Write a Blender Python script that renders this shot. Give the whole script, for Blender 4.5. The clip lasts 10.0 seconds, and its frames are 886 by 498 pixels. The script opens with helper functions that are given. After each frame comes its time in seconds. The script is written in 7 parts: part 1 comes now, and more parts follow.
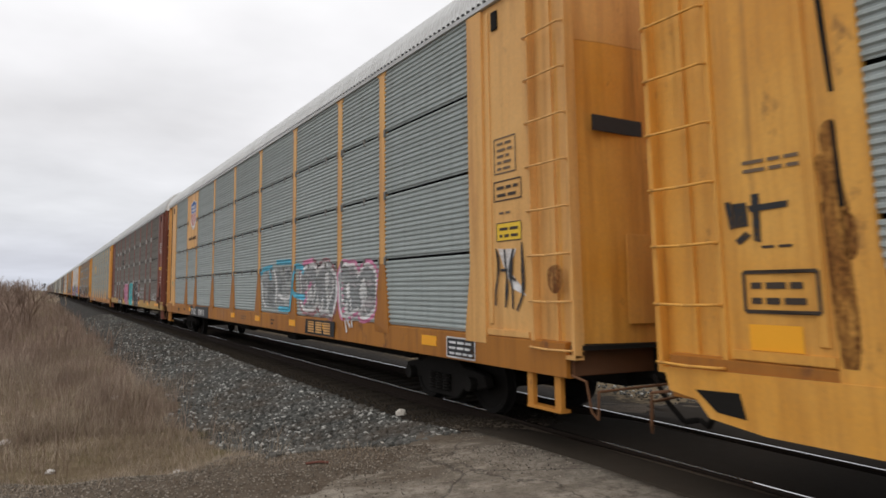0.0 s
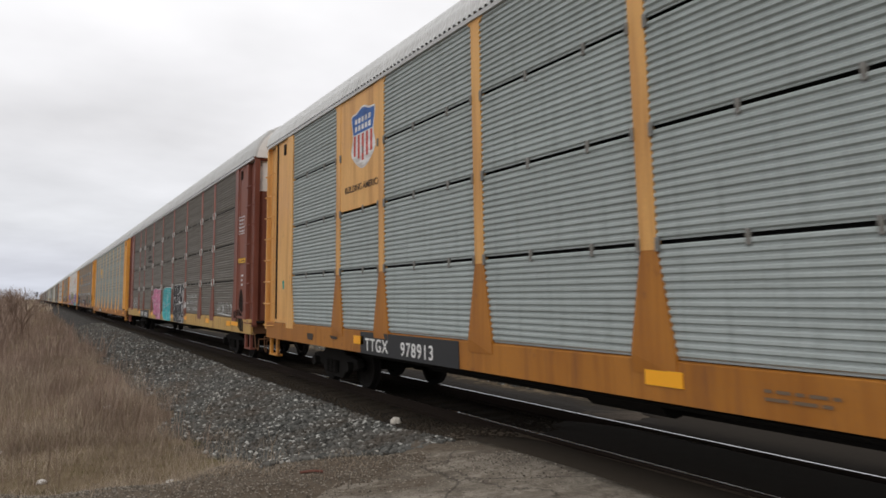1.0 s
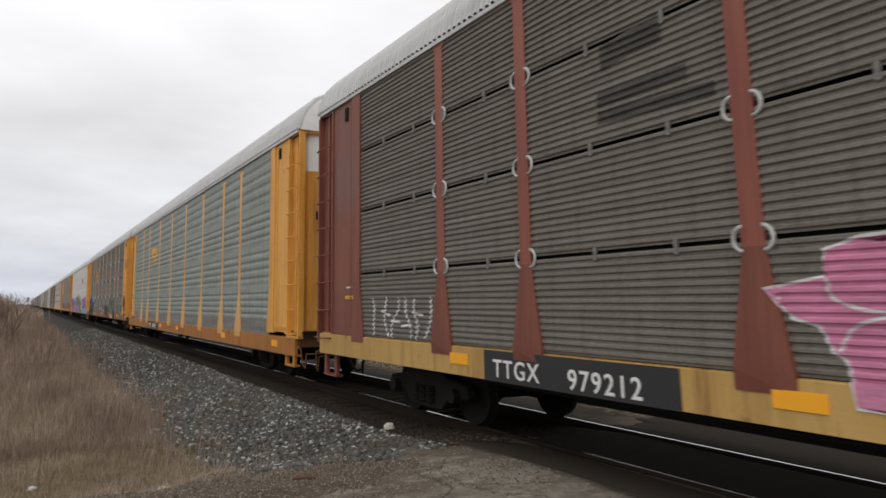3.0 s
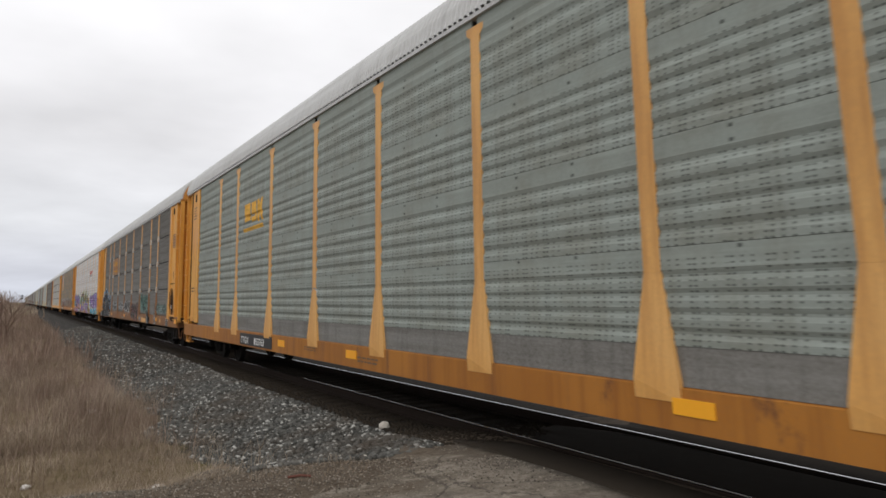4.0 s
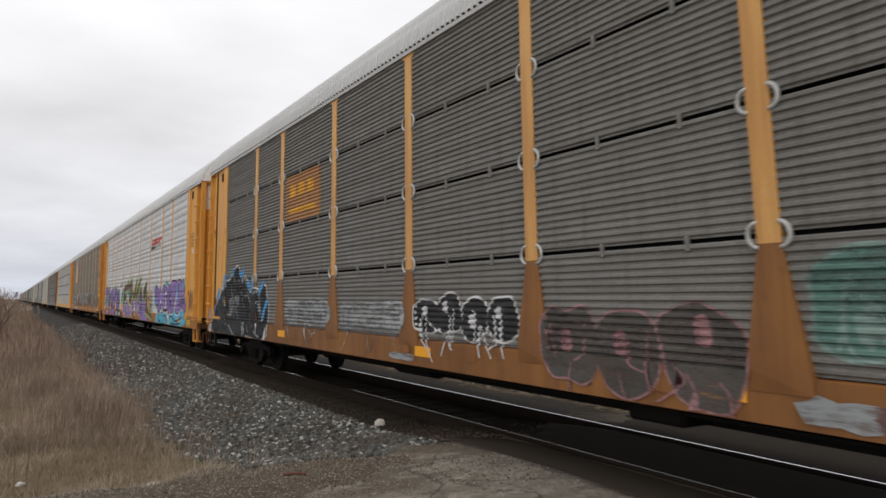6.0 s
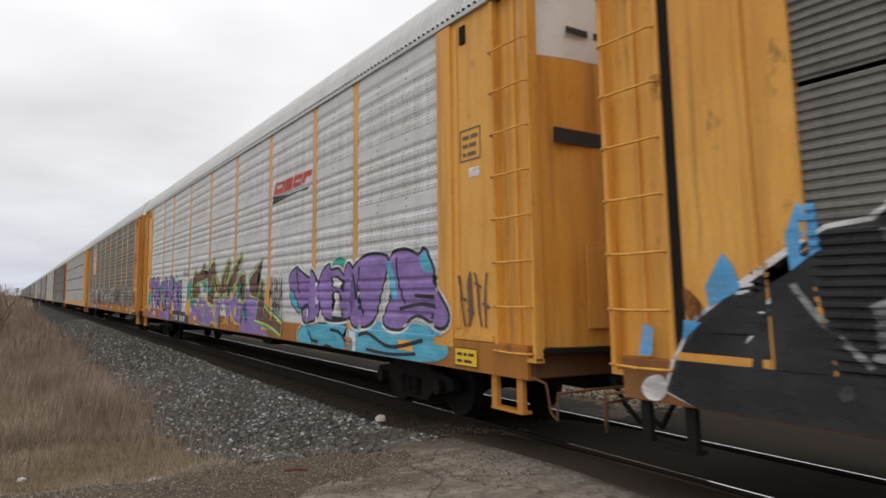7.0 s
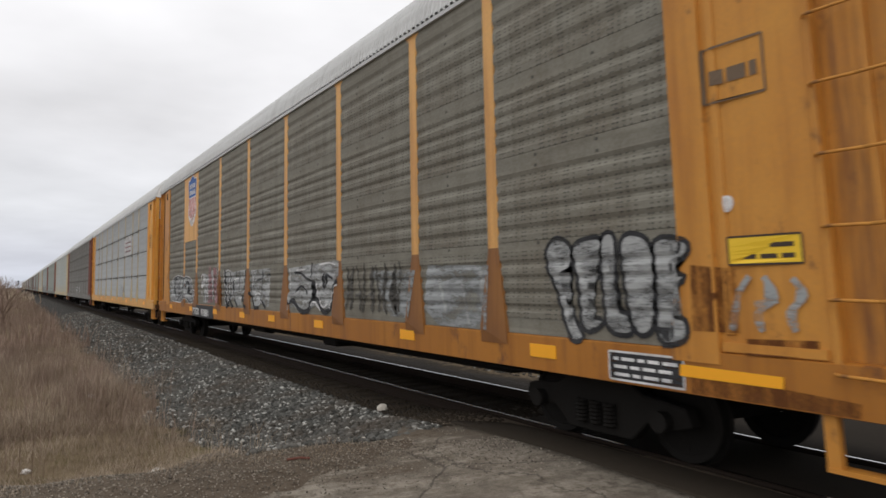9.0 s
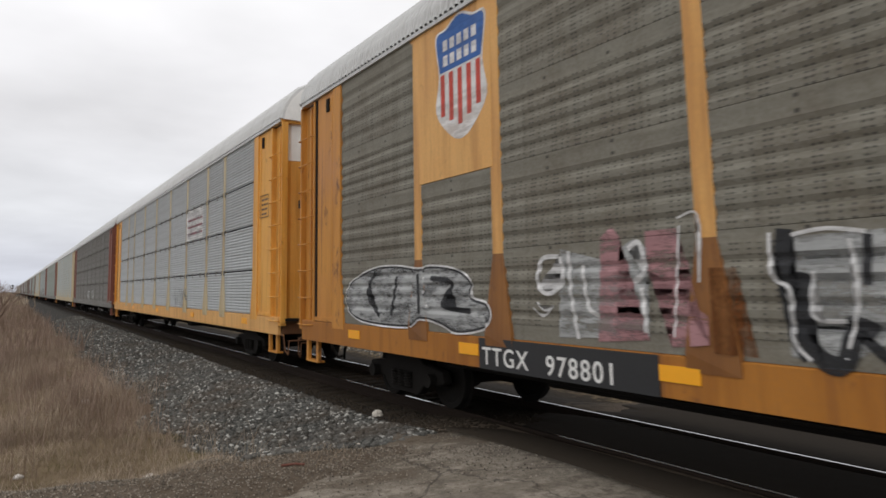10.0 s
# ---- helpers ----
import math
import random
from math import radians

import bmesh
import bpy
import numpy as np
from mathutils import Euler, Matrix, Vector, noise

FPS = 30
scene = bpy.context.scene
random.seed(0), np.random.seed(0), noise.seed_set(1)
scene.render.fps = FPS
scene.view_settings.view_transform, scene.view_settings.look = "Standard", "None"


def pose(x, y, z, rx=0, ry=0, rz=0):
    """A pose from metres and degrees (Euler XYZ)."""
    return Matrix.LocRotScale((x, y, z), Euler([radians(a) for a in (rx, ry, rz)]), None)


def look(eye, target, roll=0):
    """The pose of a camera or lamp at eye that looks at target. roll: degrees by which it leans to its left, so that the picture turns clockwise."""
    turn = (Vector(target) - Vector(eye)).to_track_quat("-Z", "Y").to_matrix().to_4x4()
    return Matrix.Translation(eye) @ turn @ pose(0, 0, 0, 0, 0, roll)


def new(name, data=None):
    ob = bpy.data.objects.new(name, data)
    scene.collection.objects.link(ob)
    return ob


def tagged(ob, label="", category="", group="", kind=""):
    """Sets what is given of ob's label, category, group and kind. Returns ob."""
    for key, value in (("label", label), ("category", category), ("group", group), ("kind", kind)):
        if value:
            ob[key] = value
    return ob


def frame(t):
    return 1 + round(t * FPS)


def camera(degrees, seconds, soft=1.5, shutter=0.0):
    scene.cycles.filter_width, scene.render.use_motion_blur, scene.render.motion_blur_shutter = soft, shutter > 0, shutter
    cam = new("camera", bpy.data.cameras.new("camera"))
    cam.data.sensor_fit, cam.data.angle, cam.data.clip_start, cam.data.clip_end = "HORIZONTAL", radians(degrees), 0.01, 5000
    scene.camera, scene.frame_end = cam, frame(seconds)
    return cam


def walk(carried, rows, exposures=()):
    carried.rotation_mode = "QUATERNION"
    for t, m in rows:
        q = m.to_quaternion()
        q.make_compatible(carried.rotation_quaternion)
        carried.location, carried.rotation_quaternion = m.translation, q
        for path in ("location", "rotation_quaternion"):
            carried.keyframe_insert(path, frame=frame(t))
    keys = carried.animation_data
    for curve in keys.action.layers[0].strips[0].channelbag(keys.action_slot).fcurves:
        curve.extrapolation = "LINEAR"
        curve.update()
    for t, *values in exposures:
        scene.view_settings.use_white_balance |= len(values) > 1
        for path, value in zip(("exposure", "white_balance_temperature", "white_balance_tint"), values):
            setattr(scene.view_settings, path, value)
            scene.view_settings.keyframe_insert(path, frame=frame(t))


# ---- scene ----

# ======== camera and its way ========
EYE = (0.0, 0.0, 1.688)
CAM_ROWS = [
    (0.0, -30.396, 3.636, 0.300),
    (0.5, -30.404, 3.874, 0.206),
    (1.0, -30.844, 4.282, 0.176),
    (1.5, -31.086, 3.974, -0.074),
    (2.0, -31.298, 3.892, 0.259),
    (2.5, -31.461, 4.396, -0.152),
    (3.0, -31.380, 4.709, 0.138),
    (4.5, -31.825, 4.510, 0.338),
    (5.0, -31.836, 4.451, 0.415),
    (5.5, -32.062, 4.553, 0.402),
    (7.0, -32.026, 4.102, 0.419),
    (7.5, -32.117, 4.189, 0.098),
    (8.0, -32.292, 3.642, 0.059),
    (8.5, -32.291, 3.520, 0.051),
    (9.0, -32.036, 3.186, -0.089),
    (9.5, -32.112, 3.457, 0.010),
    (10.0, -32.359, 3.680, 0.154),
]
cam = camera(66.0, 10.0, soft=1.6, shutter=0.5)
# the phone's sensor is read from the top row to the bottom one, each row open only briefly
scene.cycles.rolling_shutter_type, scene.cycles.rolling_shutter_duration = "TOP", 0.14
walk(cam, [(t, pose(*EYE, 90 + p, 0, y) @ pose(0, 0, 0, 0, 0, r)) for t, y, p, r in CAM_ROWS])

# ======== light: overcast sky, a wide weak sun ========
SUN_EL, SUN_AZ = radians(48), radians(215)
scene.view_settings.exposure = 0.0


def build_world():
    w = bpy.data.worlds.new("overcast_sky")
    scene.world = w
    w.use_nodes = True
    nt = w.node_tree
    nt.nodes.clear()
    N, L = nt.nodes.new, nt.links.new
    out, bg = N("ShaderNodeOutputWorld"), N("ShaderNodeBackground")
    sky = N("ShaderNodeTexSky")
    sky.sky_type, sky.sun_disc = "NISHITA", False
    sky.sun_elevation, sky.sun_rotation = SUN_EL, SUN_AZ
    sky.air_density, sky.dust_density = 1.0, 4.0
    dim = N("ShaderNodeVectorMath")
    dim.operation = "SCALE"
    dim.inputs["Scale"].default_value = 0.10
    L(sky.outputs[0], dim.inputs[0])
    co, sep = N("ShaderNodeTexCoord"), N("ShaderNodeSeparateXYZ")
    L(co.outputs["Generated"], sep.inputs[0])
    # cloud deck brightness by elevation
    ramp = N("ShaderNodeValToRGB")
    e = ramp.color_ramp.elements
    e[0].position, e[0].color = 0.0, (0.66, 0.69, 0.77, 1)
    e[1].position, e[1].color = 1.0, (1.30, 1.28, 1.27, 1)
    for p, c in ((0.035, (0.74, 0.76, 0.84)), (0.10, (0.86, 0.87, 0.91)), (0.22, (0.94, 0.93, 0.95)), (0.45, (0.96, 0.95, 0.96)), (0.7, (1.12, 1.10, 1.10))):
        x = e.new(p)
        x.color = (*c, 1)
    L(sep.outputs["Z"], ramp.inputs[0])
    # stretched cloud banks
    div = N("ShaderNodeMath")
    div.operation = "ADD"
    div.inputs[1].default_value = 0.16
    L(sep.outputs["Z"], div.inputs[0])
    plane = N("ShaderNodeVectorMath")
    plane.operation = "DIVIDE"
    comb = N("ShaderNodeCombineXYZ")
    for k in range(3):
        L(div.outputs[0], comb.inputs[k])
    L(co.outputs["Generated"], plane.inputs[0])
    L(comb.outputs[0], plane.inputs[1])
    n1 = N("ShaderNodeTexNoise")
    n1.inputs["Scale"].default_value, n1.inputs["Detail"].default_value, n1.inputs["Roughness"].default_value = 0.85, 5, 0.5
    L(plane.outputs[0], n1.inputs["Vector"])
    r2 = N("ShaderNodeMapRange")
    r2.inputs["From Min"].default_value, r2.inputs["From Max"].default_value = 0.32, 0.68
    r2.inputs["To Min"].default_value, r2.inputs["To Max"].default_value = 0.80, 1.12
    L(n1.outputs[0], r2.inputs["Value"])
    mul = N("ShaderNodeVectorMath")
    mul.operation = "SCALE"
    L(ramp.outputs[0], mul.inputs[0])
    L(r2.outputs[0], mul.inputs["Scale"])
    mix = N("ShaderNodeMix")
    mix.data_type = "RGBA"
    mix.inputs["Factor"].default_value = 0.94
    L(dim.outputs[0], mix.inputs["A"])
    L(mul.outputs[0], mix.inputs["B"])
    L(mix.outputs["Result"], bg.inputs["Color"])
    bg.inputs["Strength"].default_value = 1.0
    L(bg.outputs[0], out.inputs[0])


build_world()
sun = new("sun", bpy.data.lights.new("sun", "SUN"))
sun.data.energy, sun.data.angle, sun.data.color = 0.6, radians(40), (1.0, 0.96, 0.9)
sun.matrix_world = look((-20, -28, 38), (0, 0, 0))

# ======== materials ========


class Mat:
    """A node material with a few shortcuts."""

    def __init__(self, name, rough=0.7, metal=0.0, spec=0.4):
        self.m = bpy.data.materials.new(name)
        self.m.use_nodes = True
        self.nt = self.m.node_tree
        self.b = self.nt.nodes["Principled BSDF"]
        self.b.inputs["Roughness"].default_value = rough
        self.b.inputs["Metallic"].default_value = metal
        self.b.inputs["Specular IOR Level"].default_value = spec
        self.co = self.nt.nodes.new("ShaderNodeTexCoord")

    def link(self, a, b):
        self.nt.links.new(a, b)

    def coords(self, kind="Object", scale=(1, 1, 1), shift=(0, 0, 0)):
        mp = self.nt.nodes.new("ShaderNodeMapping")
        mp.inputs["Scale"].default_value, mp.inputs["Location"].default_value = scale, shift
        if kind == "World":
            g = self.nt.nodes.new("ShaderNodeNewGeometry")
            self.link(g.outputs["Position"], mp.inputs["Vector"])
        else:
            self.link(self.co.outputs[kind], mp.inputs["Vector"])
        return mp.outputs[0]

    def noise(self, scale, detail=4, rough=0.55, vec=None):
        n = self.nt.nodes.new("ShaderNodeTexNoise")
        n.inputs["Scale"].default_value, n.inputs["Detail"].default_value, n.inputs["Roughness"].default_value = scale, detail, rough
        self.link(vec if vec is not None else self.coords(), n.inputs["Vector"])
        return n.outputs[0]

    def rng(self, v, a, b, c=0.0, d=1.0):
        r = self.nt.nodes.new("ShaderNodeMapRange")
        for k, x in zip(("From Min", "From Max", "To Min", "To Max"), (a, b, c, d)):
            r.inputs[k].default_value = x
        self.link(v, r.inputs["Value"])
        return r.outputs[0]

    def math(self, op, a, b=0.0, c=None):
        r = self.nt.nodes.new("ShaderNodeMath")
        r.operation = op
        for k, x in enumerate((a, b) if c is None else (a, b, c)):
            if isinstance(x, (int, float)):
                r.inputs[k].default_value = x
            else:
                self.link(x, r.inputs[k])
        return r.outputs[0]

    def mix(self, fac, a, b, mode="MIX"):
        r = self.nt.nodes.new("ShaderNodeMix")
        r.data_type, r.blend_type = "RGBA", mode
        for k, x in (("Factor", fac), ("A", a), ("B", b)):
            if isinstance(x, (int, float)):
                r.inputs[k].default_value = x
            elif isinstance(x, tuple):
                r.inputs[k].default_value = (*x[:3], 1)
            else:
                self.link(x, r.inputs[k])
        return r.outputs["Result"]

    def random(self):
        return self.nt.nodes.new("ShaderNodeObjectInfo").outputs["Random"]

    def island(self):
        return self.nt.nodes.new("ShaderNodeNewGeometry").outputs["Random Per Island"]

    def color(self, c):
        if isinstance(c, tuple):
            self.b.inputs["Base Color"].default_value = (*c[:3], 1)
        else:
            self.link(c, self.b.inputs["Base Color"])
        return self

    def rough(self, r):
        self.link(r, self.b.inputs["Roughness"])
        return self

    def bump(self, h, strength=0.3, dist=0.01):
        n = self.nt.nodes.new("ShaderNodeBump")
        n.inputs["Strength"].default_value, n.inputs["Distance"].default_value = strength, dist
        self.link(h, n.inputs["Height"])
        self.link(n.outputs[0], self.b.inputs["Normal"])
        return self

    def done(self):
        return self.m


def paint(name, base, faded, rust=0.35, rough=0.55):
    """Weathered railway paint: fading in broad patches, grime streaks running down, rust spots."""
    m = Mat(name, rough)
    broad = m.noise(0.7, 4, 0.6)
    streak = m.noise(1.0, 5, 0.6, m.coords(scale=(5, 5, 0.35)))
    fine = m.noise(28, 3)
    c = m.mix(m.rng(broad, 0.35, 0.7), base, faded)
    c = m.mix(m.rng(streak, 0.46, 0.8, 0, 0.75), c, (base[0] * 0.55, base[1] * 0.45, base[2] * 0.4))
    runs = m.noise(1.0, 6, 0.7, m.coords(scale=(3.1, 3.1, 0.22), shift=(1, 9, 2)))
    c = m.mix(m.rng(runs, 0.60 - 0.05 * rust, 0.74, 0, rust * 1.6), c, (0.17, 0.065, 0.022))
    spots = m.noise(3.1, 6, 0.7, m.coords(scale=(1, 1, 0.6), shift=(3, 1, 7)))
    c = m.mix(m.rng(spots, 0.66 - 0.1 * rust, 0.76, 0, rust * 2), c, (0.13, 0.05, 0.02))
    c = m.mix(m.rng(fine, 0.3, 0.7, 0, 0.12), c, (0.12, 0.1, 0.08))
    return m.color(c).rough(m.rng(broad, 0.3, 0.7, rough - 0.1, rough + 0.15)).bump(fine, 0.08, 0.004).done()


def sheet(name, base, dirt, grime=0.5, rough=0.6, metal=0.1):
    """Galvanised side sheet: spangle, long dirt streaks, dirt that differs from panel to panel."""
    m = Mat(name, rough, metal)
    rnd = m.random()
    along = m.noise(1.0, 5, 0.65, m.coords(scale=(1, 0.35, 9)))
    down = m.noise(1.0, 5, 0.65, m.coords(scale=(1, 7, 0.5), shift=(0, 3, 1)))
    fine = m.noise(45, 2)
    c = m.mix(m.rng(along, 0.3, 0.72, 0, grime), base, dirt)
    c = m.mix(m.rng(down, 0.48, 0.8, 0, grime), c, tuple(x * 0.6 for x in dirt))
    c = m.mix(m.rng(rnd, 0, 1, 0, 0.22), c, dirt)
    c = m.mix(m.rng(fine, 0.3, 0.7, 0, 0.12), c, (0.75, 0.76, 0.76))
    return m.color(c).rough(m.rng(along, 0.3, 0.7, rough - 0.08, rough + 0.2)).done()


def perforated(name, base, dirt, grime=0.5):
    """Side sheet with rows of small punched holes, in bands with plain strips between."""
    m = Mat(name, 0.72, 0.0, 0.25)
    rnd = m.random()
    sep = m.nt.nodes.new("ShaderNodeSeparateXYZ")
    m.link(m.co.outputs["Object"], sep.inputs[0])
    y, z = sep.outputs["Y"], sep.outputs["Z"]

    def pulse(v, period, duty, shift=0.0):
        f = m.math("FRACT", m.math("DIVIDE", m.math("ADD", v, shift + 50 * period), period))
        return m.math("LESS_THAN", f, duty)

    row = pulse(z, 0.046, 0.34)
    sub = pulse(y, 0.052, 0.62)
    strong = m.math("MULTIPLY", pulse(y, 0.36, 0.29, 0.1), sub)
    single = m.math("MAXIMUM", pulse(y, 0.36, 0.07, 0.27), pulse(y, 0.36, 0.07, 0.18))
    ragged = m.math("GREATER_THAN", m.noise(9, 2, 0.5, m.coords(scale=(1, 0.8, 1.6))), 0.43)
    holes = m.math("MULTIPLY", m.math("MULTIPLY", row, m.math("MAXIMUM", strong, single)), ragged)
    bolt_y = m.math("ABSOLUTE", m.math("SUBTRACT", m.math("FRACT", m.math("DIVIDE", m.math("ADD", y, 0.5), 0.95)), 0.5))
    bolt_z = m.math("MINIMUM", m.math("ABSOLUTE", m.math("SUBTRACT", z, 0.83)), m.math("ABSOLUTE", m.math("SUBTRACT", z, 0.95)))
    bolt = m.math("MULTIPLY", m.math("LESS_THAN", bolt_y, 0.022), m.math("LESS_THAN", bolt_z, 0.016))
    top = m.math("LESS_THAN", z, 0.77)
    holes = m.math("MAXIMUM", m.math("MULTIPLY", holes, top), bolt)
    along = m.noise(1.0, 5, 0.65, m.coords(scale=(1, 0.4, 6)))
    down = m.noise(1.0, 5, 0.65, m.coords(scale=(1, 6, 0.45), shift=(0, 3, 1)))
    fine = m.noise(40, 2)
    c = m.mix(m.rng(along, 0.3, 0.72, 0, grime), base, dirt)
    c = m.mix(m.rng(down, 0.48, 0.8, 0, grime), c, tuple(x * 0.65 for x in dirt))
    c = m.mix(m.rng(rnd, 0, 1, 0, 0.2), c, dirt)
    dust = m.noise(1.0, 5, 0.6, m.coords(scale=(1, 0.3, 8), shift=(0, 5, 4)))
    c = m.mix(m.rng(dust, 0.5, 0.75, 0, grime), c, tuple(min(1, x * 1.45 + 0.03) for x in base))
    mud = m.noise(0.8, 5, 0.7, m.coords(shift=(2, 8, 1)))
    c = m.mix(m.rng(mud, 0.48, 0.75, 0, grime * 0.9), c, (dirt[0] * 0.8, dirt[1] * 0.68, dirt[2] * 0.55))
    c = m.mix(m.rng(fine, 0.3, 0.7, 0, 0.1), c, (0.6, 0.6, 0.58))
    c = m.mix(m.math("MULTIPLY", holes, 0.7), c, (0.02, 0.02, 0.02))
    return m.color(c).done()


def plain(name, c, rough=0.6, metal=0.0, var=0.25, scale=6.0, spec=0.4):
    m = Mat(name, rough, metal, spec)
    n, f = m.noise(scale, 5, 0.6), m.noise(scale * 9, 3)
    k = m.mix(m.rng(n, 0.3, 0.7, 0, var), c, tuple(x * 0.55 for x in c))
    k = m.mix(m.rng(f, 0.35, 0.7, 0, var * 0.5), k, tuple(min(1, x * 1.3 + 0.02) for x in c))
    return m.color(k).bump(f, 0.1, 0.004).done()


YELLOW = paint("yellow_paint", (0.74, 0.335, 0.042), (0.80, 0.42, 0.09), 0.42)
SILL = paint("grimy_yellow_paint", (0.36, 0.132, 0.013), (0.46, 0.185, 0.024), 0.6)
SILL_PALE = paint("pale_yellow_paint", (0.50, 0.30, 0.08), (0.58, 0.37, 0.12), 0.6)
FOOT = paint("rust_brown_paint", (0.21, 0.082, 0.019), (0.33, 0.142, 0.034), 0.6)
YELLOW_GREY = paint("bleached_yellow_paint", (0.50, 0.40, 0.22), (0.58, 0.50, 0.34), 0.3)
YELLOW_RUSTY = paint("rusty_yellow_paint", (0.54, 0.22, 0.028), (0.62, 0.285, 0.05), 0.7)
YELLOW_PALE = paint("faded_yellow_paint", (0.72, 0.37, 0.10), (0.78, 0.45, 0.16), 0.25)
BROWN = paint("brown_paint", (0.17, 0.047, 0.029), (0.25, 0.080, 0.050), 0.4)
RED_POST = paint("red_brown_paint", (0.27, 0.07, 0.045), (0.32, 0.11, 0.07), 0.3)
GALV = sheet("galvanised_sheet", (0.42, 0.47, 0.465), (0.23, 0.26, 0.25), 0.5)
GALV_DIRTY = sheet("dirty_galvanised_sheet", (0.21, 0.206, 0.188), (0.098, 0.087, 0.072), 0.75)
GALV_BROWN = sheet("brown_stained_sheet", (0.185, 0.168, 0.14), (0.085, 0.067, 0.046), 0.75)
PERF_GREEN = perforated("grey_green_perforated_sheet", (0.285, 0.325, 0.30), (0.195, 0.215, 0.185), 0.5)
PERF_OLIVE = perforated("olive_perforated_sheet", (0.215, 0.207, 0.168), (0.108, 0.093, 0.068), 0.6)
PERF_WHITE = perforated("white_perforated_sheet", (0.68, 0.70, 0.72), (0.50, 0.50, 0.48), 0.45)
GALV_WHITE = sheet("pale_sheet", (0.53, 0.56, 0.575), (0.34, 0.35, 0.345), 0.5)
ROOF = sheet("roof_sheet", (0.58, 0.59, 0.59), (0.42, 0.42, 0.41), 0.45, 0.6, 0.1)
ROOF_PALE = sheet("pale_roof_sheet", (0.66, 0.67, 0.67), (0.46, 0.46, 0.45), 0.4, 0.6, 0.1)
INSIDE = plain("dark_inside", (0.02, 0.02, 0.022), 0.9)
STEEL = plain("grimy_black_steel", (0.015, 0.0135, 0.012), 0.85, 0.0, spec=0.12)
RUSTY = plain("rusty_steel", (0.16, 0.075, 0.035), 0.8, 0.2)
WHITE = plain("white_paint", (0.78, 0.78, 0.76), 0.6)
BLACK = plain("black_paint", (0.025, 0.026, 0.028), 0.55)
REFLECT = plain("amber_reflector", (0.95, 0.42, 0.02), 0.4, 0, 0.1)
CLIP = plain("zinc_clip", (0.55, 0.55, 0.53), 0.5, 0.3)
RAIL_SIDE = plain("rusted_rail", (0.024, 0.017, 0.013), 0.9, spec=0.1)
RAIL_TOP = Mat("polished_rail", 0.09, 1.0).color((0.75, 0.75, 0.76)).done()
# dark timber colour; it also paints the train's shade on slabs and stones
TIE_AND_SHADE = plain("oiled_timber_with_shade", (0.036, 0.029, 0.022), 0.97, spec=0.05)

# ======== small mesh tools ========
MESHES = {}


def mesh_of(bm, name, material, smooth=False):
    me = bpy.data.meshes.new(name)
    bm.to_mesh(me)
    bm.free()
    for mt in (material if isinstance(material, (list, tuple)) else [material]):
        me.materials.append(mt)
    if smooth:
        for p in me.polygons:
            p.use_smooth = True
    return me


def part(name, bm, material, parent, label="", at=(0, 0, 0), smooth=False):
    """A bmesh, or a mesh that is shared, as one mesh object under a thing or a part."""
    me = bm if isinstance(bm, bpy.types.Mesh) else mesh_of(bm, name, material, smooth)
    ob = new(name, me)
    ob.parent = parent
    ob.location = at
    if label:
        tagged(ob, label)
    return ob


def shared(key, make):
    if key not in MESHES:
        MESHES[key] = make()
    return MESHES[key]


def add_box(bm, x0, x1, y0, y1, z0, z1, mat=0, bevel=0.0):
    vs = [bm.verts.new((x, y, z)) for x in (x0, x1) for y in (y0, y1) for z in (z0, z1)]
    fs = [bm.faces.new([vs[i] for i in q]) for q in ((0, 1, 3, 2), (4, 6, 7, 5), (0, 4, 5, 1), (2, 3, 7, 6), (0, 2, 6, 4), (1, 5, 7, 3))]
    for f in fs:
        f.material_index = mat
    if bevel:
        es = list({e for f in fs for e in f.edges})
        bmesh.ops.bevel(bm, geom=es, offset=bevel, segments=1, affect="EDGES")


def box(*a, **k):
    bm = bmesh.new()
    add_box(bm, *a, **k)
    return bm


def prism(outline, axis, a, b):
    """A closed outline pushed along an axis from a to b. Outline in the two other axes, in order."""
    bm = bmesh.new()
    order = {"x": (1, 2), "y": (0, 2), "z": (0, 1)}[axis]
    ax = "xyz".index(axis)
    rings = []
    for v in (a, b):
        ring = []
        for p, q in outline:
            c = [0, 0, 0]
            c[ax], c[order[0]], c[order[1]] = v, p, q
            ring.append(bm.verts.new(c))
        rings.append(ring)
    n = len(outline)
    bm.faces.new(rings[0][::-1])
    bm.faces.new(rings[1])
    for i in range(n):
        bm.faces.new((rings[0][i], rings[0][(i + 1) % n], rings[1][(i + 1) % n], rings[1][i]))
    bmesh.ops.recalc_face_normals(bm, faces=bm.faces[:])
    return bm


def add_rod(bm, p, q, r, n=6):
    p, q = Vector(p), Vector(q)
    d = q - p
    m = Matrix.Translation((p + q) / 2) @ d.to_track_quat("Z", "Y").to_matrix().to_4x4()
    bmesh.ops.create_cone(bm, cap_ends=True, segments=n, radius1=r, radius2=r, depth=d.length, matrix=m)


def bent_rod(pts, r, n=6):
    bm = bmesh.new()
    for a, b in zip(pts, pts[1:]):
        add_rod(bm, a, b, r, n)
    return bm


def wheel_profile(bm, prof, x_of, n=28):
    rings = []
    for r, x in prof:
        rings.append([bm.verts.new((x_of(x), r * math.cos(2 * math.pi * i / n), r * math.sin(2 * math.pi * i / n))) for i in range(n)])
    for a, b in zip(rings, rings[1:]):
        for i in range(n):
            bm.faces.new((a[i], a[(i + 1) % n], b[(i + 1) % n], b[i]))
    return rings

# ======== ground, road and track ========
TRACK_X = 6.326
GAUGE = 1.505


def smooth01(a, b, v):
    t = np.clip((v - a) / (b - a), 0, 1)
    return t * t * (3 - 2 * t)


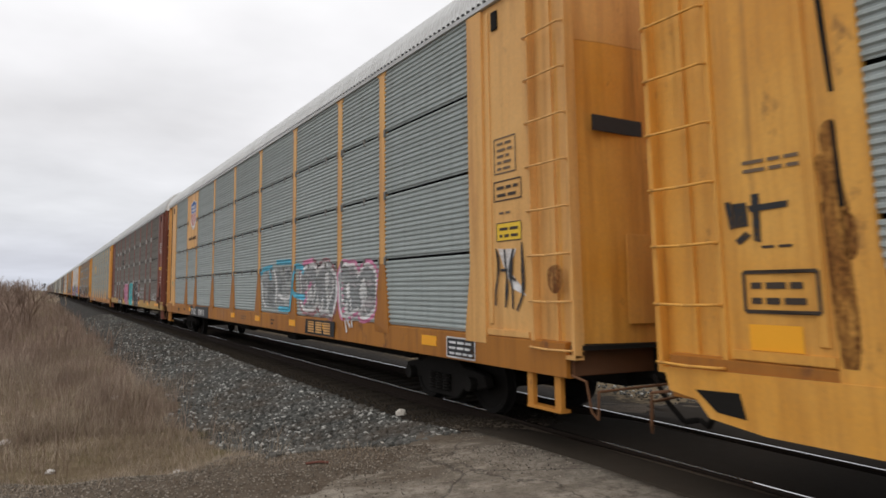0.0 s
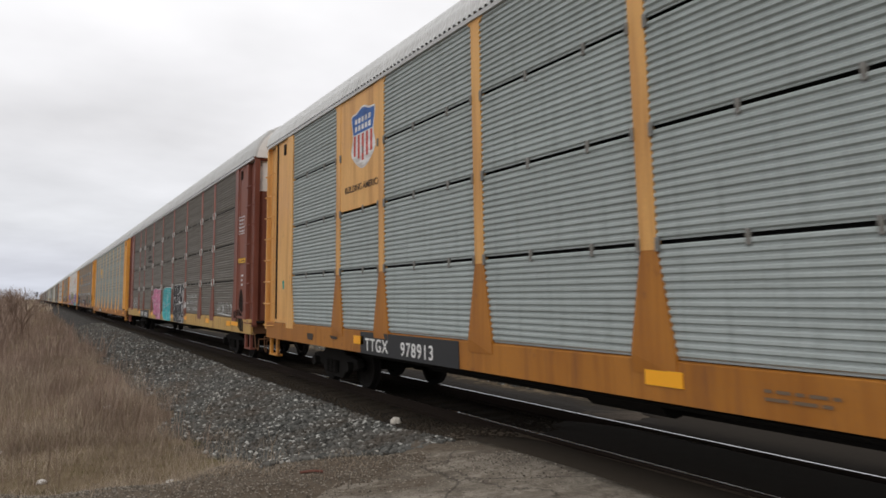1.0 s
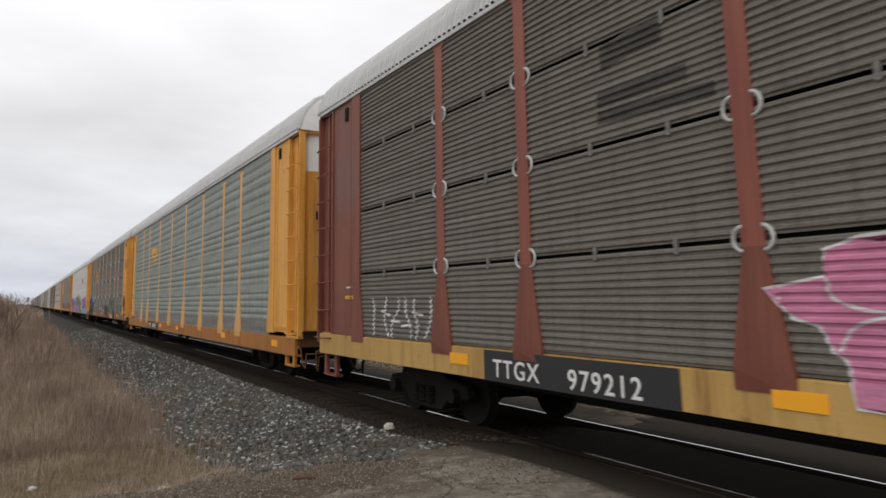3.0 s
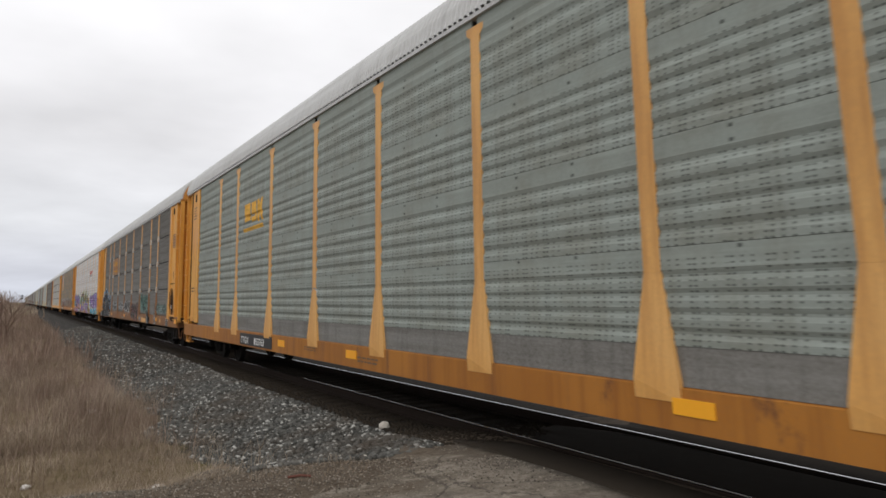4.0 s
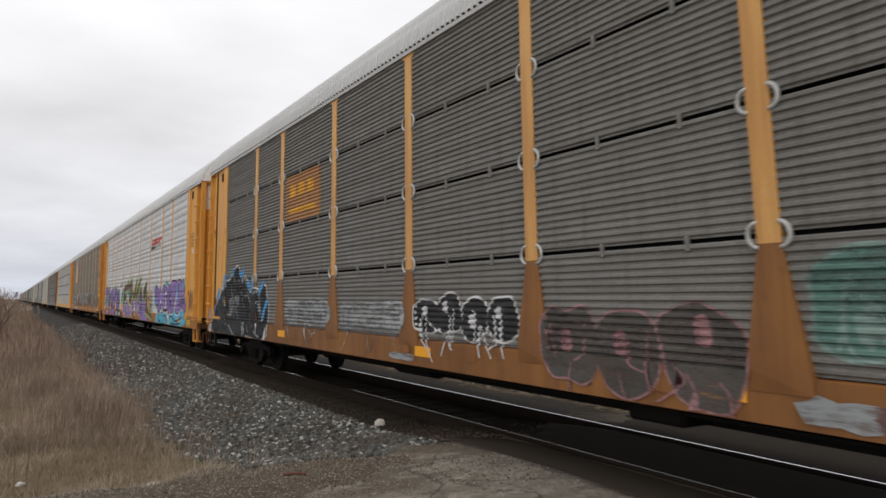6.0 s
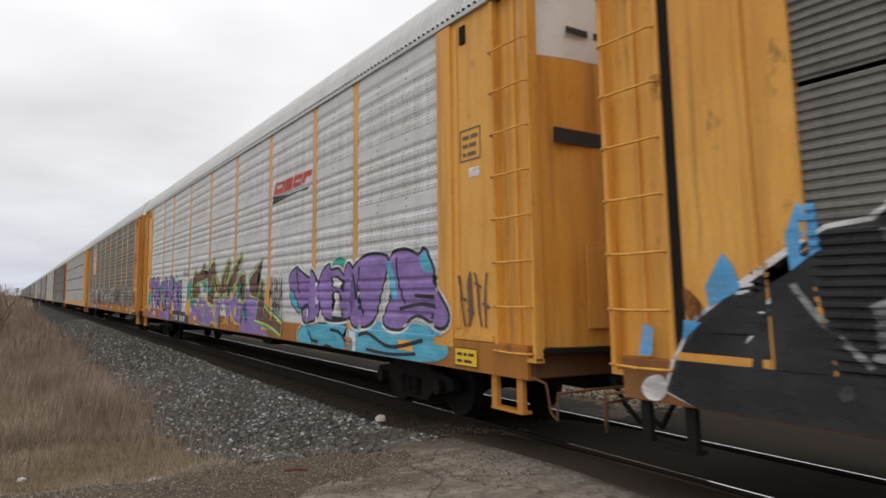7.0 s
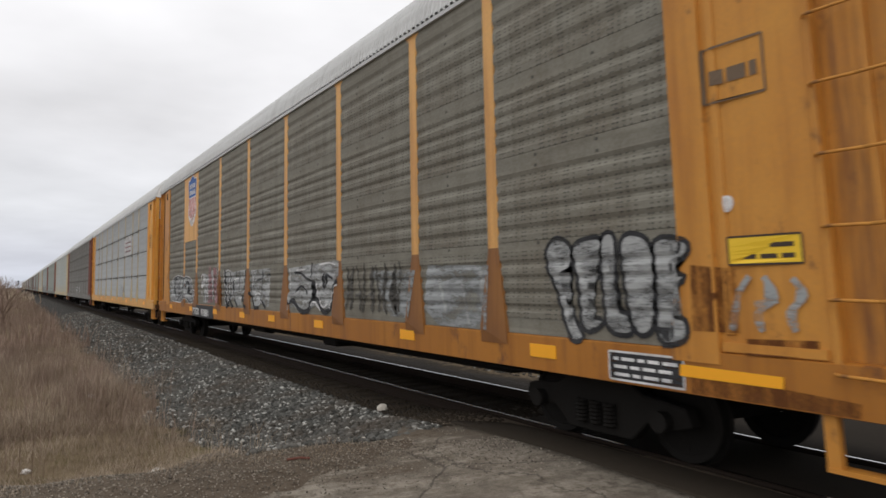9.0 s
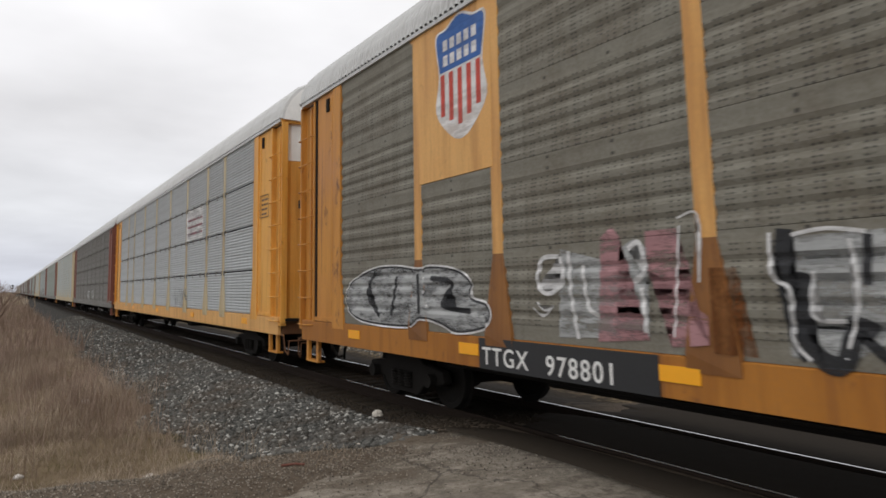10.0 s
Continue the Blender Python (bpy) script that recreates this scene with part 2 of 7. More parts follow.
def ground_z(x, y):
    """Height of the ground: a ballast bank along the track, a plain beside it, the road's raised bed in front."""
    x, y = np.asarray(x, float), np.asarray(y, float)
    d = np.abs(x - TRACK_X)
    bank = -0.19 - 0.33 * smooth01(1.75, 3.9, d)
    wave = 0.05 * np.sin(x * 0.7 + 1.3) * np.sin(y * 0.31) + 0.03 * np.sin(x * 1.9 + y * 1.1)
    z = bank + wave * smooth01(2.2, 5, d)
    road = -0.055 + 0.012 * np.sin(x * 2.3 + y * 1.7)
    k = smooth01(6.9, 9.3, y + 0.25 * np.sin(x * 2.1) + 0.10 * np.sin(x * 5.3 + 1)) 
    k = np.maximum(k, smooth01(7.3, 9.7, -y - 6))
    return road * (1 - k) + z * k


def grid_sheet(name, xs, ys, zfun, material, smooth=True):
    X, Y = np.meshgrid(xs, ys, indexing="ij")
    Z = zfun(X, Y)
    n, k = X.shape
    co = np.stack([X, Y, Z], -1).reshape(-1, 3)
    i = np.arange(n * k).reshape(n, k)
    quads = np.stack([i[:-1, :-1], i[1:, :-1], i[1:, 1:], i[:-1, 1:]], -1).reshape(-1, 4)
    me = bpy.data.meshes.new(name)
    me.from_pydata(co.tolist(), [], quads.tolist())
    me.materials.append(material)
    for p in me.polygons:
        p.use_smooth = smooth
    return new(name, me)


def ground_material():
    m = Mat("gravelly_earth", 0.97, 0, 0.08)
    w = m.coords("World")
    sep = m.nt.nodes.new("ShaderNodeSeparateXYZ")
    m.link(w, sep.inputs[0])
    n1, n2, n3 = m.noise(0.6, 5, 0.6, w), m.noise(5.0, 5, 0.65, w), m.noise(42, 4, 0.7, w)
    vor = m.nt.nodes.new("ShaderNodeTexVoronoi")
    vor.inputs["Scale"].default_value = 21
    m.link(w, vor.inputs["Vector"])
    earth = m.mix(m.rng(n2, 0.3, 0.7), (0.085, 0.064, 0.046), (0.14, 0.112, 0.085))
    earth = m.mix(m.rng(n3, 0.45, 0.75, 0, 0.5), earth, (0.21, 0.185, 0.155))
    straw = m.mix(m.rng(n2, 0.3, 0.7), (0.13, 0.095, 0.058), (0.20, 0.155, 0.10))
    sepc = m.nt.nodes.new("ShaderNodeSeparateColor")
    m.link(vor.outputs["Color"], sepc.inputs[0])
    stone = m.mix(sepc.outputs[0], (0.05, 0.05, 0.048), (0.12, 0.115, 0.108))
    stone = m.mix(m.rng(vor.outputs["Distance"], 0.25, 0.6), stone, (0.04, 0.037, 0.034))
    # the bank of stones along the track, with a ragged toe
    d = m.math("ABSOLUTE", m.math("SUBTRACT", sep.outputs["X"], TRACK_X))
    d = m.math("ADD", d, m.rng(n1, 0.3, 0.7, -0.35, 0.35))
    d = m.math("ADD", d, m.rng(n2, 0.3, 0.7, -0.3, 0.3))
    c = m.mix(m.rng(d, 3.7, 4.3), stone, straw)
    # greasy track bed, also darkened for the shade of the passing train
    oily_shade = m.math("MULTIPLY", m.rng(m.math("ADD", sep.outputs["X"], m.rng(n2, 0.3, 0.7, -0.3, 0.3)), 4.15, 4.75), m.rng(m.math("ADD", sep.outputs["X"], m.rng(n2, 0.3, 0.7, -0.5, 0.5)), 11.2, 10.5))
    c = m.mix(m.math("MULTIPLY", oily_shade, 0.85), c, (0.022, 0.018, 0.014))
    near = m.rng(m.math("ADD", sep.outputs["Y"], m.rng(n2, 0.3, 0.7, -0.8, 0.8)), 7.4, 8.8)
    far_side = m.rng(sep.outputs["X"], 14, 30)
    c = m.mix(far_side, c, straw)
    c = m.mix(near, earth, c)
    h = m.math("ADD", m.math("MULTIPLY", vor.outputs["Distance"], -1.0), n3)
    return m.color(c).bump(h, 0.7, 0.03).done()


def asphalt_material():
    m = Mat("worn_asphalt", 0.95, 0, 0.1)
    w = m.coords("World")
    n1, n2, n3 = m.noise(0.9, 5, 0.6, w), m.noise(3.2, 6, 0.65, w), m.noise(70, 3, 0.7, w)
    n4 = m.noise(1.4, 7, 0.7, m.coords("World", scale=(0.6, 1.7, 1), shift=(4, 2, 0)))
    c = m.mix(m.rng(n1, 0.38, 0.6), (0.10, 0.08, 0.06), (0.18, 0.155, 0.125))
    c = m.mix(m.rng(n4, 0.45, 0.56, 0, 0.9), c, (0.33, 0.295, 0.245))
    c = m.mix(m.rng(n2, 0.5, 0.66, 0, 0.85), c, (0.085, 0.07, 0.054))
    c = m.mix(m.rng(n3, 0.35, 0.75, 0, 0.6), c, (0.25, 0.23, 0.20))
    n5 = m.noise(160, 2, 0.6, w)
    c = m.mix(m.rng(n5, 0.55, 0.68, 0, 0.6), c, (0.045, 0.038, 0.03))
    n6 = m.noise(11, 6, 0.75, w)
    c = m.mix(m.rng(n6, 0.5, 0.62, 0, 0.6), c, (0.105, 0.085, 0.063))
    vor = m.nt.nodes.new("ShaderNodeTexVoronoi")
    vor.feature = "DISTANCE_TO_EDGE"
    vor.inputs["Scale"].default_value = 0.55
    warp = m.mix(0.35, m.coords("World"), m.noise(1.7, 5, 0.7, w), "ADD")
    m.link(warp, vor.inputs["Vector"])
    crack = m.rng(vor.outputs["Distance"], 0.002, 0.009, 0.6, 0)
    c = m.mix(crack, c, (0.03, 0.027, 0.024))
    sep = m.nt.nodes.new("ShaderNodeSeparateXYZ")
    m.link(w, sep.inputs[0])
    edge = m.rng(sep.outputs["X"], 1.9, 4.3, 5.75, 7.15)
    wob = m.math("ADD", m.rng(n4, 0.3, 0.7, -0.75, 0.75), m.rng(n6, 0.3, 0.7, -0.35, 0.35))
    inside = m.math("SUBTRACT", m.math("ADD", edge, wob), sep.outputs["Y"])
    dirt = m.mix(m.rng(n6, 0.35, 0.65), (0.075, 0.058, 0.042), (0.15, 0.122, 0.093))
    dirt = m.mix(m.rng(n3, 0.45, 0.75, 0, 0.5), dirt, (0.21, 0.185, 0.155))
    c = m.mix(m.rng(inside, 0.0, 0.55), dirt, c)
    # asphalt darkened towards the track: the train's shade is put into the colour
    train_shade = m.rng(m.math("ADD", sep.outputs["X"], m.math("ADD", m.rng(n4, 0.3, 0.7, -0.5, 0.5), m.rng(n6, 0.3, 0.7, -0.3, 0.3))), 4.1, 5.3, 0, 0.75)
    c = m.mix(train_shade, c, m.mix(n3, (0.028, 0.023, 0.018), (0.075, 0.062, 0.05)))
    h = m.math("SUBTRACT", m.math("ADD", n3, n2), crack)
    return m.color(c).bump(h, 0.5, 0.012).done()


EARTH, ASPHALT = ground_material(), asphalt_material()
xs = np.concatenate([-np.geomspace(2600, 14, 26), np.arange(-12, 12.01, 0.16), np.geomspace(13, 2600, 26)])
ys = np.concatenate([-np.geomspace(900, 13, 14), np.arange(-12, 30, 0.2), np.geomspace(30, 3600, 60)])
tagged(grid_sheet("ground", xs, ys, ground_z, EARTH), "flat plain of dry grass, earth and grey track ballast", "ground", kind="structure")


def build_road():
    """The worn paving of the crossing: a slab with a ragged edge, up to the near rail and beyond the far one."""
    nx, ny = 90, 40
    for name, x0, x1 in (("road", -9.0, TRACK_X - 1.50), ("road_beside_rail", TRACK_X - 1.496, TRACK_X - 0.88), ("road_between_rails", TRACK_X - 0.66, TRACK_X + 0.62), ("road_beyond", TRACK_X + 0.88, TRACK_X + 6.6), ("road_far_side", TRACK_X + 6.604, 16.0)):
        bm = bmesh.new()
        rows = []
        for i in range(nx + 1):
            x = x0 + (x1 - x0) * i / nx
            # the paved edge comes forward beside the track
            edge = 6.15 + 1.35 * float(smooth01(1.9, 4.3, x)) + 0.16 * math.sin(x * 3.1) + 0.09 * math.sin(x * 7.7 + 1) + 0.05 * math.sin(x * 17)
            if x > 4.3:
                edge -= 0.35 * float(smooth01(5.2, 4.3, x))
            row = []
            for j in range(ny + 1):
                y = -5.6 + (edge + 5.6) * j / ny
                lip = -0.035 * float(smooth01(0.94, 1.0, j / ny))
                z = float(ground_z(x, min(y, 6.4))) + 0.014 + lip + 0.008 * noise.noise((x * 1.3, y * 1.3, 0))
                if name != "road" and abs(x - TRACK_X) < 6.62:
                    z = -0.03 + lip
                row.append(bm.verts.new((x, y, z)))
            rows.append(row)
        for a, b in zip(rows, rows[1:]):
            for j in range(ny):
                bm.faces.new((a[j], b[j], b[j + 1], a[j + 1]))
        geo = bmesh.ops.extrude_face_region(bm, geom=bm.faces[:])
        for v in geo["geom"]:
            if isinstance(v, bmesh.types.BMVert):
                v.co.z -= 0.12
        bmesh.ops.recalc_face_normals(bm, faces=bm.faces[:])
        # slabs under and beside the train take the shade colour instead of asphalt
        ob = new(name, mesh_of(bm, name, ASPHALT if name in ("road", "road_far_side") else TIE_AND_SHADE, True))
        tagged(ob, "worn cracked grey asphalt of a level crossing", "road", kind="structure")


build_road()


def build_track():
    prof = [(-0.07, -0.17), (0.07, -0.17), (0.07, -0.155), (0.012, -0.135), (0.010, -0.045), (0.036, -0.035), (0.036, -0.009), (0.013, 0.0), (-0.013, 0.0), (-0.036, -0.009), (-0.036, -0.035), (-0.010, -0.045), (-0.012, -0.135), (-0.07, -0.155)]
    for sx in (-1, 1):
        x = TRACK_X + sx * GAUGE / 2
        bm = prism([(x + a, b) for a, b in prof], "y", -60, 1500)
        bm.normal_update()
        for f in bm.faces:
            f.material_index = 1 if f.normal.z > 0.98 and f.calc_center_median().z > -0.002 else 0
        ob = new("rail", mesh_of(bm, "rail", [RAIL_SIDE, RAIL_TOP]))
        tagged(ob, "rusted steel rail with a polished running top", "rail", "rails of the track")
    tie = None
    for i in range(220):
        y = -20 + 0.5 * i
        if tie is None:
            bm = box(-1.3, 1.3, -0.115, 0.115, -0.36, -0.172, bevel=0.012)
            tie = mesh_of(bm, "railway_tie", TIE_AND_SHADE)
        if -6 < y < 6.9:
            continue
        ob = new("railway_tie", tie)
        ob.matrix_basis = pose(TRACK_X + random.uniform(-0.04, 0.04), y + random.uniform(-0.03, 0.03), 0, 0, 0, random.uniform(-0.8, 0.8))
        tagged(ob, "dark oiled timber tie half buried in ballast", "tie", "ties under the rails")


build_track()

# ======== ballast stones, grass, brush, litter, signal ========


def scatter_mesh(name, co, faces, materials, label, category):
    me = bpy.data.meshes.new(name)
    n, k = len(co), faces.shape[1]
    me.vertices.add(n)
    me.vertices.foreach_set("co", co.astype(np.float32).ravel())
    me.loops.add(faces.size)
    me.loops.foreach_set("vertex_index", faces.astype(np.int32).ravel())
    me.polygons.add(len(faces))
    me.polygons.foreach_set("loop_start", np.arange(0, faces.size, k, dtype=np.int32))
    me.update(calc_edges=True)
    me.materials.append(materials)
    return tagged(new(name, me), label, category, kind="stuff")


def stones(name, pts, size, material, label, rng):
    """Angular stones: a squashed, jittered octahedron with cut corners at each place."""
    bm = bmesh.new()
    bmesh.ops.create_icosphere(bm, subdivisions=1, radius=1)
    base = np.array([v.co[:] for v in bm.verts])
    tri = np.array([[v.index for v in f.verts] for f in bm.faces])
    bm.free()
    n = len(pts)
    sc = size[:, None] * rng.uniform(0.6, 1.25, (n, 3)) * np.array([1, 1, 0.75])
    ang = rng.uniform(0, 6.28, n)
    v = base[None] * rng.uniform(0.72, 1.2, (n, len(base), 1)) * sc[:, None]
    c, s = np.cos(ang)[:, None], np.sin(ang)[:, None]
    co = np.stack([v[..., 0] * c - v[..., 1] * s, v[..., 0] * s + v[..., 1] * c, v[..., 2]], -1) + pts[:, None]
    faces = (tri[None] + (np.arange(n) * len(base))[:, None, None]).reshape(-1, 3)
    return scatter_mesh(name, co.reshape(-1, 3), faces, material, label, "ballast")


def stone_material():
    m = Mat("ballast_stone", 0.85, 0, 0.3)
    i = m.island()
    n = m.noise(30, 4, 0.6, m.coords("World"))
    c = m.mix(m.rng(i, 0.2, 1), (0.032, 0.035, 0.034), (0.16, 0.162, 0.152))
    c = m.mix(m.rng(i, 0.88, 0.96), c, (0.50, 0.50, 0.47))
    c = m.mix(m.rng(n, 0.3, 0.75, 0, 0.45), c, (0.10, 0.088, 0.072))
    big = m.noise(0.9, 5, 0.65, m.coords("World"))
    c = m.mix(m.rng(big, 0.45, 0.66, 0, 0.75), c, (0.075, 0.058, 0.043))
    return m.color(c).bump(n, 0.3, 0.01).done()


STONE = stone_material()
ROAD_GRAVEL = Mat("brown_road_gravel", 0.9, 0, 0.2)
ROAD_GRAVEL = ROAD_GRAVEL.color(ROAD_GRAVEL.mix(ROAD_GRAVEL.rng(ROAD_GRAVEL.island(), 0, 1), (0.05, 0.042, 0.034), (0.34, 0.30, 0.25))).done()
rng = np.random.default_rng(4)


def bank_points(n, y0, y1, x0, x1, power=1.0):
    y = y0 + (y1 - y0) * rng.uniform(0, 1, n) ** power
    x = rng.uniform(x0, x1, n)
    toe = 2.45 + 0.25 * np.sin(y * 0.9) + 0.18 * np.sin(y * 2.3 + 1)
    edge = 7.15 + 0.25 * np.sin(x * 3.1)
    keep = (x > toe + rng.exponential(0.12, n) - 0.25) & (y > edge)
    x, y = x[keep], y[keep]
    return np.stack([x, y, ground_z(x, y)], 1)


p = bank_points(23000, 7.2, 20, 1.9, 4.62)
stones("ballast_stones", p + [0, 0, 0.008], rng.uniform(0.45, 1.0, len(p)) ** 1.6 * 0.052, STONE, "crushed grey stone ballast heaped beside the track", rng)
p = bank_points(13000, 20, 60, 1.9, 4.7, 1.3)
stones("ballast_stones", p + [0, 0, 0.012], rng.uniform(0.025, 0.055, len(p)), STONE, "crushed grey stone ballast heaped beside the track", rng)
# crib stones share the dark colour, with the train's shade in it
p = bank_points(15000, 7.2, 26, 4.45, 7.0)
stones("crib_ballast", p + [0, 0, 0.0], rng.uniform(0.018, 0.036, len(p)), TIE_AND_SHADE, "dark oiled ballast stones between the ties, train shade in their colour", rng)
x, y = rng.uniform(10.8, 15, 9000), rng.uniform(0, 40, 9000)
stones("far_ballast", np.stack([x, y, ground_z(x, y) + 0.01], 1), rng.uniform(0.02, 0.05, 9000), STONE, "grey ballast stones on the far side of the track", rng)
x = rng.uniform(-3, 4.8, 15000)
y = 7.2 + rng.normal(0, 0.8, 15000) - 0.12 * x
keep = (y < 9.2) & (y > 5.0)
stones("road_gravel", np.stack([x, y, ground_z(x, y) + 0.014 * (y < 6.5)], 1)[keep] + [0, 0, 0.003], rng.uniform(0.004, 0.012, keep.sum()), ROAD_GRAVEL, "fine loose gravel along the road edge", rng)


def grass_material(name, a, b):
    m = Mat(name, 0.8, 0, 0.2)
    i = m.island()
    n = m.noise(0.8, 3, 0.6, m.coords("World"))
    c = m.mix(m.rng(i, 0, 1), a, b)
    c = m.mix(m.rng(n, 0.38, 0.62, 0, 0.75), c, (a[0] * 0.55, a[1] * 0.50, a[2] * 0.48))
    return m.color(c).done()


STRAW = grass_material("dry_grass", (0.30, 0.238, 0.175), (0.54, 0.455, 0.355))
RUSSET = grass_material("russet_brush", (0.225, 0.162, 0.128), (0.43, 0.33, 0.265))
OLIVE = grass_material("faded_green_grass", (0.14, 0.13, 0.055), (0.26, 0.22, 0.10))


def blades(name, x, y, h, w, lean, material, label, category="grass"):
    """Bent tapering blades, three joints each."""
    n = len(x)
    z0 = ground_z(x, y)
    ang, face = rng.uniform(0, 6.283, n), rng.uniform(0, 6.283, n)
    bend = h * lean * rng.uniform(0.2, 1.0, n)
    dx, dy = np.cos(ang) * bend, np.sin(ang) * bend
    wx, wy = np.cos(face) * w / 2, np.sin(face) * w / 2
    rows = []
    for f, k in ((0.0, 1.0), (0.45, 0.85), (0.8, 0.55)):
        px, py, pz = x + dx * f ** 2, y + dy * f ** 2, z0 - 0.02 + h * f * (1 - 0.12 * f * lean)
        rows += [np.stack([px - wx * k, py - wy * k, pz], 1), np.stack([px + wx * k, py + wy * k, pz], 1)]
    rows.append(np.stack([x + dx, y + dy, z0 + h * (1 - 0.15 * lean)], 1))
    co = np.stack(rows, 1).reshape(-1, 3)
    tri = np.array([[0, 1, 3], [0, 3, 2], [2, 3, 5], [2, 5, 4], [4, 5, 6]])
    faces = (tri[None] + (np.arange(n) * 7)[:, None, None]).reshape(-1, 3)
    return scatter_mesh(name, co, faces, material, label, category)


def clumped(n, x0, x1, y0, y1, clumps, spread, power=1.0):
    cx = rng.uniform(x0, x1, clumps)
    cy = y0 + (y1 - y0) * rng.uniform(0, 1, clumps) ** power
    i = rng.integers(0, clumps, n)
    return cx[i] + rng.normal(0, spread, n), cy[i] + rng.normal(0, spread, n), rng.uniform(0.6, 1.15, clumps)[i]


def patchy(x, y):
    return np.clip(0.55 + 0.35 * np.sin(x * 1.3 + 0.7 * y) + 0.3 * np.sin(y * 0.83 + 1.7) * np.sin(x * 2.1), 0.12, 1.1)


def bank_edge(y):
    return 2.35 + 0.2 * np.sin(y * 0.9) + 0.2 * np.sin(y * 0.37 + 2)


# short dry grass near the road
x, y, j = clumped(30000, -5, 2.3, 7.0, 13.5, 900, 0.11)
keep = (x < bank_edge(y) - 0.15) & (y > 7.15 + 0.3 * np.sin(x * 3) + 0.2 * np.sin(x * 7.1)) & (rng.uniform(0, 1, len(x)) < patchy(x, y))
x, y, j = x[keep], y[keep], j[keep]
h = j * (0.09 + 0.20 * smooth01(7.8, 13, y)) * rng.uniform(0.5, 1.3, len(x))
blades("short_grass", x, y, h, rng.uniform(0.003, 0.007, len(x)), 0.9, STRAW, "short dry straw-coloured grass beside the road")
x, y, j = clumped(3500, -4, 2.2, 8.0, 13, 120, 0.10)
blades("green_tufts", x, y, 0.12 * j, rng.uniform(0.003, 0.006, len(x)), 0.9, OLIVE, "low tufts of faded green grass")
x, y, j = clumped(2600, -5, 3.4, 6.5, 8.6, 95, 0.07)
blades("verge_tufts", x, y, 0.13 * j * rng.uniform(0.4, 1.2, len(x)), rng.uniform(0.002, 0.005, len(x)), 1.0, STRAW, "scattered straw tufts on the gravel verge")
# knee-high grass behind it
x, y, j = clumped(34000, -9, 2.2, 10.5, 30, 1500, 0.16, 1.2)
keep = (x < bank_edge(y) - 0.2)
x, y, j = x[keep], y[keep], j[keep]
blades("dry_grass", x, y, patchy(x * 0.6, y * 0.6) * j * rng.uniform(0.2, 0.85, len(x)) * (0.5 + 0.5 * smooth01(10, 15, y)), rng.uniform(0.004, 0.009, len(x)), 0.8, STRAW, "knee-high dry tan grass on the plain")
# russet stalks along the bank
x, y, j = clumped(26000, -3.5, 2.15, 11.6, 34, 420, 0.20, 1.3)
keep = x < bank_edge(y) - 0.1
x, y, j = x[keep], y[keep], j[keep]
blades("russet_brush", x, y, (0.15 + 0.62 * patchy(x, y * 0.5) ** 1.4) * j * rng.uniform(0.3, 1.05, len(x)), rng.uniform(0.003, 0.007, len(x)), 0.6, RUSSET, "dense russet dead stalks beside the ballast", "brush")
x, y, j = clumped(2600, -6, 2.25, 9.5, 30, 500, 0.25, 1.2)
keep = x < bank_edge(y) + 0.1
x, y, j = x[keep], y[keep], j[keep]
blades("tall_stems", x, y, j * rng.uniform(0.6, 1.35, len(x)) * (0.45 + 0.55 * smooth01(9.5, 13, y)), rng.uniform(0.004, 0.008, len(x)), 0.3, RUSSET, "single tall dead stems standing over the grass", "brush")
x, y, j = clumped(9000, -5, 3.1, 8.0, 26, 420, 0.13, 1.2)
keep = (x > bank_edge(y) - 0.9) & (x < bank_edge(y) + 0.55) & (rng.uniform(0, 1, len(x)) < 0.75)
x, y, j = x[keep], y[keep], j[keep]
blades("bank_weeds", x, y, j * rng.uniform(0.12, 0.55, len(x)), rng.uniform(0.003, 0.006, len(x)), 0.7, STRAW, "straggling dry weeds along the toe of the ballast", "brush")
# the same, going away to the horizon
x, y, j = clumped(30000, -30, 2.1, 28, 120, 1500, 0.45, 1.4)
keep = x < bank_edge(y) - 0.1
x, y, j = x[keep], y[keep], j[keep]
blades("far_brush", x, y, j * rng.uniform(0.5, 1.1, len(x)) * (1 + 1.1 * smooth01(-0.2, -2.5, x)), rng.uniform(0.012, 0.03, len(x)), 0.4, RUSSET, "russet and tan brush stretching away", "brush")
x, y, j = clumped(22000, -120, 2.0, 110, 600, 1200, 1.2, 1.3)
blades("far_grass", x, y, j * rng.uniform(0.7, 1.5, len(x)) * (1 + 0.5 * smooth01(0.0, -8, x)), rng.uniform(0.08, 0.22, len(x)), 0.5, STRAW, "distant belt of dry grass and brush", "grass")
x, y, j = clumped(14000, 12.0, 40, 4, 120, 900, 0.4, 1.2)
blades("grass_beyond_track", x, y, j * rng.uniform(0.25, 0.6, len(x)), rng.uniform(0.008, 0.02, len(x)), 0.6, STRAW, "dry grass beyond the track")


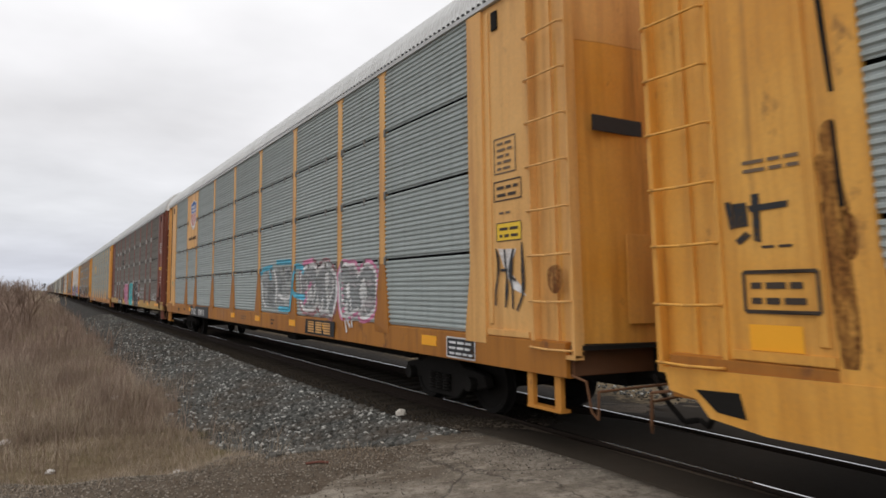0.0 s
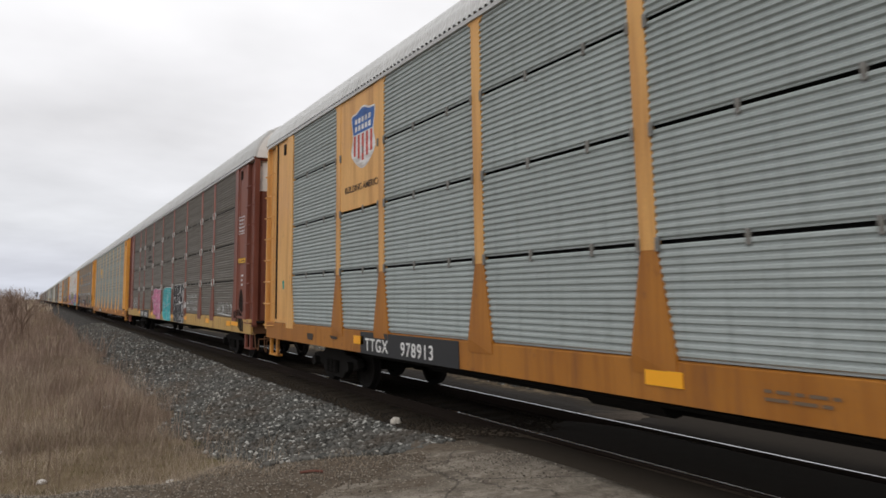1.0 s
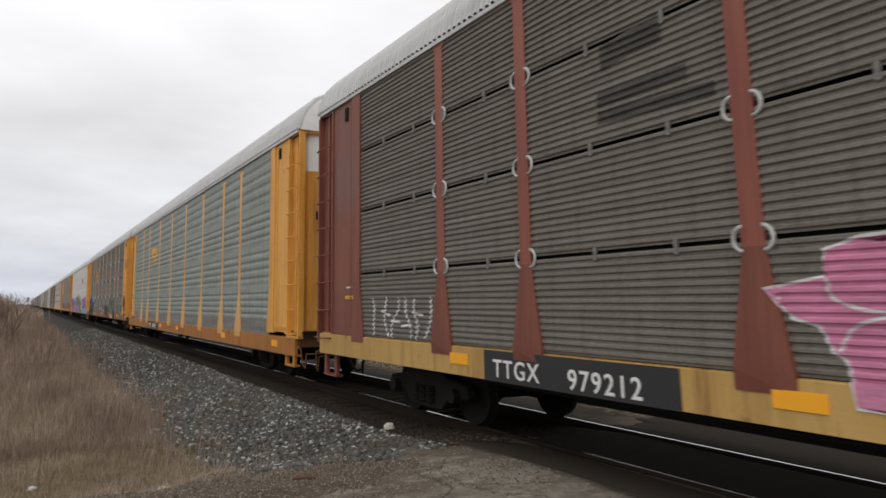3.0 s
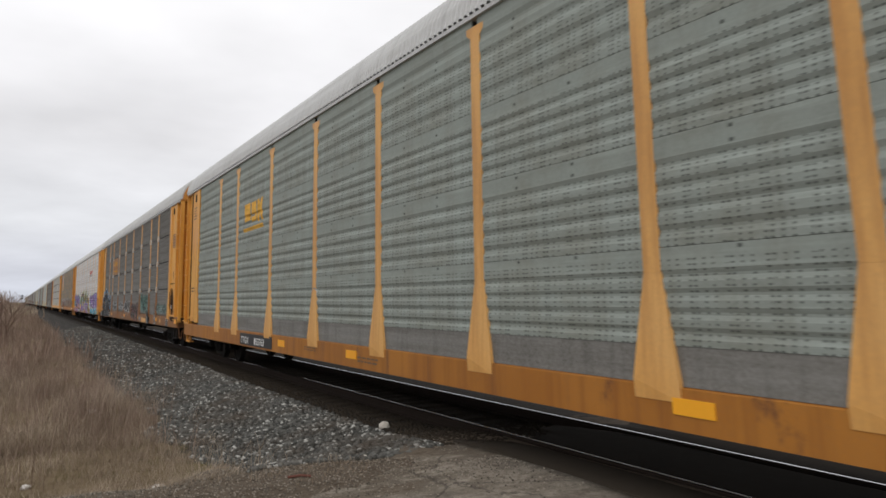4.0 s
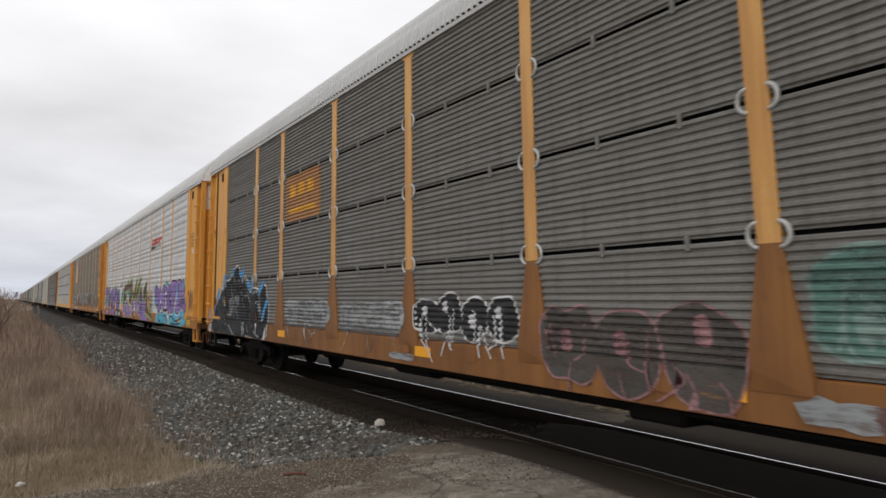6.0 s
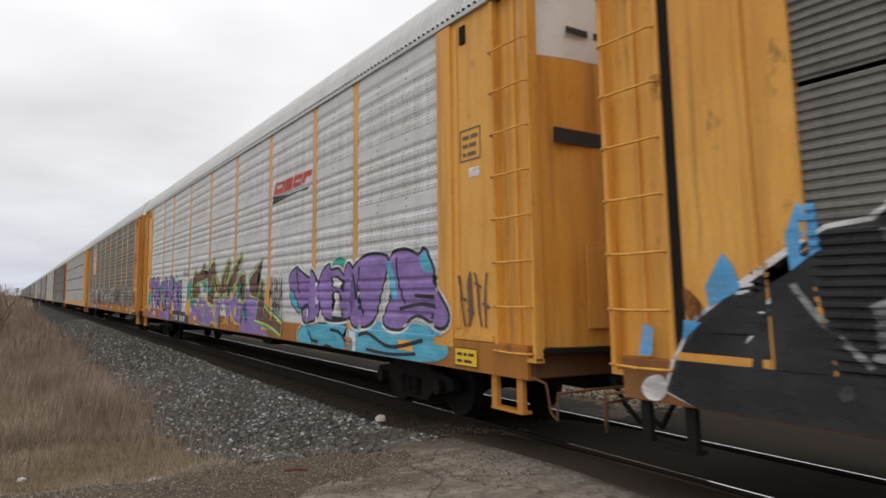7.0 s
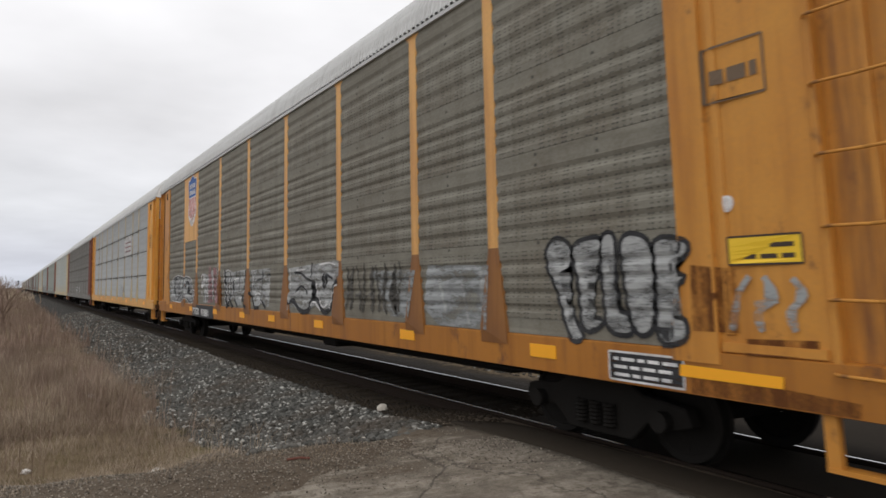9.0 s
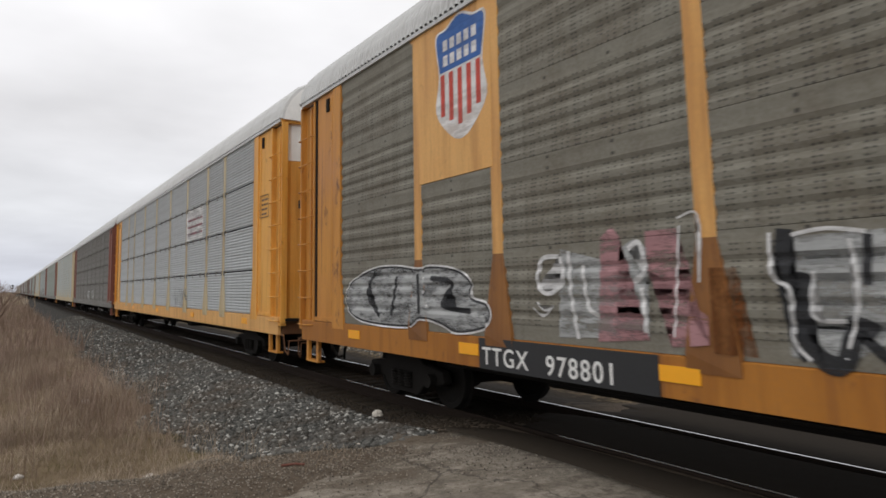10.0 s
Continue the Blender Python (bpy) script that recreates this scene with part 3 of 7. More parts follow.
def shrub(x, y, height, seed):
    """A bare bush: forking twigs."""
    r = random.Random(seed)
    bm = bmesh.new()
    z0 = float(ground_z(x, y))

    def twig(p, d, length, rad, depth):
        q = p + d * length
        add_rod(bm, p, q, rad, 4)
        if depth:
            for _ in range(3):
                twig(q, (d + Vector((r.uniform(-0.7, 0.7), r.uniform(-0.7, 0.7), r.uniform(-0.1, 0.5)))).normalized(), length * r.uniform(0.55, 0.85), rad * 0.6, depth - 1)

    for _ in range(7):
        twig(Vector((r.uniform(-0.7, 0.7), r.uniform(-0.4, 0.4), -0.05)), Vector((r.uniform(-0.5, 0.5), r.uniform(-0.5, 0.5), 1)).normalized(), height * 0.36, 0.035, 3)
    ob = new("bare_shrub", mesh_of(bm, "bare_shrub", RUSSET))
    ob.matrix_basis = pose(x, y, z0)
    tagged(ob, "leafless brown shrub rising over dry grass", "shrub", "bare shrubs on the horizon")


for i, (x, y, hgt) in enumerate(((-0.9, 40, 2.9), (-1.6, 48, 3.0), (-3.0, 52, 3.2), (-3.4, 60, 3.2), (-2.4, 44, 2.8), (-5.2, 75, 3.6), (-2.0, 64, 3.0), (-4.0, 52, 2.9), (-3.3, 46, 2.8), (-4.4, 70, 3.3), (-1.4, 66, 3.4), (-2.6, 72, 3.6))):
    shrub(x, y, hgt, i)


def crumpled(name, x, y, sx, sy, sz, material, label, category, seed, rz=0):
    bm = bmesh.new()
    bmesh.ops.create_icosphere(bm, subdivisions=3, radius=1)
    for v in bm.verts:
        n = noise.noise_vector(v.co * 2.1 + Vector((seed, 0, 0)))
        v.co = v.co * (1 + 0.35 * n.x) + n * 0.15
        v.co = Vector((v.co.x * sx, v.co.y * sy, max(v.co.z, -0.35) * sz))
    ob = new(name, mesh_of(bm, name, material))
    ob.matrix_basis = pose(x, y, float(ground_z(x, y)) + sz * 0.3, 0, 0, rz)
    tagged(ob, label, category)
    return ob


PAPER = plain("dirty_white_plastic", (0.60, 0.57, 0.54), 0.6, 0, 0.2, 12)
PALE_ROCK = plain("pale_rock", (0.50, 0.465, 0.41), 0.85, 0, 0.4, 14)
RED_WOOD = plain("red_brown_wood", (0.14, 0.05, 0.035), 0.8)
crumpled("paper_litter", 1.43, 8.42, 0.10, 0.07, 0.028, PAPER, "crumpled dirty white paper lying in dry grass", "litter", 3, 15)
crumpled("plastic_litter", 0.17, 9.75, 0.06, 0.05, 0.035, PAPER, "scrap of white plastic caught in grass", "litter", 5)
crumpled("plastic_litter", 1.36, 15.6, 0.08, 0.06, 0.06, PAPER, "scrap of white plastic caught in brush", "litter", 9)
crumpled("plastic_litter", -0.38, 11.9, 0.08, 0.05, 0.05, PAPER, "scrap of white plastic caught in grass", "litter", 11)
crumpled("pale_rock", 4.80, 9.43, 0.085, 0.07, 0.075, PALE_ROCK, "pale rounded rock on the ballast", "rock", 7)
crumpled("pale_rock", 2.50, 8.15, 0.05, 0.04, 0.04, PALE_ROCK, "small pale rock at the edge of the ballast", "rock", 13)
crumpled("pale_rock", 3.28, 8.07, 0.06, 0.04, 0.035, PALE_ROCK, "small pale rock at the edge of the ballast", "rock", 17)
crumpled("pale_rock", 3.62, 7.62, 0.04, 0.035, 0.03, PALE_ROCK, "small pale rock beside the asphalt", "rock", 19)
stick = new("wood_scrap", mesh_of(bent_rod([(-0.11, 0, 0.0), (0.02, 0.012, 0.008), (0.12, 0.0, 0.0)], 0.013, 7), "wood_scrap", RED_WOOD))
stick.matrix_basis = pose(2.47, 6.72, float(ground_z(2.47, 6.72)) + 0.02, 0, 0, -18)
tagged(stick, "broken red-brown piece of wood on gravel", "wood scrap")


def railway_signal(x, y):
    sig = new("railway_signal")
    sig.location = (x, y, float(ground_z(x, y)))
    tagged(sig, "tall dark railway signal mast with two lamp heads", "signal")
    bm = bmesh.new()
    add_rod(bm, (0, 0, 0), (0, 0, 8.6), 0.16, 8)
    part("mast", bm, STEEL, sig)
    for z in (5.6, 8.2):
        bm = bmesh.new()
        bmesh.ops.create_cone(bm, cap_ends=True, segments=20, radius1=1.0, radius2=1.0, depth=0.15, matrix=pose(0, -0.3, z, 90, 0, 0))
        add_box(bm, -0.3, 0.3, -0.25, 0.35, z - 0.5, z + 0.5, bevel=0.05)
        part("signal_head", bm, BLACK, sig)


railway_signal(2.2, 800)

# ======== the train ========
CAR_STEP = 28.144
BODY = 27.04
HALF = BODY / 2
SPEED = 16.038
LEAD_AT_START = 5.535
POSTS = (4.69, 6.58, 9.31, 12.13, 14.91, 17.70, 20.56, 22.42)
BAYS = (1.98, *POSTS, 25.06)
ROWS_RIBBED = ((1.175, 2.195), (2.235, 3.265), (3.305, 4.315), (4.355, 5.375))
ROWS_PERF = ((1.34, 2.20), (2.205, 3.20), (3.205, 4.14), (4.145, 5.375))
SIDE_X = -1.47
WHEEL_R = 0.42
POST_X = {"ribbed": -1.498, "perf": -1.4855}
WHEELS = []


def profile(style, height):
    """Section of a side sheet: height above its lower edge and how far it stands out."""
    if style == "ribbed":
        pitch, n = 0.0735, max(1, round(height / 0.0735))
        pitch = height / n
        pts = []
        for i in range(n):
            z = i * pitch
            pts += [(z, 0.0), (z + 0.26 * pitch, 0.0), (z + 0.46 * pitch, 0.022), (z + 0.80 * pitch, 0.022)]
        return pts + [(height, 0.0)]
    n = max(1, round(height / 1.0)) * 4
    pitch = (height - 0.20) / n
    pts = []
    for i in range(n):
        z = i * pitch
        pts += [(z, 0.014), (z + 0.36 * pitch, 0.014), (z + 0.62 * pitch, -0.004), (z + 0.76 * pitch, -0.004)]
    return pts + [(n * pitch, 0.014), (height, 0.014)]


def panel_mesh(style, width, height, material):
    def make():
        bm = bmesh.new()
        prof = profile(style, height)
        lines = []
        for z, o in prof:
            lines.append([bm.verts.new((-o, y, z)) for y in (0, width)])
        back = [[bm.verts.new((0.012, y, z)) for y in (0, width)] for z in (0, height)]
        for a, b in zip(lines, lines[1:]):
            bm.faces.new((a[0], b[0], b[1], a[1]))
        bm.faces.new((lines[0][0], lines[0][1], back[0][1], back[0][0]))
        bm.faces.new((lines[-1][1], lines[-1][0], back[1][0], back[1][1]))
        bm.faces.new((back[0][0], back[0][1], back[1][1], back[1][0]))
        return mesh_of(bm, "side_panel", material)
    return shared(("panel", style, round(width, 2), round(height, 2), material.name), make)


def post_half_width(z):
    if z > 2.15:
        return 0.10
    return 0.10 + 0.155 * min(1, (2.15 - z) / 0.95)


def post_mesh(material, style):
    def make():
        out = [(-0.10, 2.151), (-0.10, 5.30), (-0.19, 5.37), (-0.19, 5.45), (0.19, 5.45), (0.19, 5.37), (0.10, 5.30), (0.10, 2.151)]
        return mesh_of(prism(out, "x", POST_X[style], -1.43), "side_post", material)
    return shared(("post", material.name, style), make)


def foot_mesh(material, style):
    """The flared lower length of a post, swelling out over the sill."""
    def make():
        out = [(-0.255, 1.03), (-0.255, 1.20), (-0.10, 2.15), (0.10, 2.15), (0.255, 1.20), (0.255, 1.03)]
        bm = prism(out, "x", POST_X[style], -1.43)
        for v in bm.verts:
            if v.co.x < -1.46 and v.co.z < 1.25:
                v.co.x = -1.522 if v.co.z > 1.1 else -1.510
        return mesh_of(bm, "post_foot", material)
    return shared(("foot", material.name, style), make)


def roof_mesh(detail, material, rise):
    def make():
        bm = bmesh.new()
        arc = [(-1.515, 5.43), (-1.46, 5.61), (-1.34, 5.79), (-1.13, 5.96), (-0.78, 6.10), (0, 6.20), (0.78, 6.10), (1.13, 5.96), (1.34, 5.79), (1.46, 5.61), (1.515, 5.43)]
        arc = [(x, 5.43 + (z - 5.43) * rise) for x, z in arc]
        n = int(BODY / (0.13 if detail else 0.5))
        lines = []
        for i in range(n):
            y = -HALF + BODY * i / n
            w = BODY / n
            for f, up in ((0.0, 0), (0.3, 0), (0.45, 1), (0.85, 1)):
                up *= 0.028 if detail else 0.012
                lines.append([bm.verts.new((x * (1 + up / 1.5), y + f * w, z + up)) for x, z in arc])
        lines.append([bm.verts.new((x, HALF, z)) for x, z in arc])
        for a, b in zip(lines, lines[1:]):
            for j in range(len(arc) - 1):
                bm.faces.new((a[j], a[j + 1], b[j + 1], b[j]))
        for ring, flip in ((lines[0], 0), (lines[-1], 1)):
            bm.faces.new(ring[::-1] if flip else ring)
        return mesh_of(bm, "roof", material)
    return shared(("roof", detail, material.name, rise), make)


def ladder(car, s_inner, s_corner, material, into):
    """Corner ladder in its shallow bay: backing sheet, two stiles, rungs with bolted feet."""
    lo, hi = sorted((s_inner, s_corner))
    lad = part("corner_ladder", box(-1.40, -1.37, lo - HALF, hi - HALF, 1.07, 5.36), material, car)
    for s in (lo, hi - 0.055):
        part("stile", box(-1.503, -1.395, s - HALF, s + 0.055 - HALF, 1.0, 5.36, bevel=0.006), material, lad)
    rung = shared(("rung", material.name), lambda: mesh_of(bent_rod([(-1.50, 0.03, 0), (-1.55, 0.06, 0), (-1.56, 0.37, -0.008), (-1.55, 0.70, 0), (-1.50, 0.73, 0)], 0.013), "rung", material, True))
    for i in range(8):
        part("rung", rung, None, lad, at=(0, lo - HALF, 1.08 + 0.515 * i))
    part("foot_plate", box(-1.50, -1.38, lo - HALF, hi - HALF, 0.985, 1.03), material, lad)
    mid = (lo + hi) / 2 - HALF
    part("stiffener", box(-1.43, -1.40, mid - 0.03, mid + 0.03, 1.1, 5.3), material, lad)


def end_of_car(car, lead, spec):
    """One end: curved end doors, white or painted top, plate, step, lever, coupler."""
    sgn = -1 if lead else 1
    mt, y0 = spec["paint"], sgn * HALF
    arc = [(-1.40, 0.10), (-1.25, -0.02), (-0.9, -0.10), (-0.45, -0.145), (-0.02, -0.16)]
    for side in (1, -1):
        out = [(side * x, y0 + sgn * -v * 1.0 - sgn * 0.16) for x, v in arc] + [(side * x, y0 - sgn * (v + 0.21)) for x, v in arc[::-1]]
        door = part("end_door", prism(out, "z", 1.14, 4.55), spec.get("end", mt), car)
        up = part("upper_end_panel", prism(out, "z", 4.555, 5.42), spec.get("end_top", mt), car)
        if lead and side == 1:
            part("door_plate", box(-1.12, -0.28, y0 + 0.012, y0 + 0.030, 3.50, 3.68), BLACK, car, "black stencilled plate").rotation_euler = (0, 0, 0)
            hatch = part("end_hatch", box(-0.72, -0.15, y0 - 0.028, y0 - 0.012, 1.35, 2.35, bevel=0.004), spec.get("end", mt), car)
    top = [(-1.47, 5.42), (-1.41, 5.60), (-1.29, 5.77), (-1.09, 5.93), (-0.75, 6.06), (0, 6.16), (0.75, 6.06), (1.09, 5.93), (1.29, 5.77), (1.41, 5.60), (1.47, 5.42)]
    top = [(x, 5.42 + (z - 5.42) * spec.get("rise", 1.36)) for x, z in top]
    part("end_gable", prism(top, "y", *sorted((y0 - sgn * 0.10, y0 + sgn * 0.012))), spec.get("end_top", mt), car)
    part("end_bulkhead", box(-1.36, 1.36, y0 - sgn * 0.5, y0 - sgn * 0.42, 1.1, 5.45), INSIDE, car)
    part("end_sill", box(-1.42, 1.42, y0 - sgn * 0.42, y0 - sgn * 0.12, 0.80, 1.12, bevel=0.01), RUSTY, car)
    part("door_track", box(-1.40, 1.40, y0 - sgn * 0.30, y0 + sgn * 0.03, 1.085, 1.135), STEEL, car)
    # step: two legs and a tread
    bm = bmesh.new()
    for a in (0.30, 0.78):
        ys_ = sorted((y0 - sgn * a, y0 - sgn * (a + 0.10)))
        add_box(bm, -1.46, -1.40, ys_[0], ys_[1], 0.42, 1.0)
    ys_ = sorted((y0 - sgn * 0.30, y0 - sgn * 0.88))
    add_box(bm, -1.47, -1.33, ys_[0], ys_[1], 0.39, 0.425)
    if lead or not spec.get("apron"):
        part("sill_step", bm, spec.get("step", YELLOW_RUSTY) if mt != BROWN else BROWN, car)
    part("uncoupling_lever", bent_rod([(-1.47, y0 - sgn * 0.1, 0.82), (-1.47, y0 + sgn * 0.12, 0.78), (-1.45, y0 + sgn * 0.16, 0.48), (-1.40, y0 + sgn * 0.20, 0.40), (-1.38, y0 + sgn * 0.20, 0.68), (-0.2, y0 + sgn * 0.3, 0.72)], 0.014), RUSTY, car)
    # coupler and cushioning pocket
    bm = bmesh.new()
    add_box(bm, -0.22, 0.22, *sorted((y0 - sgn * 1.6, y0 + sgn * 0.18)), 0.70, 1.06, bevel=0.02)
    add_box(bm, -0.09, 0.09, *sorted((y0 + sgn * 0.1, y0 + sgn * 0.43)), 0.80, 0.96, bevel=0.02)
    add_box(bm, -0.17, 0.15, *sorted((y0 + sgn * 0.35, y0 + sgn * 0.545)), 0.74, 1.02, bevel=0.04)
    part("coupler", bm, STEEL, car)
    hose = [(-0.42, y0 + sgn * 0.05, 0.78), (-0.42, y0 + sgn * 0.25, 0.50), (-0.36, y0 + sgn * 0.4, 0.32), (-0.30, y0 + sgn * 0.54, 0.36)]
    part("air_hose", bent_rod(hose, 0.03), STEEL, car)
    part("roof_end_cap", box(-1.50, 1.50, *sorted((y0 - sgn * 0.16, y0 - sgn * 0.04)), 5.36, 5.46, bevel=0.01), mt, car)


def side_frame_mesh():
    def make():
        top = [(-1.18, 0.40), (-1.12, 0.56), (-0.86, 0.60), (-0.62, 0.62), (-0.42, 0.74), (0.42, 0.74), (0.62, 0.62), (0.86, 0.60), (1.12, 0.56), (1.18, 0.40), (0.98, 0.34), (0.66, 0.36), (0.44, 0.16), (-0.44, 0.16), (-0.66, 0.36), (-0.98, 0.34)]
        bm = prism(top, "x", -0.07, 0.07)
        bmesh.ops.bevel(bm, geom=bm.edges[:], offset=0.015, segments=1, affect="EDGES")
        for y in (-0.875, 0.875):
            bmesh.ops.create_cone(bm, cap_ends=True, segments=14, radius1=0.10, radius2=0.085, depth=0.24, matrix=pose(-0.06, y, WHEEL_R, 0, 90, 0))
        return mesh_of(bm, "side_frame", STEEL)
    return shared("side_frame", make)


def spring_mesh():
    def make():
        bm = bmesh.new()
        rings = []
        for i in range(13):
            r = 0.075 if i % 2 else 0.055
            rings.append([bm.verts.new((r * math.cos(q * 0.7854), r * math.sin(q * 0.7854), 0.25 + 0.02 * i)) for q in range(8)])
        for p, q in zip(rings, rings[1:]):
            for j in range(8):
                bm.faces.new((p[j], p[(j + 1) % 8], q[(j + 1) % 8], q[j]))
        return mesh_of(bm, "coil_spring", STEEL)
    return shared("springs", make)


def wheelset_mesh():
    def make():
        bm = bmesh.new()
        prof = [(0.10, -0.05), (0.12, -0.07), (0.34, -0.045), (0.355, -0.06), (WHEEL_R, -0.06), (WHEEL_R, 0.045), (0.448, 0.055), (0.448, 0.075), (0.355, 0.075), (0.34, 0.02), (0.12, 0.05), (0.10, 0.05)]
        for sx in (-1, 1):
            wheel_profile(bm, prof, lambda x: sx * (0.7525 - x))
        bmesh.ops.create_cone(bm, cap_ends=True, segments=14, radius1=0.085, radius2=0.085, depth=1.95, matrix=pose(0, 0, 0, 0, 90, 0))
        # cast web ribs, so that the turning shows
        for sx in (-1, 1):
            for a in range(3):
                m = pose(sx * 0.80, 0, 0, a * 120, 0, 0) @ pose(0, 0.22, 0)
                bmesh.ops.create_cube(bm, size=1, matrix=m @ Matrix.Diagonal((0.02, 0.16, 0.03, 1)))
        bmesh.ops.recalc_face_normals(bm, faces=bm.faces[:])
        return mesh_of(bm, "wheelset", [STEEL])
    return shared("wheelset", make)


def truck(car, y, turning):
    tr = part("truck", box(-1.0, 1.0, -0.16, 0.16, 0.36, 0.66, bevel=0.03), STEEL, car, at=(0, y, 0))
    for sx in (-1, 1):
        part("side_frame", side_frame_mesh(), None, tr, at=(sx * 1.02, 0, 0))
        for dy in (-0.2, 0, 0.2):
            part("coil_spring", spring_mesh(), None, tr, at=(sx * 1.12, dy, 0))
    for dy in (-0.875, 0.875):
        w = part("wheelset", wheelset_mesh(), None, tr, at=(0, dy, WHEEL_R))
        if turning:
            WHEELS.append((w, dy))
    part("brake_beam", bent_rod([(-0.8, -0.36, 0.38), (0.8, -0.36, 0.38)], 0.04), STEEL, tr)


def tab_mesh():
    """A small strap that ties one side sheet to the next over the gap."""
    return shared("tab", lambda: mesh_of(box(-0.034, 0.0, -0.022, 0.022, -0.085, 0.05, bevel=0.008), "panel_tab", GALV_DIRTY))


def clip_mesh():
    """A half ring of zinc strap, one tube."""
    def make():
        bm = bmesh.new()
        rings = []
        for i in range(8):
            a = math.pi * i / 7
            c = Vector((0, 0.085 * math.sin(a), 0.10 * math.cos(a)))
            u = Vector((0, math.sin(a), math.cos(a)))
            rings.append([bm.verts.new(c + u * 0.02 * math.cos(q) + Vector((0.018 * math.sin(q), 0, 0))) for q in (0, 1.57, 3.14, 4.71)])
        for p, q in zip(rings, rings[1:]):
            for j in range(4):
                bm.faces.new((p[j], p[(j + 1) % 4], q[(j + 1) % 4], q[j]))
        bm.faces.new(rings[0])
        bm.faces.new(rings[-1][::-1])
        bmesh.ops.recalc_face_normals(bm, faces=bm.faces[:])
        return mesh_of(bm, "panel_clip", CLIP, True)
    return shared("clip", make)


def lettering(words, height, material, name="lettering"):
    """The words as a flat mesh, reading along minus y, facing minus x."""
    cu = bpy.data.curves.new("words", "FONT")
    cu.body, cu.size, cu.extrude, cu.offset, cu.space_character = words, height * 0.88, 0.002, height * 0.008, 1.0 if " " in words else 1.18
    ob = bpy.data.objects.new("words", cu)
    scene.collection.objects.link(ob)
    bpy.context.view_layer.update()
    me = bpy.data.meshes.new_from_object(ob.evaluated_get(bpy.context.evaluated_depsgraph_get()))
    bpy.data.objects.remove(ob)
    bpy.data.curves.remove(cu)
    me.name = name
    me.materials.clear()
    me.materials.append(material)
    me.transform(Matrix(((0, 0, -1, 0), (-1, 0, 0, 0), (0, 1, 0, 0), (0, 0, 0, 1))))
    return me


def autorack(k, spec):
    """A covered car carrier. s runs from its leading corner back along the side that the camera sees."""
    car = new("car_carrier")
    car.empty_display_size = 0.5
    tagged(car, spec["label"], "railway car", "car carriers of the train")
    near = spec.get("near", True)
    style, pm, mt = spec["style"], spec["panel"], spec["paint"]
    post_mt = spec.get("post", mt)
    sill_mt = spec.get("sill", SILL if mt in (YELLOW, YELLOW_RUSTY, YELLOW_PALE) else mt)
    foot_mt = post_mt if mt not in (YELLOW, YELLOW_RUSTY, YELLOW_PALE) else FOOT
    rows = ROWS_RIBBED if style == "ribbed" else ROWS_PERF
    # side sills, deck, centre sill
    out = [(-1.46, 0.78), (-1.50, 0.79), (-1.505, 1.15), (-1.46, 1.165), (-1.30, 1.165), (-1.30, 1.13), (-1.44, 1.13), (-1.44, 0.82), (-1.36, 0.82), (-1.36, 0.78)]
    drop = spec.get("drop", 0)
    part("side_sill", prism(out, "y", -HALF + 0.15, HALF - 0.15), sill_mt, car, at=(0, 0, -drop))
    # far sill hung lower than the near one to block light under the car
    part("side_sill", prism([(-x, z) for x, z in out], "y", -HALF + 0.15, HALF - 0.15), sill_mt, car, at=(0, 0, -0.16))
    part("deck", box(-1.40, 1.40, -HALF + 0.2, HALF - 0.2, 1.09, 1.14), STEEL, car)
    bm = box(-0.38, 0.38, -HALF + 0.4, HALF - 0.4, 0.60, 1.08)
    # deeper centre beam, added to cut the light under the car
    add_box(bm, -0.30, 0.30, -7.6, 7.6, 0.46, 0.61)
    for i in range(14):
        y = -HALF + 2.2 + i * 1.74
        add_box(bm, -1.34, 1.34, y - 0.05, y + 0.05, 0.80, 1.08)
    part("underframe", bm, STEEL, car)
    # pipe, reservoir and cylinder: unseen gear, added to cut light under the car
    part("brake_pipe", bent_rod([(-0.95, -9.0, 0.66), (-0.95, 9.0, 0.66)], 0.025), STEEL, car)
    bm = bmesh.new()
    bmesh.ops.create_cone(bm, cap_ends=True, segments=16, radius1=0.22, radius2=0.22, depth=1.1, matrix=pose(-0.72, 2.4, 0.72, 90, 0, 0))
    part("air_reservoir", bm, STEEL, car)
    part("brake_cylinder", box(-0.98, -0.48, -2.9, -2.2, 0.52, 0.95, bevel=0.04), STEEL, car)
    part("upper_deck", box(-1.38, 1.38, -HALF + 0.6, HALF - 0.6, 3.15, 3.25), INSIDE, car)
    part("far_wall", box(1.44, 1.49, -HALF + 0.05, HALF - 0.05, 1.165, 5.42), pm, car)
    part("inner_lining", box(-1.36, -1.34, -HALF + 0.5, HALF - 0.5, 1.15, 5.4), INSIDE, car)
    part("top_chord", box(-1.525, -1.42, -HALF + 0.1, HALF - 0.1, 5.375, 5.43), spec.get("chord", ROOF), car)
    part("roof", roof_mesh(near, spec.get("roof", ROOF), spec.get("rise", 1.36)), None, car)
    # side sheets
    sign = spec.get("sign")
    for b, (s0, s1) in enumerate(zip(BAYS, BAYS[1:])):
        s0 += 0.0 if b == 0 else 0.06
        s1 -= 0.0 if b == len(BAYS) - 2 else 0.06
        for r, (z0, z1) in enumerate(rows):
            if sign and b == sign[0] and r >= sign[1]:
                continue
            if near:
                part("side_panel", panel_mesh(style, s1 - s0, z1 - z0, pm), None, car, at=(SIDE_X, s0 - HALF, z0))
        if not near:
            part("side_panel", panel_mesh(style, s1 - s0, 4.19, pm), None, car, at=(SIDE_X, s0 - HALF, 1.175))
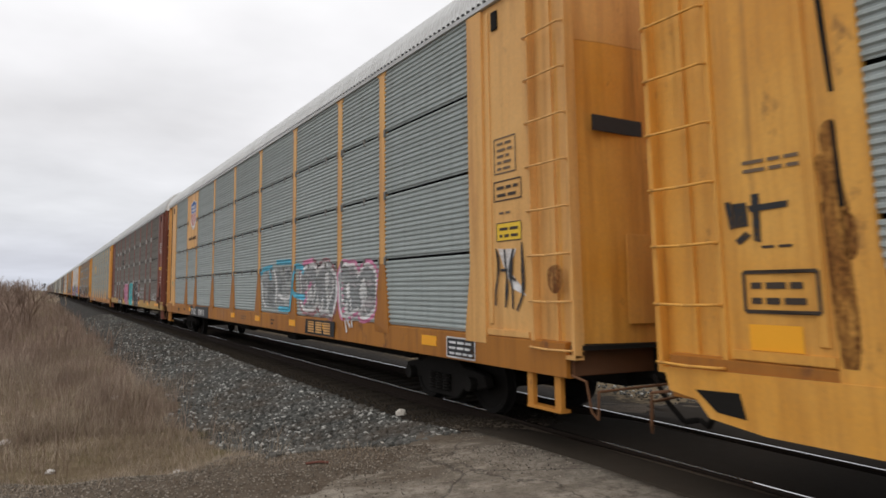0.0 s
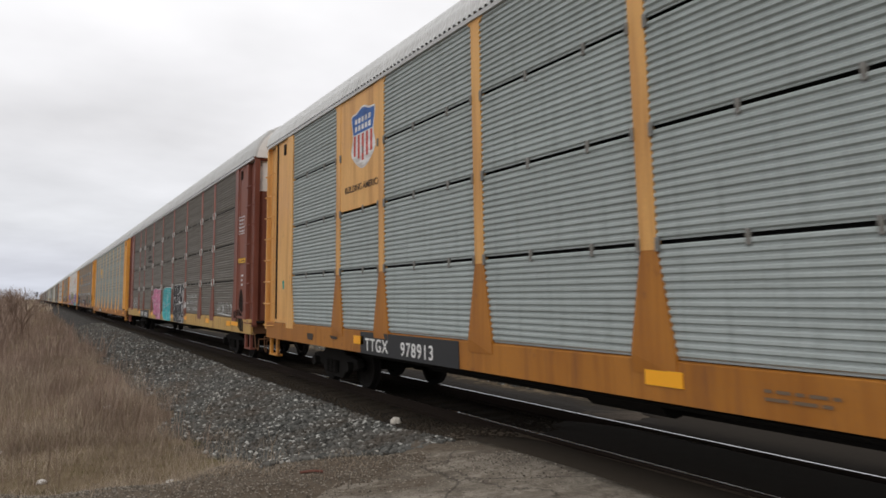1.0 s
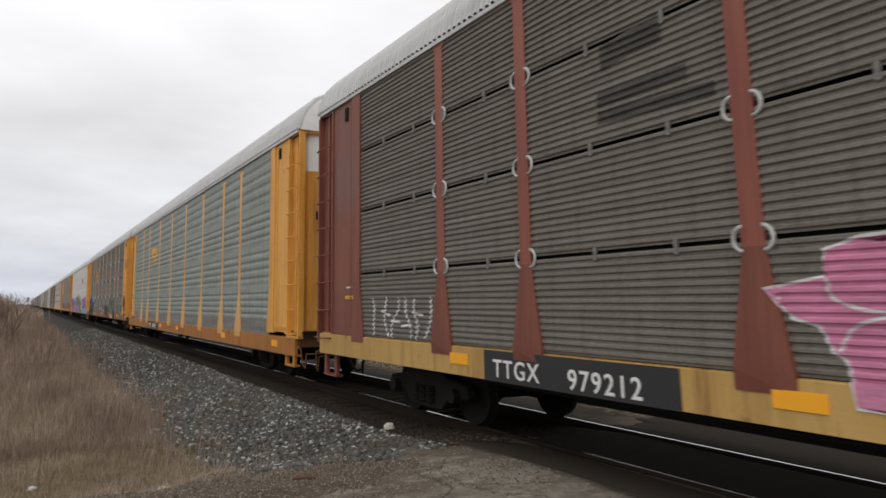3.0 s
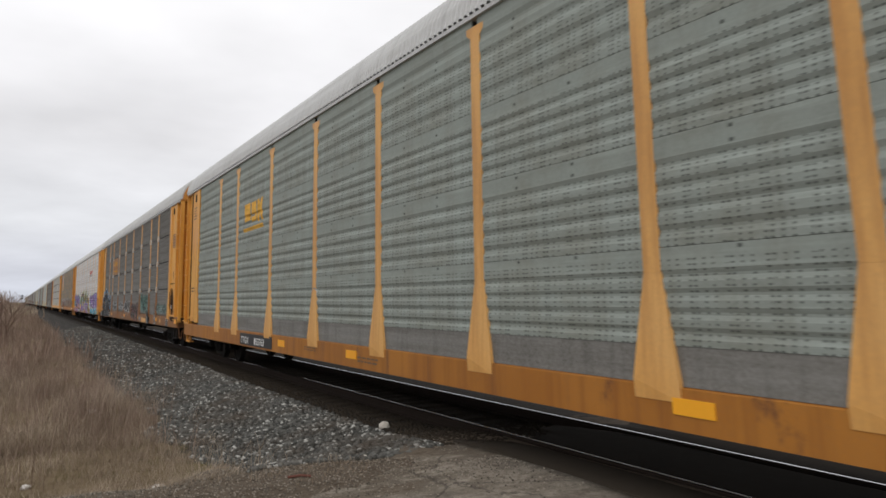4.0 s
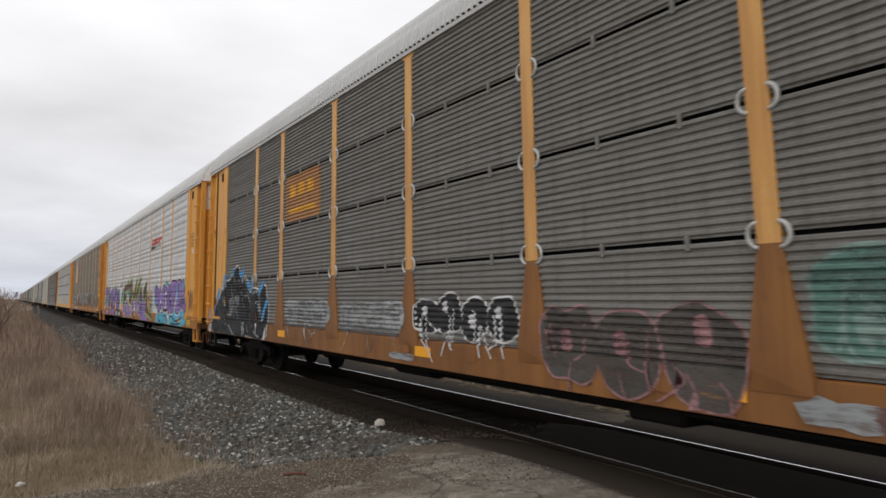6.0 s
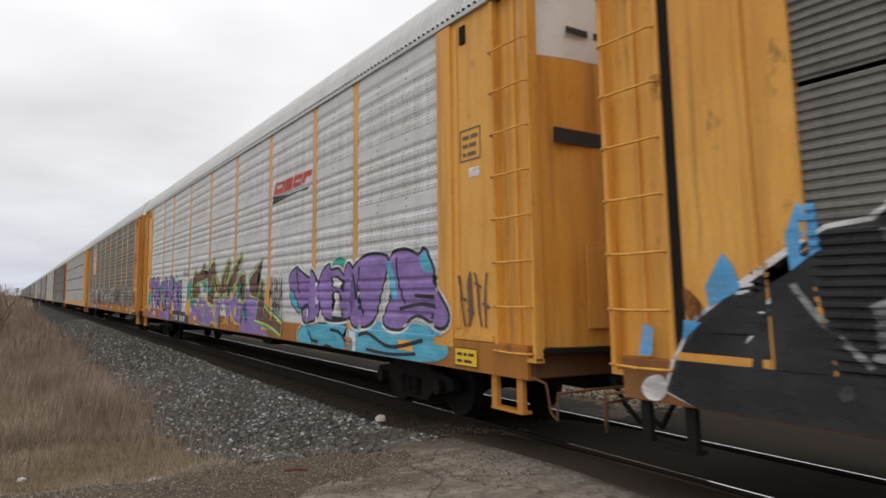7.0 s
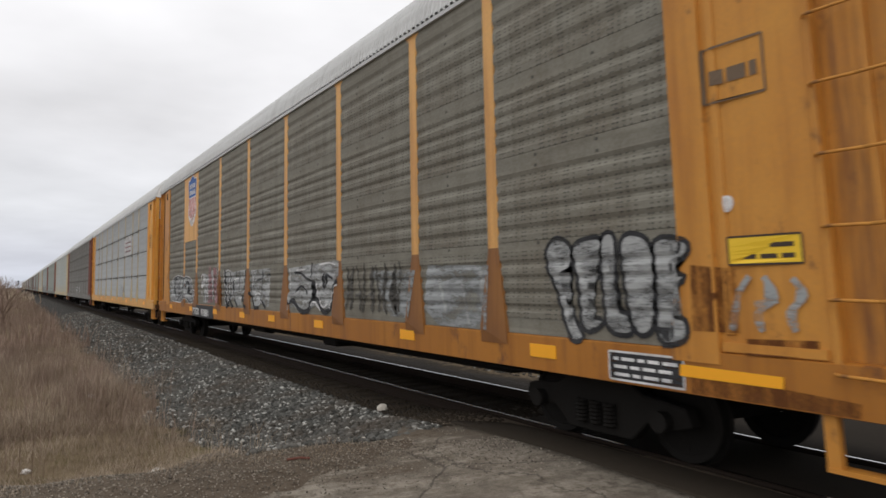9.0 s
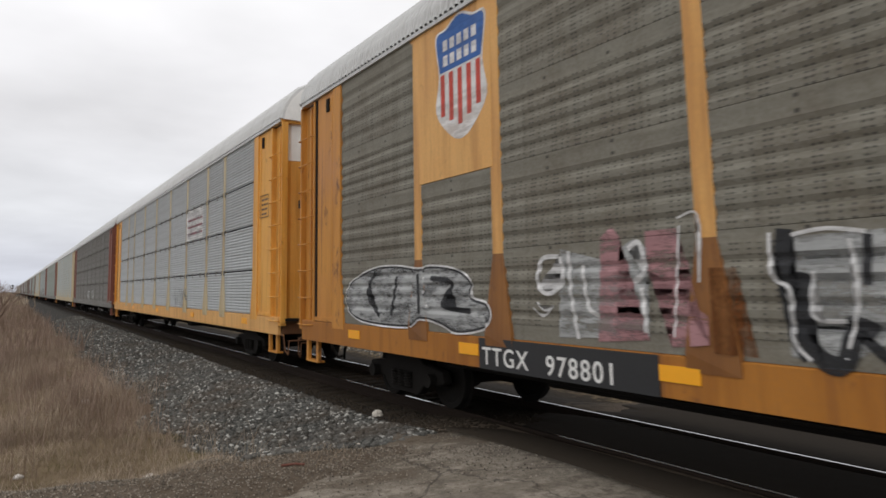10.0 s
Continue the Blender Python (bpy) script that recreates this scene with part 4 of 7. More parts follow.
        if style == "perf":
            part("skirt_strip", box(SIDE_X - 0.008, SIDE_X + 0.01, s0 - HALF, s1 - HALF, 1.165 - drop, 1.338), spec.get("skirt", pm), car)
        if sign and b == sign[0]:
            part("sign_panel", box(-1.49, -1.45, s0 - HALF, s1 - HALF, rows[sign[1]][0] + 0.0, 5.375, bevel=0.004), spec.get("sign_paint", mt), car, "flat painted sign panel")
    for s in POSTS:
        part("side_post", post_mesh(post_mt, style), None, car, at=(0, s - HALF, -drop))
        part("post_foot", foot_mesh(spec.get("foot", foot_mt), style), None, car, at=(0, s - HALF, -drop))
        if near and style == "ribbed":
            for z in (2.215, 3.285, 4.335):
                if not spec.get("clips"):
                    for dy in (-0.115, 0.115):
                        part("panel_tab", tab_mesh(), None, car, at=(-1.485, s + dy - HALF, z))
                for dy in (0.75, 1.75):
                    if s + dy + 0.3 < BODY - 2.0:
                        part("panel_tab", tab_mesh(), None, car, at=(SIDE_X, s + dy - HALF, z))
                if not spec.get("clips"):
                    continue
                part("panel_clip", clip_mesh(), None, car, at=(-1.497, s - HALF + post_half_width(z) - 0.01, z))
                c = part("panel_clip", clip_mesh(), None, car, at=(-1.497, s - HALF - post_half_width(z) + 0.01, z))
                c.rotation_euler = (0, 0, math.pi)
    # closed ends of the side
    for lead in (True, False):
        def S(v):
            return v if lead else BODY - v
        a, b = sorted((S(1.64), S(1.98)))
        flare = (lambda v: v) if lead else (lambda v: -v)
        mid = (a + b) / 2 - HALF
        outl = [(-0.17, 5.36), (0.17, 5.36), (0.17, 2.0), (0.30, 1.22), (0.30, 1.06), (-0.17, 1.06)]
        part("end_post", prism([(mid + flare(y), z) for y, z in outl], "x", -1.513, -1.43), mt, car)
        a, b = sorted((S(0.72), S(1.66)))
        part("end_sheet", box(-1.475, -1.44, a - HALF, b - HALF, 1.09, 5.37), mt, car)
        if near:
            fold = sorted((S(1.50), S(1.58)))
            part("folded_rib", box(-1.495, -1.474, fold[0] - HALF, fold[1] - HALF, 1.3, 5.3, bevel=0.01), mt, car)
            bracket = sorted((S(0.78), S(1.62)))
            part("sill_bracket", box(-1.50, -1.476, bracket[0] - HALF, bracket[1] - HALF, 1.17, 1.24), mt, car)
            gap = sorted((S(1.30), S(1.42)))
            part("roof_hook", box(-1.50, -1.476, gap[0] - HALF, gap[1] - HALF, 5.02, 5.26), STEEL, car)
            ladder(car, S(0.74), S(0.0), mt, lead)
            if not lead and mt != BROWN and not spec.get("apron"):
                part("door_slot", box(-1.481, -1.474, BODY - 0.86 - HALF, BODY - 0.75 - HALF, 1.10, 5.36), STEEL, car, "dark gap beside the ladder")
        else:
            q = sorted((S(0.74), S(0.0)))
            part("corner_ladder", box(-1.44, -1.38, q[0] - HALF, q[1] - HALF, 1.0, 5.36), mt, car)
        end_of_car(car, lead, spec)
        truck(car, S(3.46) - HALF, near)
    if spec.get("apron"):
        part("end_apron", prism([(24.9 - HALF, 0.60), (26.0 - HALF, 0.60), (26.5 - HALF, 0.66), (26.62 - HALF, 0.80), (26.9 - HALF, 0.84), (26.95 - HALF, 1.04), (24.9 - HALF, 1.08)], "x", -1.525, -1.507), mt, car, "bent yellow apron plate")
        part("apron_opening", prism([(26.15 - HALF, 0.70), (26.42 - HALF, 0.72), (26.62 - HALF, 0.88), (26.2 - HALF, 0.90)], "x", -1.530, -1.5255), STEEL, car)
    for item in spec.get("plates", ()):
        s0, s1, z0, z1, m, nm = item
        part(nm, box(-1.5125 if z1 < 1.17 else -1.486, -1.500 if z1 < 1.17 else -1.46, s0 - HALF, s1 - HALF, z0 - drop, z1 - drop), m, car)
    for s, z, h, words, m, x in spec.get("words", ()):
        part("lettering", lettering(words, h, m), None, car, at=(x, s - HALF, z - drop))
    return car


def reflectors(*ss):
    return [(s, s + 0.42, 0.93, 1.07, REFLECT, "reflector") for s in ss]


SPECS = []
SPECS.append(dict(label="yellow car carrier with rust-streaked steel ends and galvanised sides", style="ribbed", panel=GALV, paint=YELLOW, apron=1))
SPECS.append(dict(label="yellow car carrier with blue-grey ribbed galvanised sides", style="ribbed", panel=GALV, paint=YELLOW_PALE, post=YELLOW_PALE, end=YELLOW, foot=SILL, roof=ROOF_PALE, rise=1.15, sign=(7, 2), sign_paint=YELLOW_PALE,
    plates=[(18.2, 21.35, 0.785, 1.15, BLACK, "number_board"), *reflectors(2.9, 7.0, 9.12, 11.96, 14.6, 21.23)],
    words=[(21.15, 0.845, 0.33, "TTGX", WHITE, -1.515), (19.86, 0.845, 0.33, "978913", WHITE, -1.515)]))
SPECS.append(dict(label="dark brown car carrier with dirt-stained ribbed sides and red posts", style="ribbed", panel=GALV_BROWN, paint=BROWN, post=RED_POST, clips=1, sill=SILL_PALE, foot=BROWN, end_top=WHITE,
    plates=[(18.49, 21.41, 0.785, 1.15, BLACK, "number_board"), *reflectors(2.3, 5.1, 8.85, 11.65, 17.23, 21.78)],
    words=[(21.22, 0.845, 0.33, "TTGX", WHITE, -1.515), (19.91, 0.83, 0.33, "979212", WHITE, -1.515)]))
SPECS.append(dict(label="yellow car carrier with grey-green perforated sides", style="perf", panel=PERF_GREEN, paint=YELLOW, end_top=WHITE, skirt=GALV_DIRTY, drop=0.17, post=YELLOW_PALE, foot=YELLOW_PALE,
    plates=[(17.38, 19.95, 0.83, 1.11, BLACK, "number_board"), *reflectors(1.3, 6.0, 12.9, 16.54)],
    words=[(19.85, 0.87, 0.26, "TTGX", WHITE, -1.515), (18.72, 0.87, 0.26, "853763", WHITE, -1.515)]))
SPECS.append(dict(label="rusty yellow car carrier with dirty dark grey ribbed sides", style="ribbed", panel=GALV_DIRTY, paint=YELLOW, sill=FOOT, post=YELLOW_PALE, clips=1, step=STEEL, sign=None, end_top=YELLOW_RUSTY,
    plates=[*reflectors(0.2, 4.3, 9.6, 14.3, 20.2)]))
SPECS.append(dict(label="yellow car carrier with pale perforated sides and painted graffiti", style="perf", panel=PERF_WHITE, paint=YELLOW, post=YELLOW_PALE, foot=YELLOW, roof=ROOF_PALE, rise=1.3, end_top=WHITE,
    plates=[(17.55, 20.1, 0.785, 1.15, BLACK, "number_board"), *reflectors(2.7, 5.83, 9.3, 12.96, 16.35, 23.75)],
    words=[(19.98, 0.85, 0.29, "TTGX", WHITE, -1.515), (18.93, 0.85, 0.29, "254182", WHITE, -1.515)]))
SPECS.append(dict(label="orange-yellow car carrier with olive grey stained perforated sides", style="perf", panel=PERF_OLIVE, paint=YELLOW_RUSTY, post=YELLOW_PALE, sill=SILL, rusty=1, end_top=WHITE, sign=(7, 2), sign_paint=YELLOW_PALE,
    plates=[(18.25, 20.95, 0.785, 1.15, BLACK, "number_board"), *reflectors(3.61, 6.6, 10.01, 12.78, 15.1, 17.83, 20.97, 24.3)],
    words=[(20.88, 0.845, 0.33, "TTGX", WHITE, -1.515), (19.74, 0.83, 0.33, "978801", WHITE, -1.515)]))
SPECS.append(dict(label="bright yellow car carrier with pale galvanised ribbed sides", style="ribbed", panel=GALV_WHITE, paint=YELLOW, post=YELLOW_GREY, foot=YELLOW_GREY, sill=YELLOW_PALE, roof=ROOF_PALE, end_top=WHITE, plates=reflectors(2.4, 8, 14, 20)))
SPECS.append(dict(label="dark car carrier with dirty ribbed sides", style="ribbed", panel=GALV_DIRTY, paint=BROWN, post=GALV_DIRTY, foot=GALV_DIRTY, sill=GALV_DIRTY))
# posts and sills greyed: distance haze is put into these colours
hazy_far_kinds = [
    dict(label="distant grey car carrier with stained sides", style="ribbed", panel=GALV, paint=BROWN, post=GALV, foot=GALV_DIRTY, sill=GALV_DIRTY),
    dict(label="distant grey-brown car carrier with posts greyed for haze", style="ribbed", panel=GALV_WHITE, paint=BROWN, post=GALV_WHITE, foot=GALV, sill=GALV_DIRTY),
    dict(label="distant pale car carrier with perforated sides", style="perf", panel=PERF_GREEN, paint=BROWN, post=PERF_GREEN, foot=PERF_GREEN, sill=GALV_DIRTY),
    dict(label="distant brown car carrier with dirty sides", style="ribbed", panel=GALV_BROWN, paint=BROWN, post=GALV_BROWN, foot=GALV_BROWN, sill=GALV_BROWN),
    dict(label="distant dull yellow car carrier with grey sides", style="perf", panel=GALV, paint=YELLOW_GREY, sill=YELLOW_GREY),
]
CAR_COUNT = 32
for i in range(len(SPECS), CAR_COUNT):
    SPECS.append(dict(hazy_far_kinds[(i * 3 + i // 4) % 5], near=False))
CARS = [autorack(k, s) for k, s in enumerate(SPECS)]

# ======== painted pieces, tags and emblems on the cars ========


def surface_x(spec, s, z):
    """How far out the side of a car stands at a place on it."""
    drop = spec.get("drop", 0)
    for p in POSTS:
        if abs(s - p) < post_half_width(z + drop) + 0.004:
            if z + drop < 1.2:
                return -1.524 if z + drop > 1.1 else -1.516
            return POST_X[spec["style"]] + (-1.522 - POST_X[spec["style"]]) * max(0, (2.15 - z - drop) / 0.95) - 0.001
    if z < 1.17 - drop:
        return -1.5065
    e = min(s, BODY - s)
    if e < 0.74:
        return -1.506
    if 1.62 < e < 1.99 + 0.13 * max(0, min(1, (2.0 - z) / 0.8)):
        return -1.5135
    if e <= 1.62:
        return -1.496 if 1.49 < e < 1.59 else -1.4765
    rows = ROWS_RIBBED if spec["style"] == "ribbed" else ROWS_PERF
    for z0, z1 in rows:
        if z0 - 1e-4 <= z <= z1 + 1e-4:
            z = min(max(z, z0), z1)
            prof = profile(spec["style"], z1 - z0)
            for (a, u), (b, w) in zip(prof, prof[1:]):
                if a - 1e-4 <= z - z0 <= b + 1e-4:
                    return SIDE_X - (u + (w - u) * ((z - z0 - a) / max(b - a, 1e-6)))
    return SIDE_X - (0.009 if z < 1.34 else 0.0)


def coat(k, shapes, material, layer, name="graffiti", label=""):
    """Flat shapes, each an outline of (s, z), laid on the ribs, posts and sill of car k as a thin coat of paint."""
    if name != "notice" and len(shapes) > 1:
        return [coat(k, [sh], material, layer + 0.05 * (i % 12), name, label) for i, sh in enumerate(shapes)]
    spec, car = SPECS[k], CARS[k]
    bm = bmesh.new()
    for i, sh in enumerate(shapes):
        vs = [bm.verts.new((i * 0.0001, s, max(z, 0.80 - spec.get("drop", 0)))) for s, z in sh]
        if len(vs) >= 3:
            bm.faces.new(vs)
    bmesh.ops.triangulate(bm, faces=bm.faces[:])
    zs = [v.co.z for v in bm.verts]
    ss = [v.co.y for v in bm.verts]
    lo, hi, s_lo, s_hi = min(zs), max(zs), min(ss), max(ss)
    cuts = [1.10, 1.17, 1.18]
    for z0, z1 in (ROWS_RIBBED if spec["style"] == "ribbed" else ROWS_PERF):
        cuts += [z0 + a for a, _ in profile(spec["style"], z1 - z0)] + [z1 + 0.002]
    for z in sorted(cuts):
        if lo < z < hi:
            bmesh.ops.bisect_plane(bm, geom=bm.verts[:] + bm.edges[:] + bm.faces[:], dist=1e-5, plane_co=(0, 0, z), plane_no=(0, 0, 1))
    scuts = []
    for p in (*POSTS, 1.80, BODY - 1.80):
        for h in (0.10, 0.125, 0.19, 0.265):
            scuts += [p - h, p + h]
    for s in scuts:
        if s_lo < s < s_hi:
            bmesh.ops.bisect_plane(bm, geom=bm.verts[:] + bm.edges[:] + bm.faces[:], dist=1e-5, plane_co=(0, s, 0), plane_no=(0, 1, 0))
    for v in bm.verts:
        s, z = v.co.y, v.co.z
        v.co = (surface_x(spec, s, z) - 0.003 - 0.0022 * layer - v.co.x, s - HALF, z)
    bm.normal_update()
    for f in bm.faces:
        if f.normal.x > 0:
            f.normal_flip()
    return part(name, bm, material, car, label)


def smooth_loop(pts, n=6):
    """A closed rounded outline through the points."""
    out, m = [], len(pts)
    for i in range(m):
        p0, p1, p2, p3 = (Vector(pts[(i + j - 1) % m]) for j in range(4))
        for j in range(n):
            t = j / n
            out.append(tuple(0.5 * (2 * p1 + (p2 - p0) * t + (2 * p0 - 5 * p1 + 4 * p2 - p3) * t * t + (3 * p1 - p0 - 3 * p2 + p3) * t ** 3)))
    return out


def stroke(pts, w):
    """A line of paint of width w along the points."""
    P = [Vector(p) for p in pts]
    left, right = [], []
    for i, p in enumerate(P):
        d = (P[min(i + 1, len(P) - 1)] - P[max(i - 1, 0)]).normalized()
        n = Vector((-d.y, d.x)) * w / 2
        left.append(tuple(p + n))
        right.append(tuple(p - n))
    return left + right[::-1]


def curve(pts, n=5):
    out, m = [], len(pts)
    for i in range(m - 1):
        p0, p1, p2, p3 = (Vector(pts[min(max(i + j - 1, 0), m - 1)]) for j in range(4))
        for j in range(n):
            t = j / n
            out.append(tuple(0.5 * (2 * p1 + (p2 - p0) * t + (2 * p0 - 5 * p1 + 4 * p2 - p3) * t * t + (3 * p1 - p0 - 3 * p2 + p3) * t ** 3)))
    return out + [tuple(pts[-1])]


def blob(rng, s0, s1, z0, z1, grow=0.0, spike=0.0, steps=10):
    """A swollen letter-like form in a frame, with notches and horns."""
    cs, cz, a, b = (s0 + s1) / 2, (z0 + z1) / 2, (s1 - s0) / 2, (z1 - z0) / 2
    pts = []
    for i in range(steps):
        th = 2 * math.pi * i / steps
        c, s = math.cos(th), math.sin(th)
        q = 1 / max(abs(c), abs(s)) ** 0.75
        k = q * (0.92 + rng.uniform(-0.16, 0.10) + (spike * (1 if i % 2 else -1)))
        pts.append((cs + (a * k + grow) * c, cz + (b * k + grow) * s))
    return pts


def throw_up(k, s0, s1, z0, z1, n, fill, edge, halo, seed, spike=0.0, accents=(), lean=0.0, rim=0.05, sharp=False):
    """A row of n swollen forms with fill, line and halo, plus inner lines and patches of accent paint."""
    rng = random.Random(seed)
    step = (s1 - s0) / n
    outer, mid, inner, lines, patches = [], [], [], [], []
    for i in range(n):
        a, b = s0 + i * step - 0.06 * step, s0 + (i + 1) * step + 0.06 * step
        lo, hi = z0 + rng.uniform(0, 0.06), z1 - rng.uniform(0, 0.16) * (z1 - z0)
        state = rng.getstate()
        for grow, dest in ((rim * 1.9, outer), (rim, mid), (0.0, inner)):
            rng.setstate(state)
            p = blob(rng, a, b, lo, hi, grow, spike, 12)
            dest.append(p if sharp else smooth_loop(p))
        for j in range(3):
            x = a + (b - a) * rng.uniform(0.2, 0.8)
            zz = lo + (hi - lo) * rng.uniform(0.25, 0.8)
            q = [(x, zz), (x + rng.uniform(-0.1, 0.1), zz - rng.uniform(0.1, 0.3)), (x + rng.uniform(-0.25, 0.25), zz - rng.uniform(0.3, 0.55))]
            lines.append(stroke(curve(q) if not sharp else q, rim * 0.8))
        # a counter, like the hole in a letter
        x, zz, w, h = (a + b) / 2 + rng.uniform(-0.1, 0.1), (lo + hi) / 2 + rng.uniform(-0.1, 0.25) * (hi - lo), step * 0.10, (hi - lo) * 0.13
        patches.append((smooth_loop if not sharp else list)([(x - w, zz - h), (x - w * 0.6, zz + h), (x + w, zz + h * 0.7), (x + w * 0.7, zz - h)]))
    if halo:
        coat(k, outer, halo, 1)
    coat(k, mid, edge, 2)
    coat(k, inner, fill, 3)
    for j, mt in enumerate(accents):
        shp = []
        for i in range(n):
            if (i + j) % len(accents) and len(accents) > 2:
                continue
            a = s0 + i * step
            x, zz = a + step * rng.uniform(0.1, 0.8), z0 + (z1 - z0) * rng.uniform(0.12, 0.75)
            p = blob(rng, x, x + step * rng.uniform(0.2, 0.42), zz, zz + (z1 - z0) * rng.uniform(0.14, 0.3), 0, 0.1, 7)
            shp.append(p if sharp else smooth_loop(p))
        coat(k, shp, mt, 4 + j)
    coat(k, patches, edge, 4 + len(accents))
    coat(k, lines, edge, 5 + len(accents))


def grown(loop, g):
    """An outline moved outwards by g."""
    area = sum(p[0] * q[1] - q[0] * p[1] for p, q in zip(loop, loop[1:] + loop[:1]))
    sg = 1 if area > 0 else -1
    out, m = [], len(loop)
    for i, p in enumerate(loop):
        a, b = Vector(loop[i - 1]), Vector(loop[(i + 1) % m])
        d = b - a
        if d.length < 1e-6:
            out.append(p)
            continue
        n = Vector((d.y, -d.x)).normalized() * g * sg
        out.append((p[0] + n.x, p[1] + n.y))
    return out


def piece(k, forms, fill, edge, halo, rim, lines=(), line_w=0.05, layer=1, soft=True):
    """Hand-drawn forms with a line round them and a halo outside it, and inner lines."""
    loops = [smooth_loop(f, 4) if soft else f for f in forms]
    if halo:
        coat(k, [grown(q, rim * 1.8) for q in loops], halo, layer)
    coat(k, [grown(q, rim) for q in loops], edge, layer + 1)
    coat(k, loops, fill, layer + 2)
    if lines:
        coat(k, [stroke(curve(q), line_w) for q in lines], edge, layer + 3)


def scribble(k, s0, s1, z0, z1, n, material, w, seed, layer=6):
    """Quick hand-sprayed loops that cannot be read."""
    rng = random.Random(seed)
    shapes = []
    step = (s1 - s0) / n
    for i in range(n):
        a = s0 + i * step
        pts = [(a + step * rng.uniform(0, 0.95), z0 + (z1 - z0) * (q / 3 if i % 2 else 1 - q / 3) + rng.uniform(-0.05, 0.05) * (z1 - z0)) for q in range(4)]
        shapes.append(stroke(curve(pts, 4), w))
        if rng.random() < 0.5:
            zz = z0 + (z1 - z0) * rng.uniform(0.2, 0.8)
            shapes.append(stroke([(a, zz), (a + step * 0.9, zz + rng.uniform(-0.08, 0.08))], w))
    coat(k, shapes, material, layer)


def spray(name, c, wear=0.25):
    """Sprayed paint, worn through to the sheet below by wear."""
    m = Mat(name, 0.7, 0, 0.25)
    n, d = m.noise(1.4, 4, 0.6), m.noise(1.0, 5, 0.7, m.coords(scale=(1, 0.5, 11)))
    k = m.mix(m.rng(n, 0.35, 0.7), c, tuple(min(1, x * 1.25 + 0.02) for x in c))
    k = m.mix(m.rng(d, 0.48, 0.78, 0, 0.6), k, tuple(x * 0.5 + 0.02 for x in c))
    thin = m.noise(1.0, 6, 0.75, m.coords(scale=(1, 1.6, 7), shift=(0, 2, 5)))
    m.link(m.rng(thin, 0.40, 0.56, 1 - wear, 1.0), m.b.inputs["Alpha"])
    return m.color(k).done()


def stain(name, c, wear):
    """Rust or soot that thins out in ragged runs down the sheet."""
    m = Mat(name, 0.85, 0, 0.1)
    n, f = m.noise(1.0, 6, 0.7, m.coords(scale=(1, 6, 1.1), shift=(0, 4, 2))), m.noise(30, 3)
    m.link(m.rng(m.math("ADD", n, m.rng(f, 0.3, 0.7, -0.06, 0.06)), 0.36, 0.62, 1 - wear, 1.0), m.b.inputs["Alpha"])
    return m.color(m.mix(m.rng(n, 0.3, 0.7), tuple(x * 1.5 for x in c), tuple(x * 0.6 for x in c))).done()


PURPLE, CYAN, TEAL = spray("purple_spray", (0.27, 0.175, 0.44)), spray("sky_blue_spray", (0.10, 0.42, 0.58)), spray("teal_spray", (0.03, 0.30, 0.24))
TURQ, PINK, INK = spray("turquoise_spray", (0.05, 0.42, 0.45)), spray("pink_spray", (0.60, 0.22, 0.36)), spray("black_spray", (0.02, 0.021, 0.024))
CHALK, SILVER, LIME = spray("white_spray", (0.68, 0.68, 0.68), 0.35), spray("silver_spray", (0.36, 0.37, 0.37), 0.75), spray("yellow_spray", (0.58, 0.55, 0.12))
MAROON, BLUE, DULLGREEN = spray("maroon_spray", (0.125, 0.066, 0.062)), spray("blue_spray", (0.10, 0.36, 0.66)), spray("dull_green_spray", (0.10, 0.20, 0.17), 0.6)
LOGO_RED, LOGO_BLUE, LOGO_GOLD = spray("red_emblem_paint", (0.52, 0.07, 0.05)), spray("blue_emblem_paint", (0.04, 0.12, 0.36)), spray("gold_emblem_paint", (0.74, 0.40, 0.05))
ORANGE_SIGN = paint("orange_paint", (0.42, 0.19, 0.05), (0.48, 0.25, 0.09), 0.5)
FADED_GREEN = spray("faded_green_spray", (0.19, 0.27, 0.245), 0.8)
RUST_STAIN, SOOT = stain("rust_stain", (0.16, 0.062, 0.022), 0.9), stain("soot_stain", (0.022, 0.019, 0.017), 0.6)
INK_FADED = spray("faded_dark_paint", (0.075, 0.07, 0.062), 0.5)
FADED = spray("faded_grey_spray", (0.27, 0.285, 0.29), 0.8)
FADED_PINK = spray("faded_pink_spray", (0.34, 0.18, 0.19), 0.85)

# blue-grey carrier: two pieces of silver with blue and pink clouds, board on the sill
throw_up(1, 6.75, 8.75, 1.22, 2.32, 2, FADED, CHALK, FADED_PINK, 5, accents=(SILVER,), rim=0.09)
throw_up(1, 4.98, 6.50, 1.22, 2.30, 2, FADED, CHALK, PINK, 6, accents=(SILVER,), rim=0.07)
coat(1, [[(6.78, 0.82), (8.45, 0.82), (8.40, 1.12), (6.70, 1.12)]], INK, 1, "painted_board")
coat(1, [[(8.25 - 0.45 * q, 0.86), (7.9 - 0.45 * q, 0.86), (7.9 - 0.45 * q, 1.08), (8.25 - 0.45 * q, 1.08)] for q in range(3)], YELLOW_PALE, 3, "painted_board")
coat(1, [stroke([(8.3, 0.90 + 0.05 * q), (6.95, 0.90 + 0.05 * q)], 0.014) for q in range(4)], INK, 4, "painted_board")
scribble(1, 0.85, 1.5, 1.5, 2.25, 4, INK, 0.035, 8)

for zz in (1.72, 1.50, 1.28):
    scribble(2, 7.0, 8.9, zz, zz + 0.16, 8, CHALK, 0.022, int(zz * 100))
scribble(2, 2.2, 4.0, 1.25, 1.6, 7, CHALK, 0.025, 22)
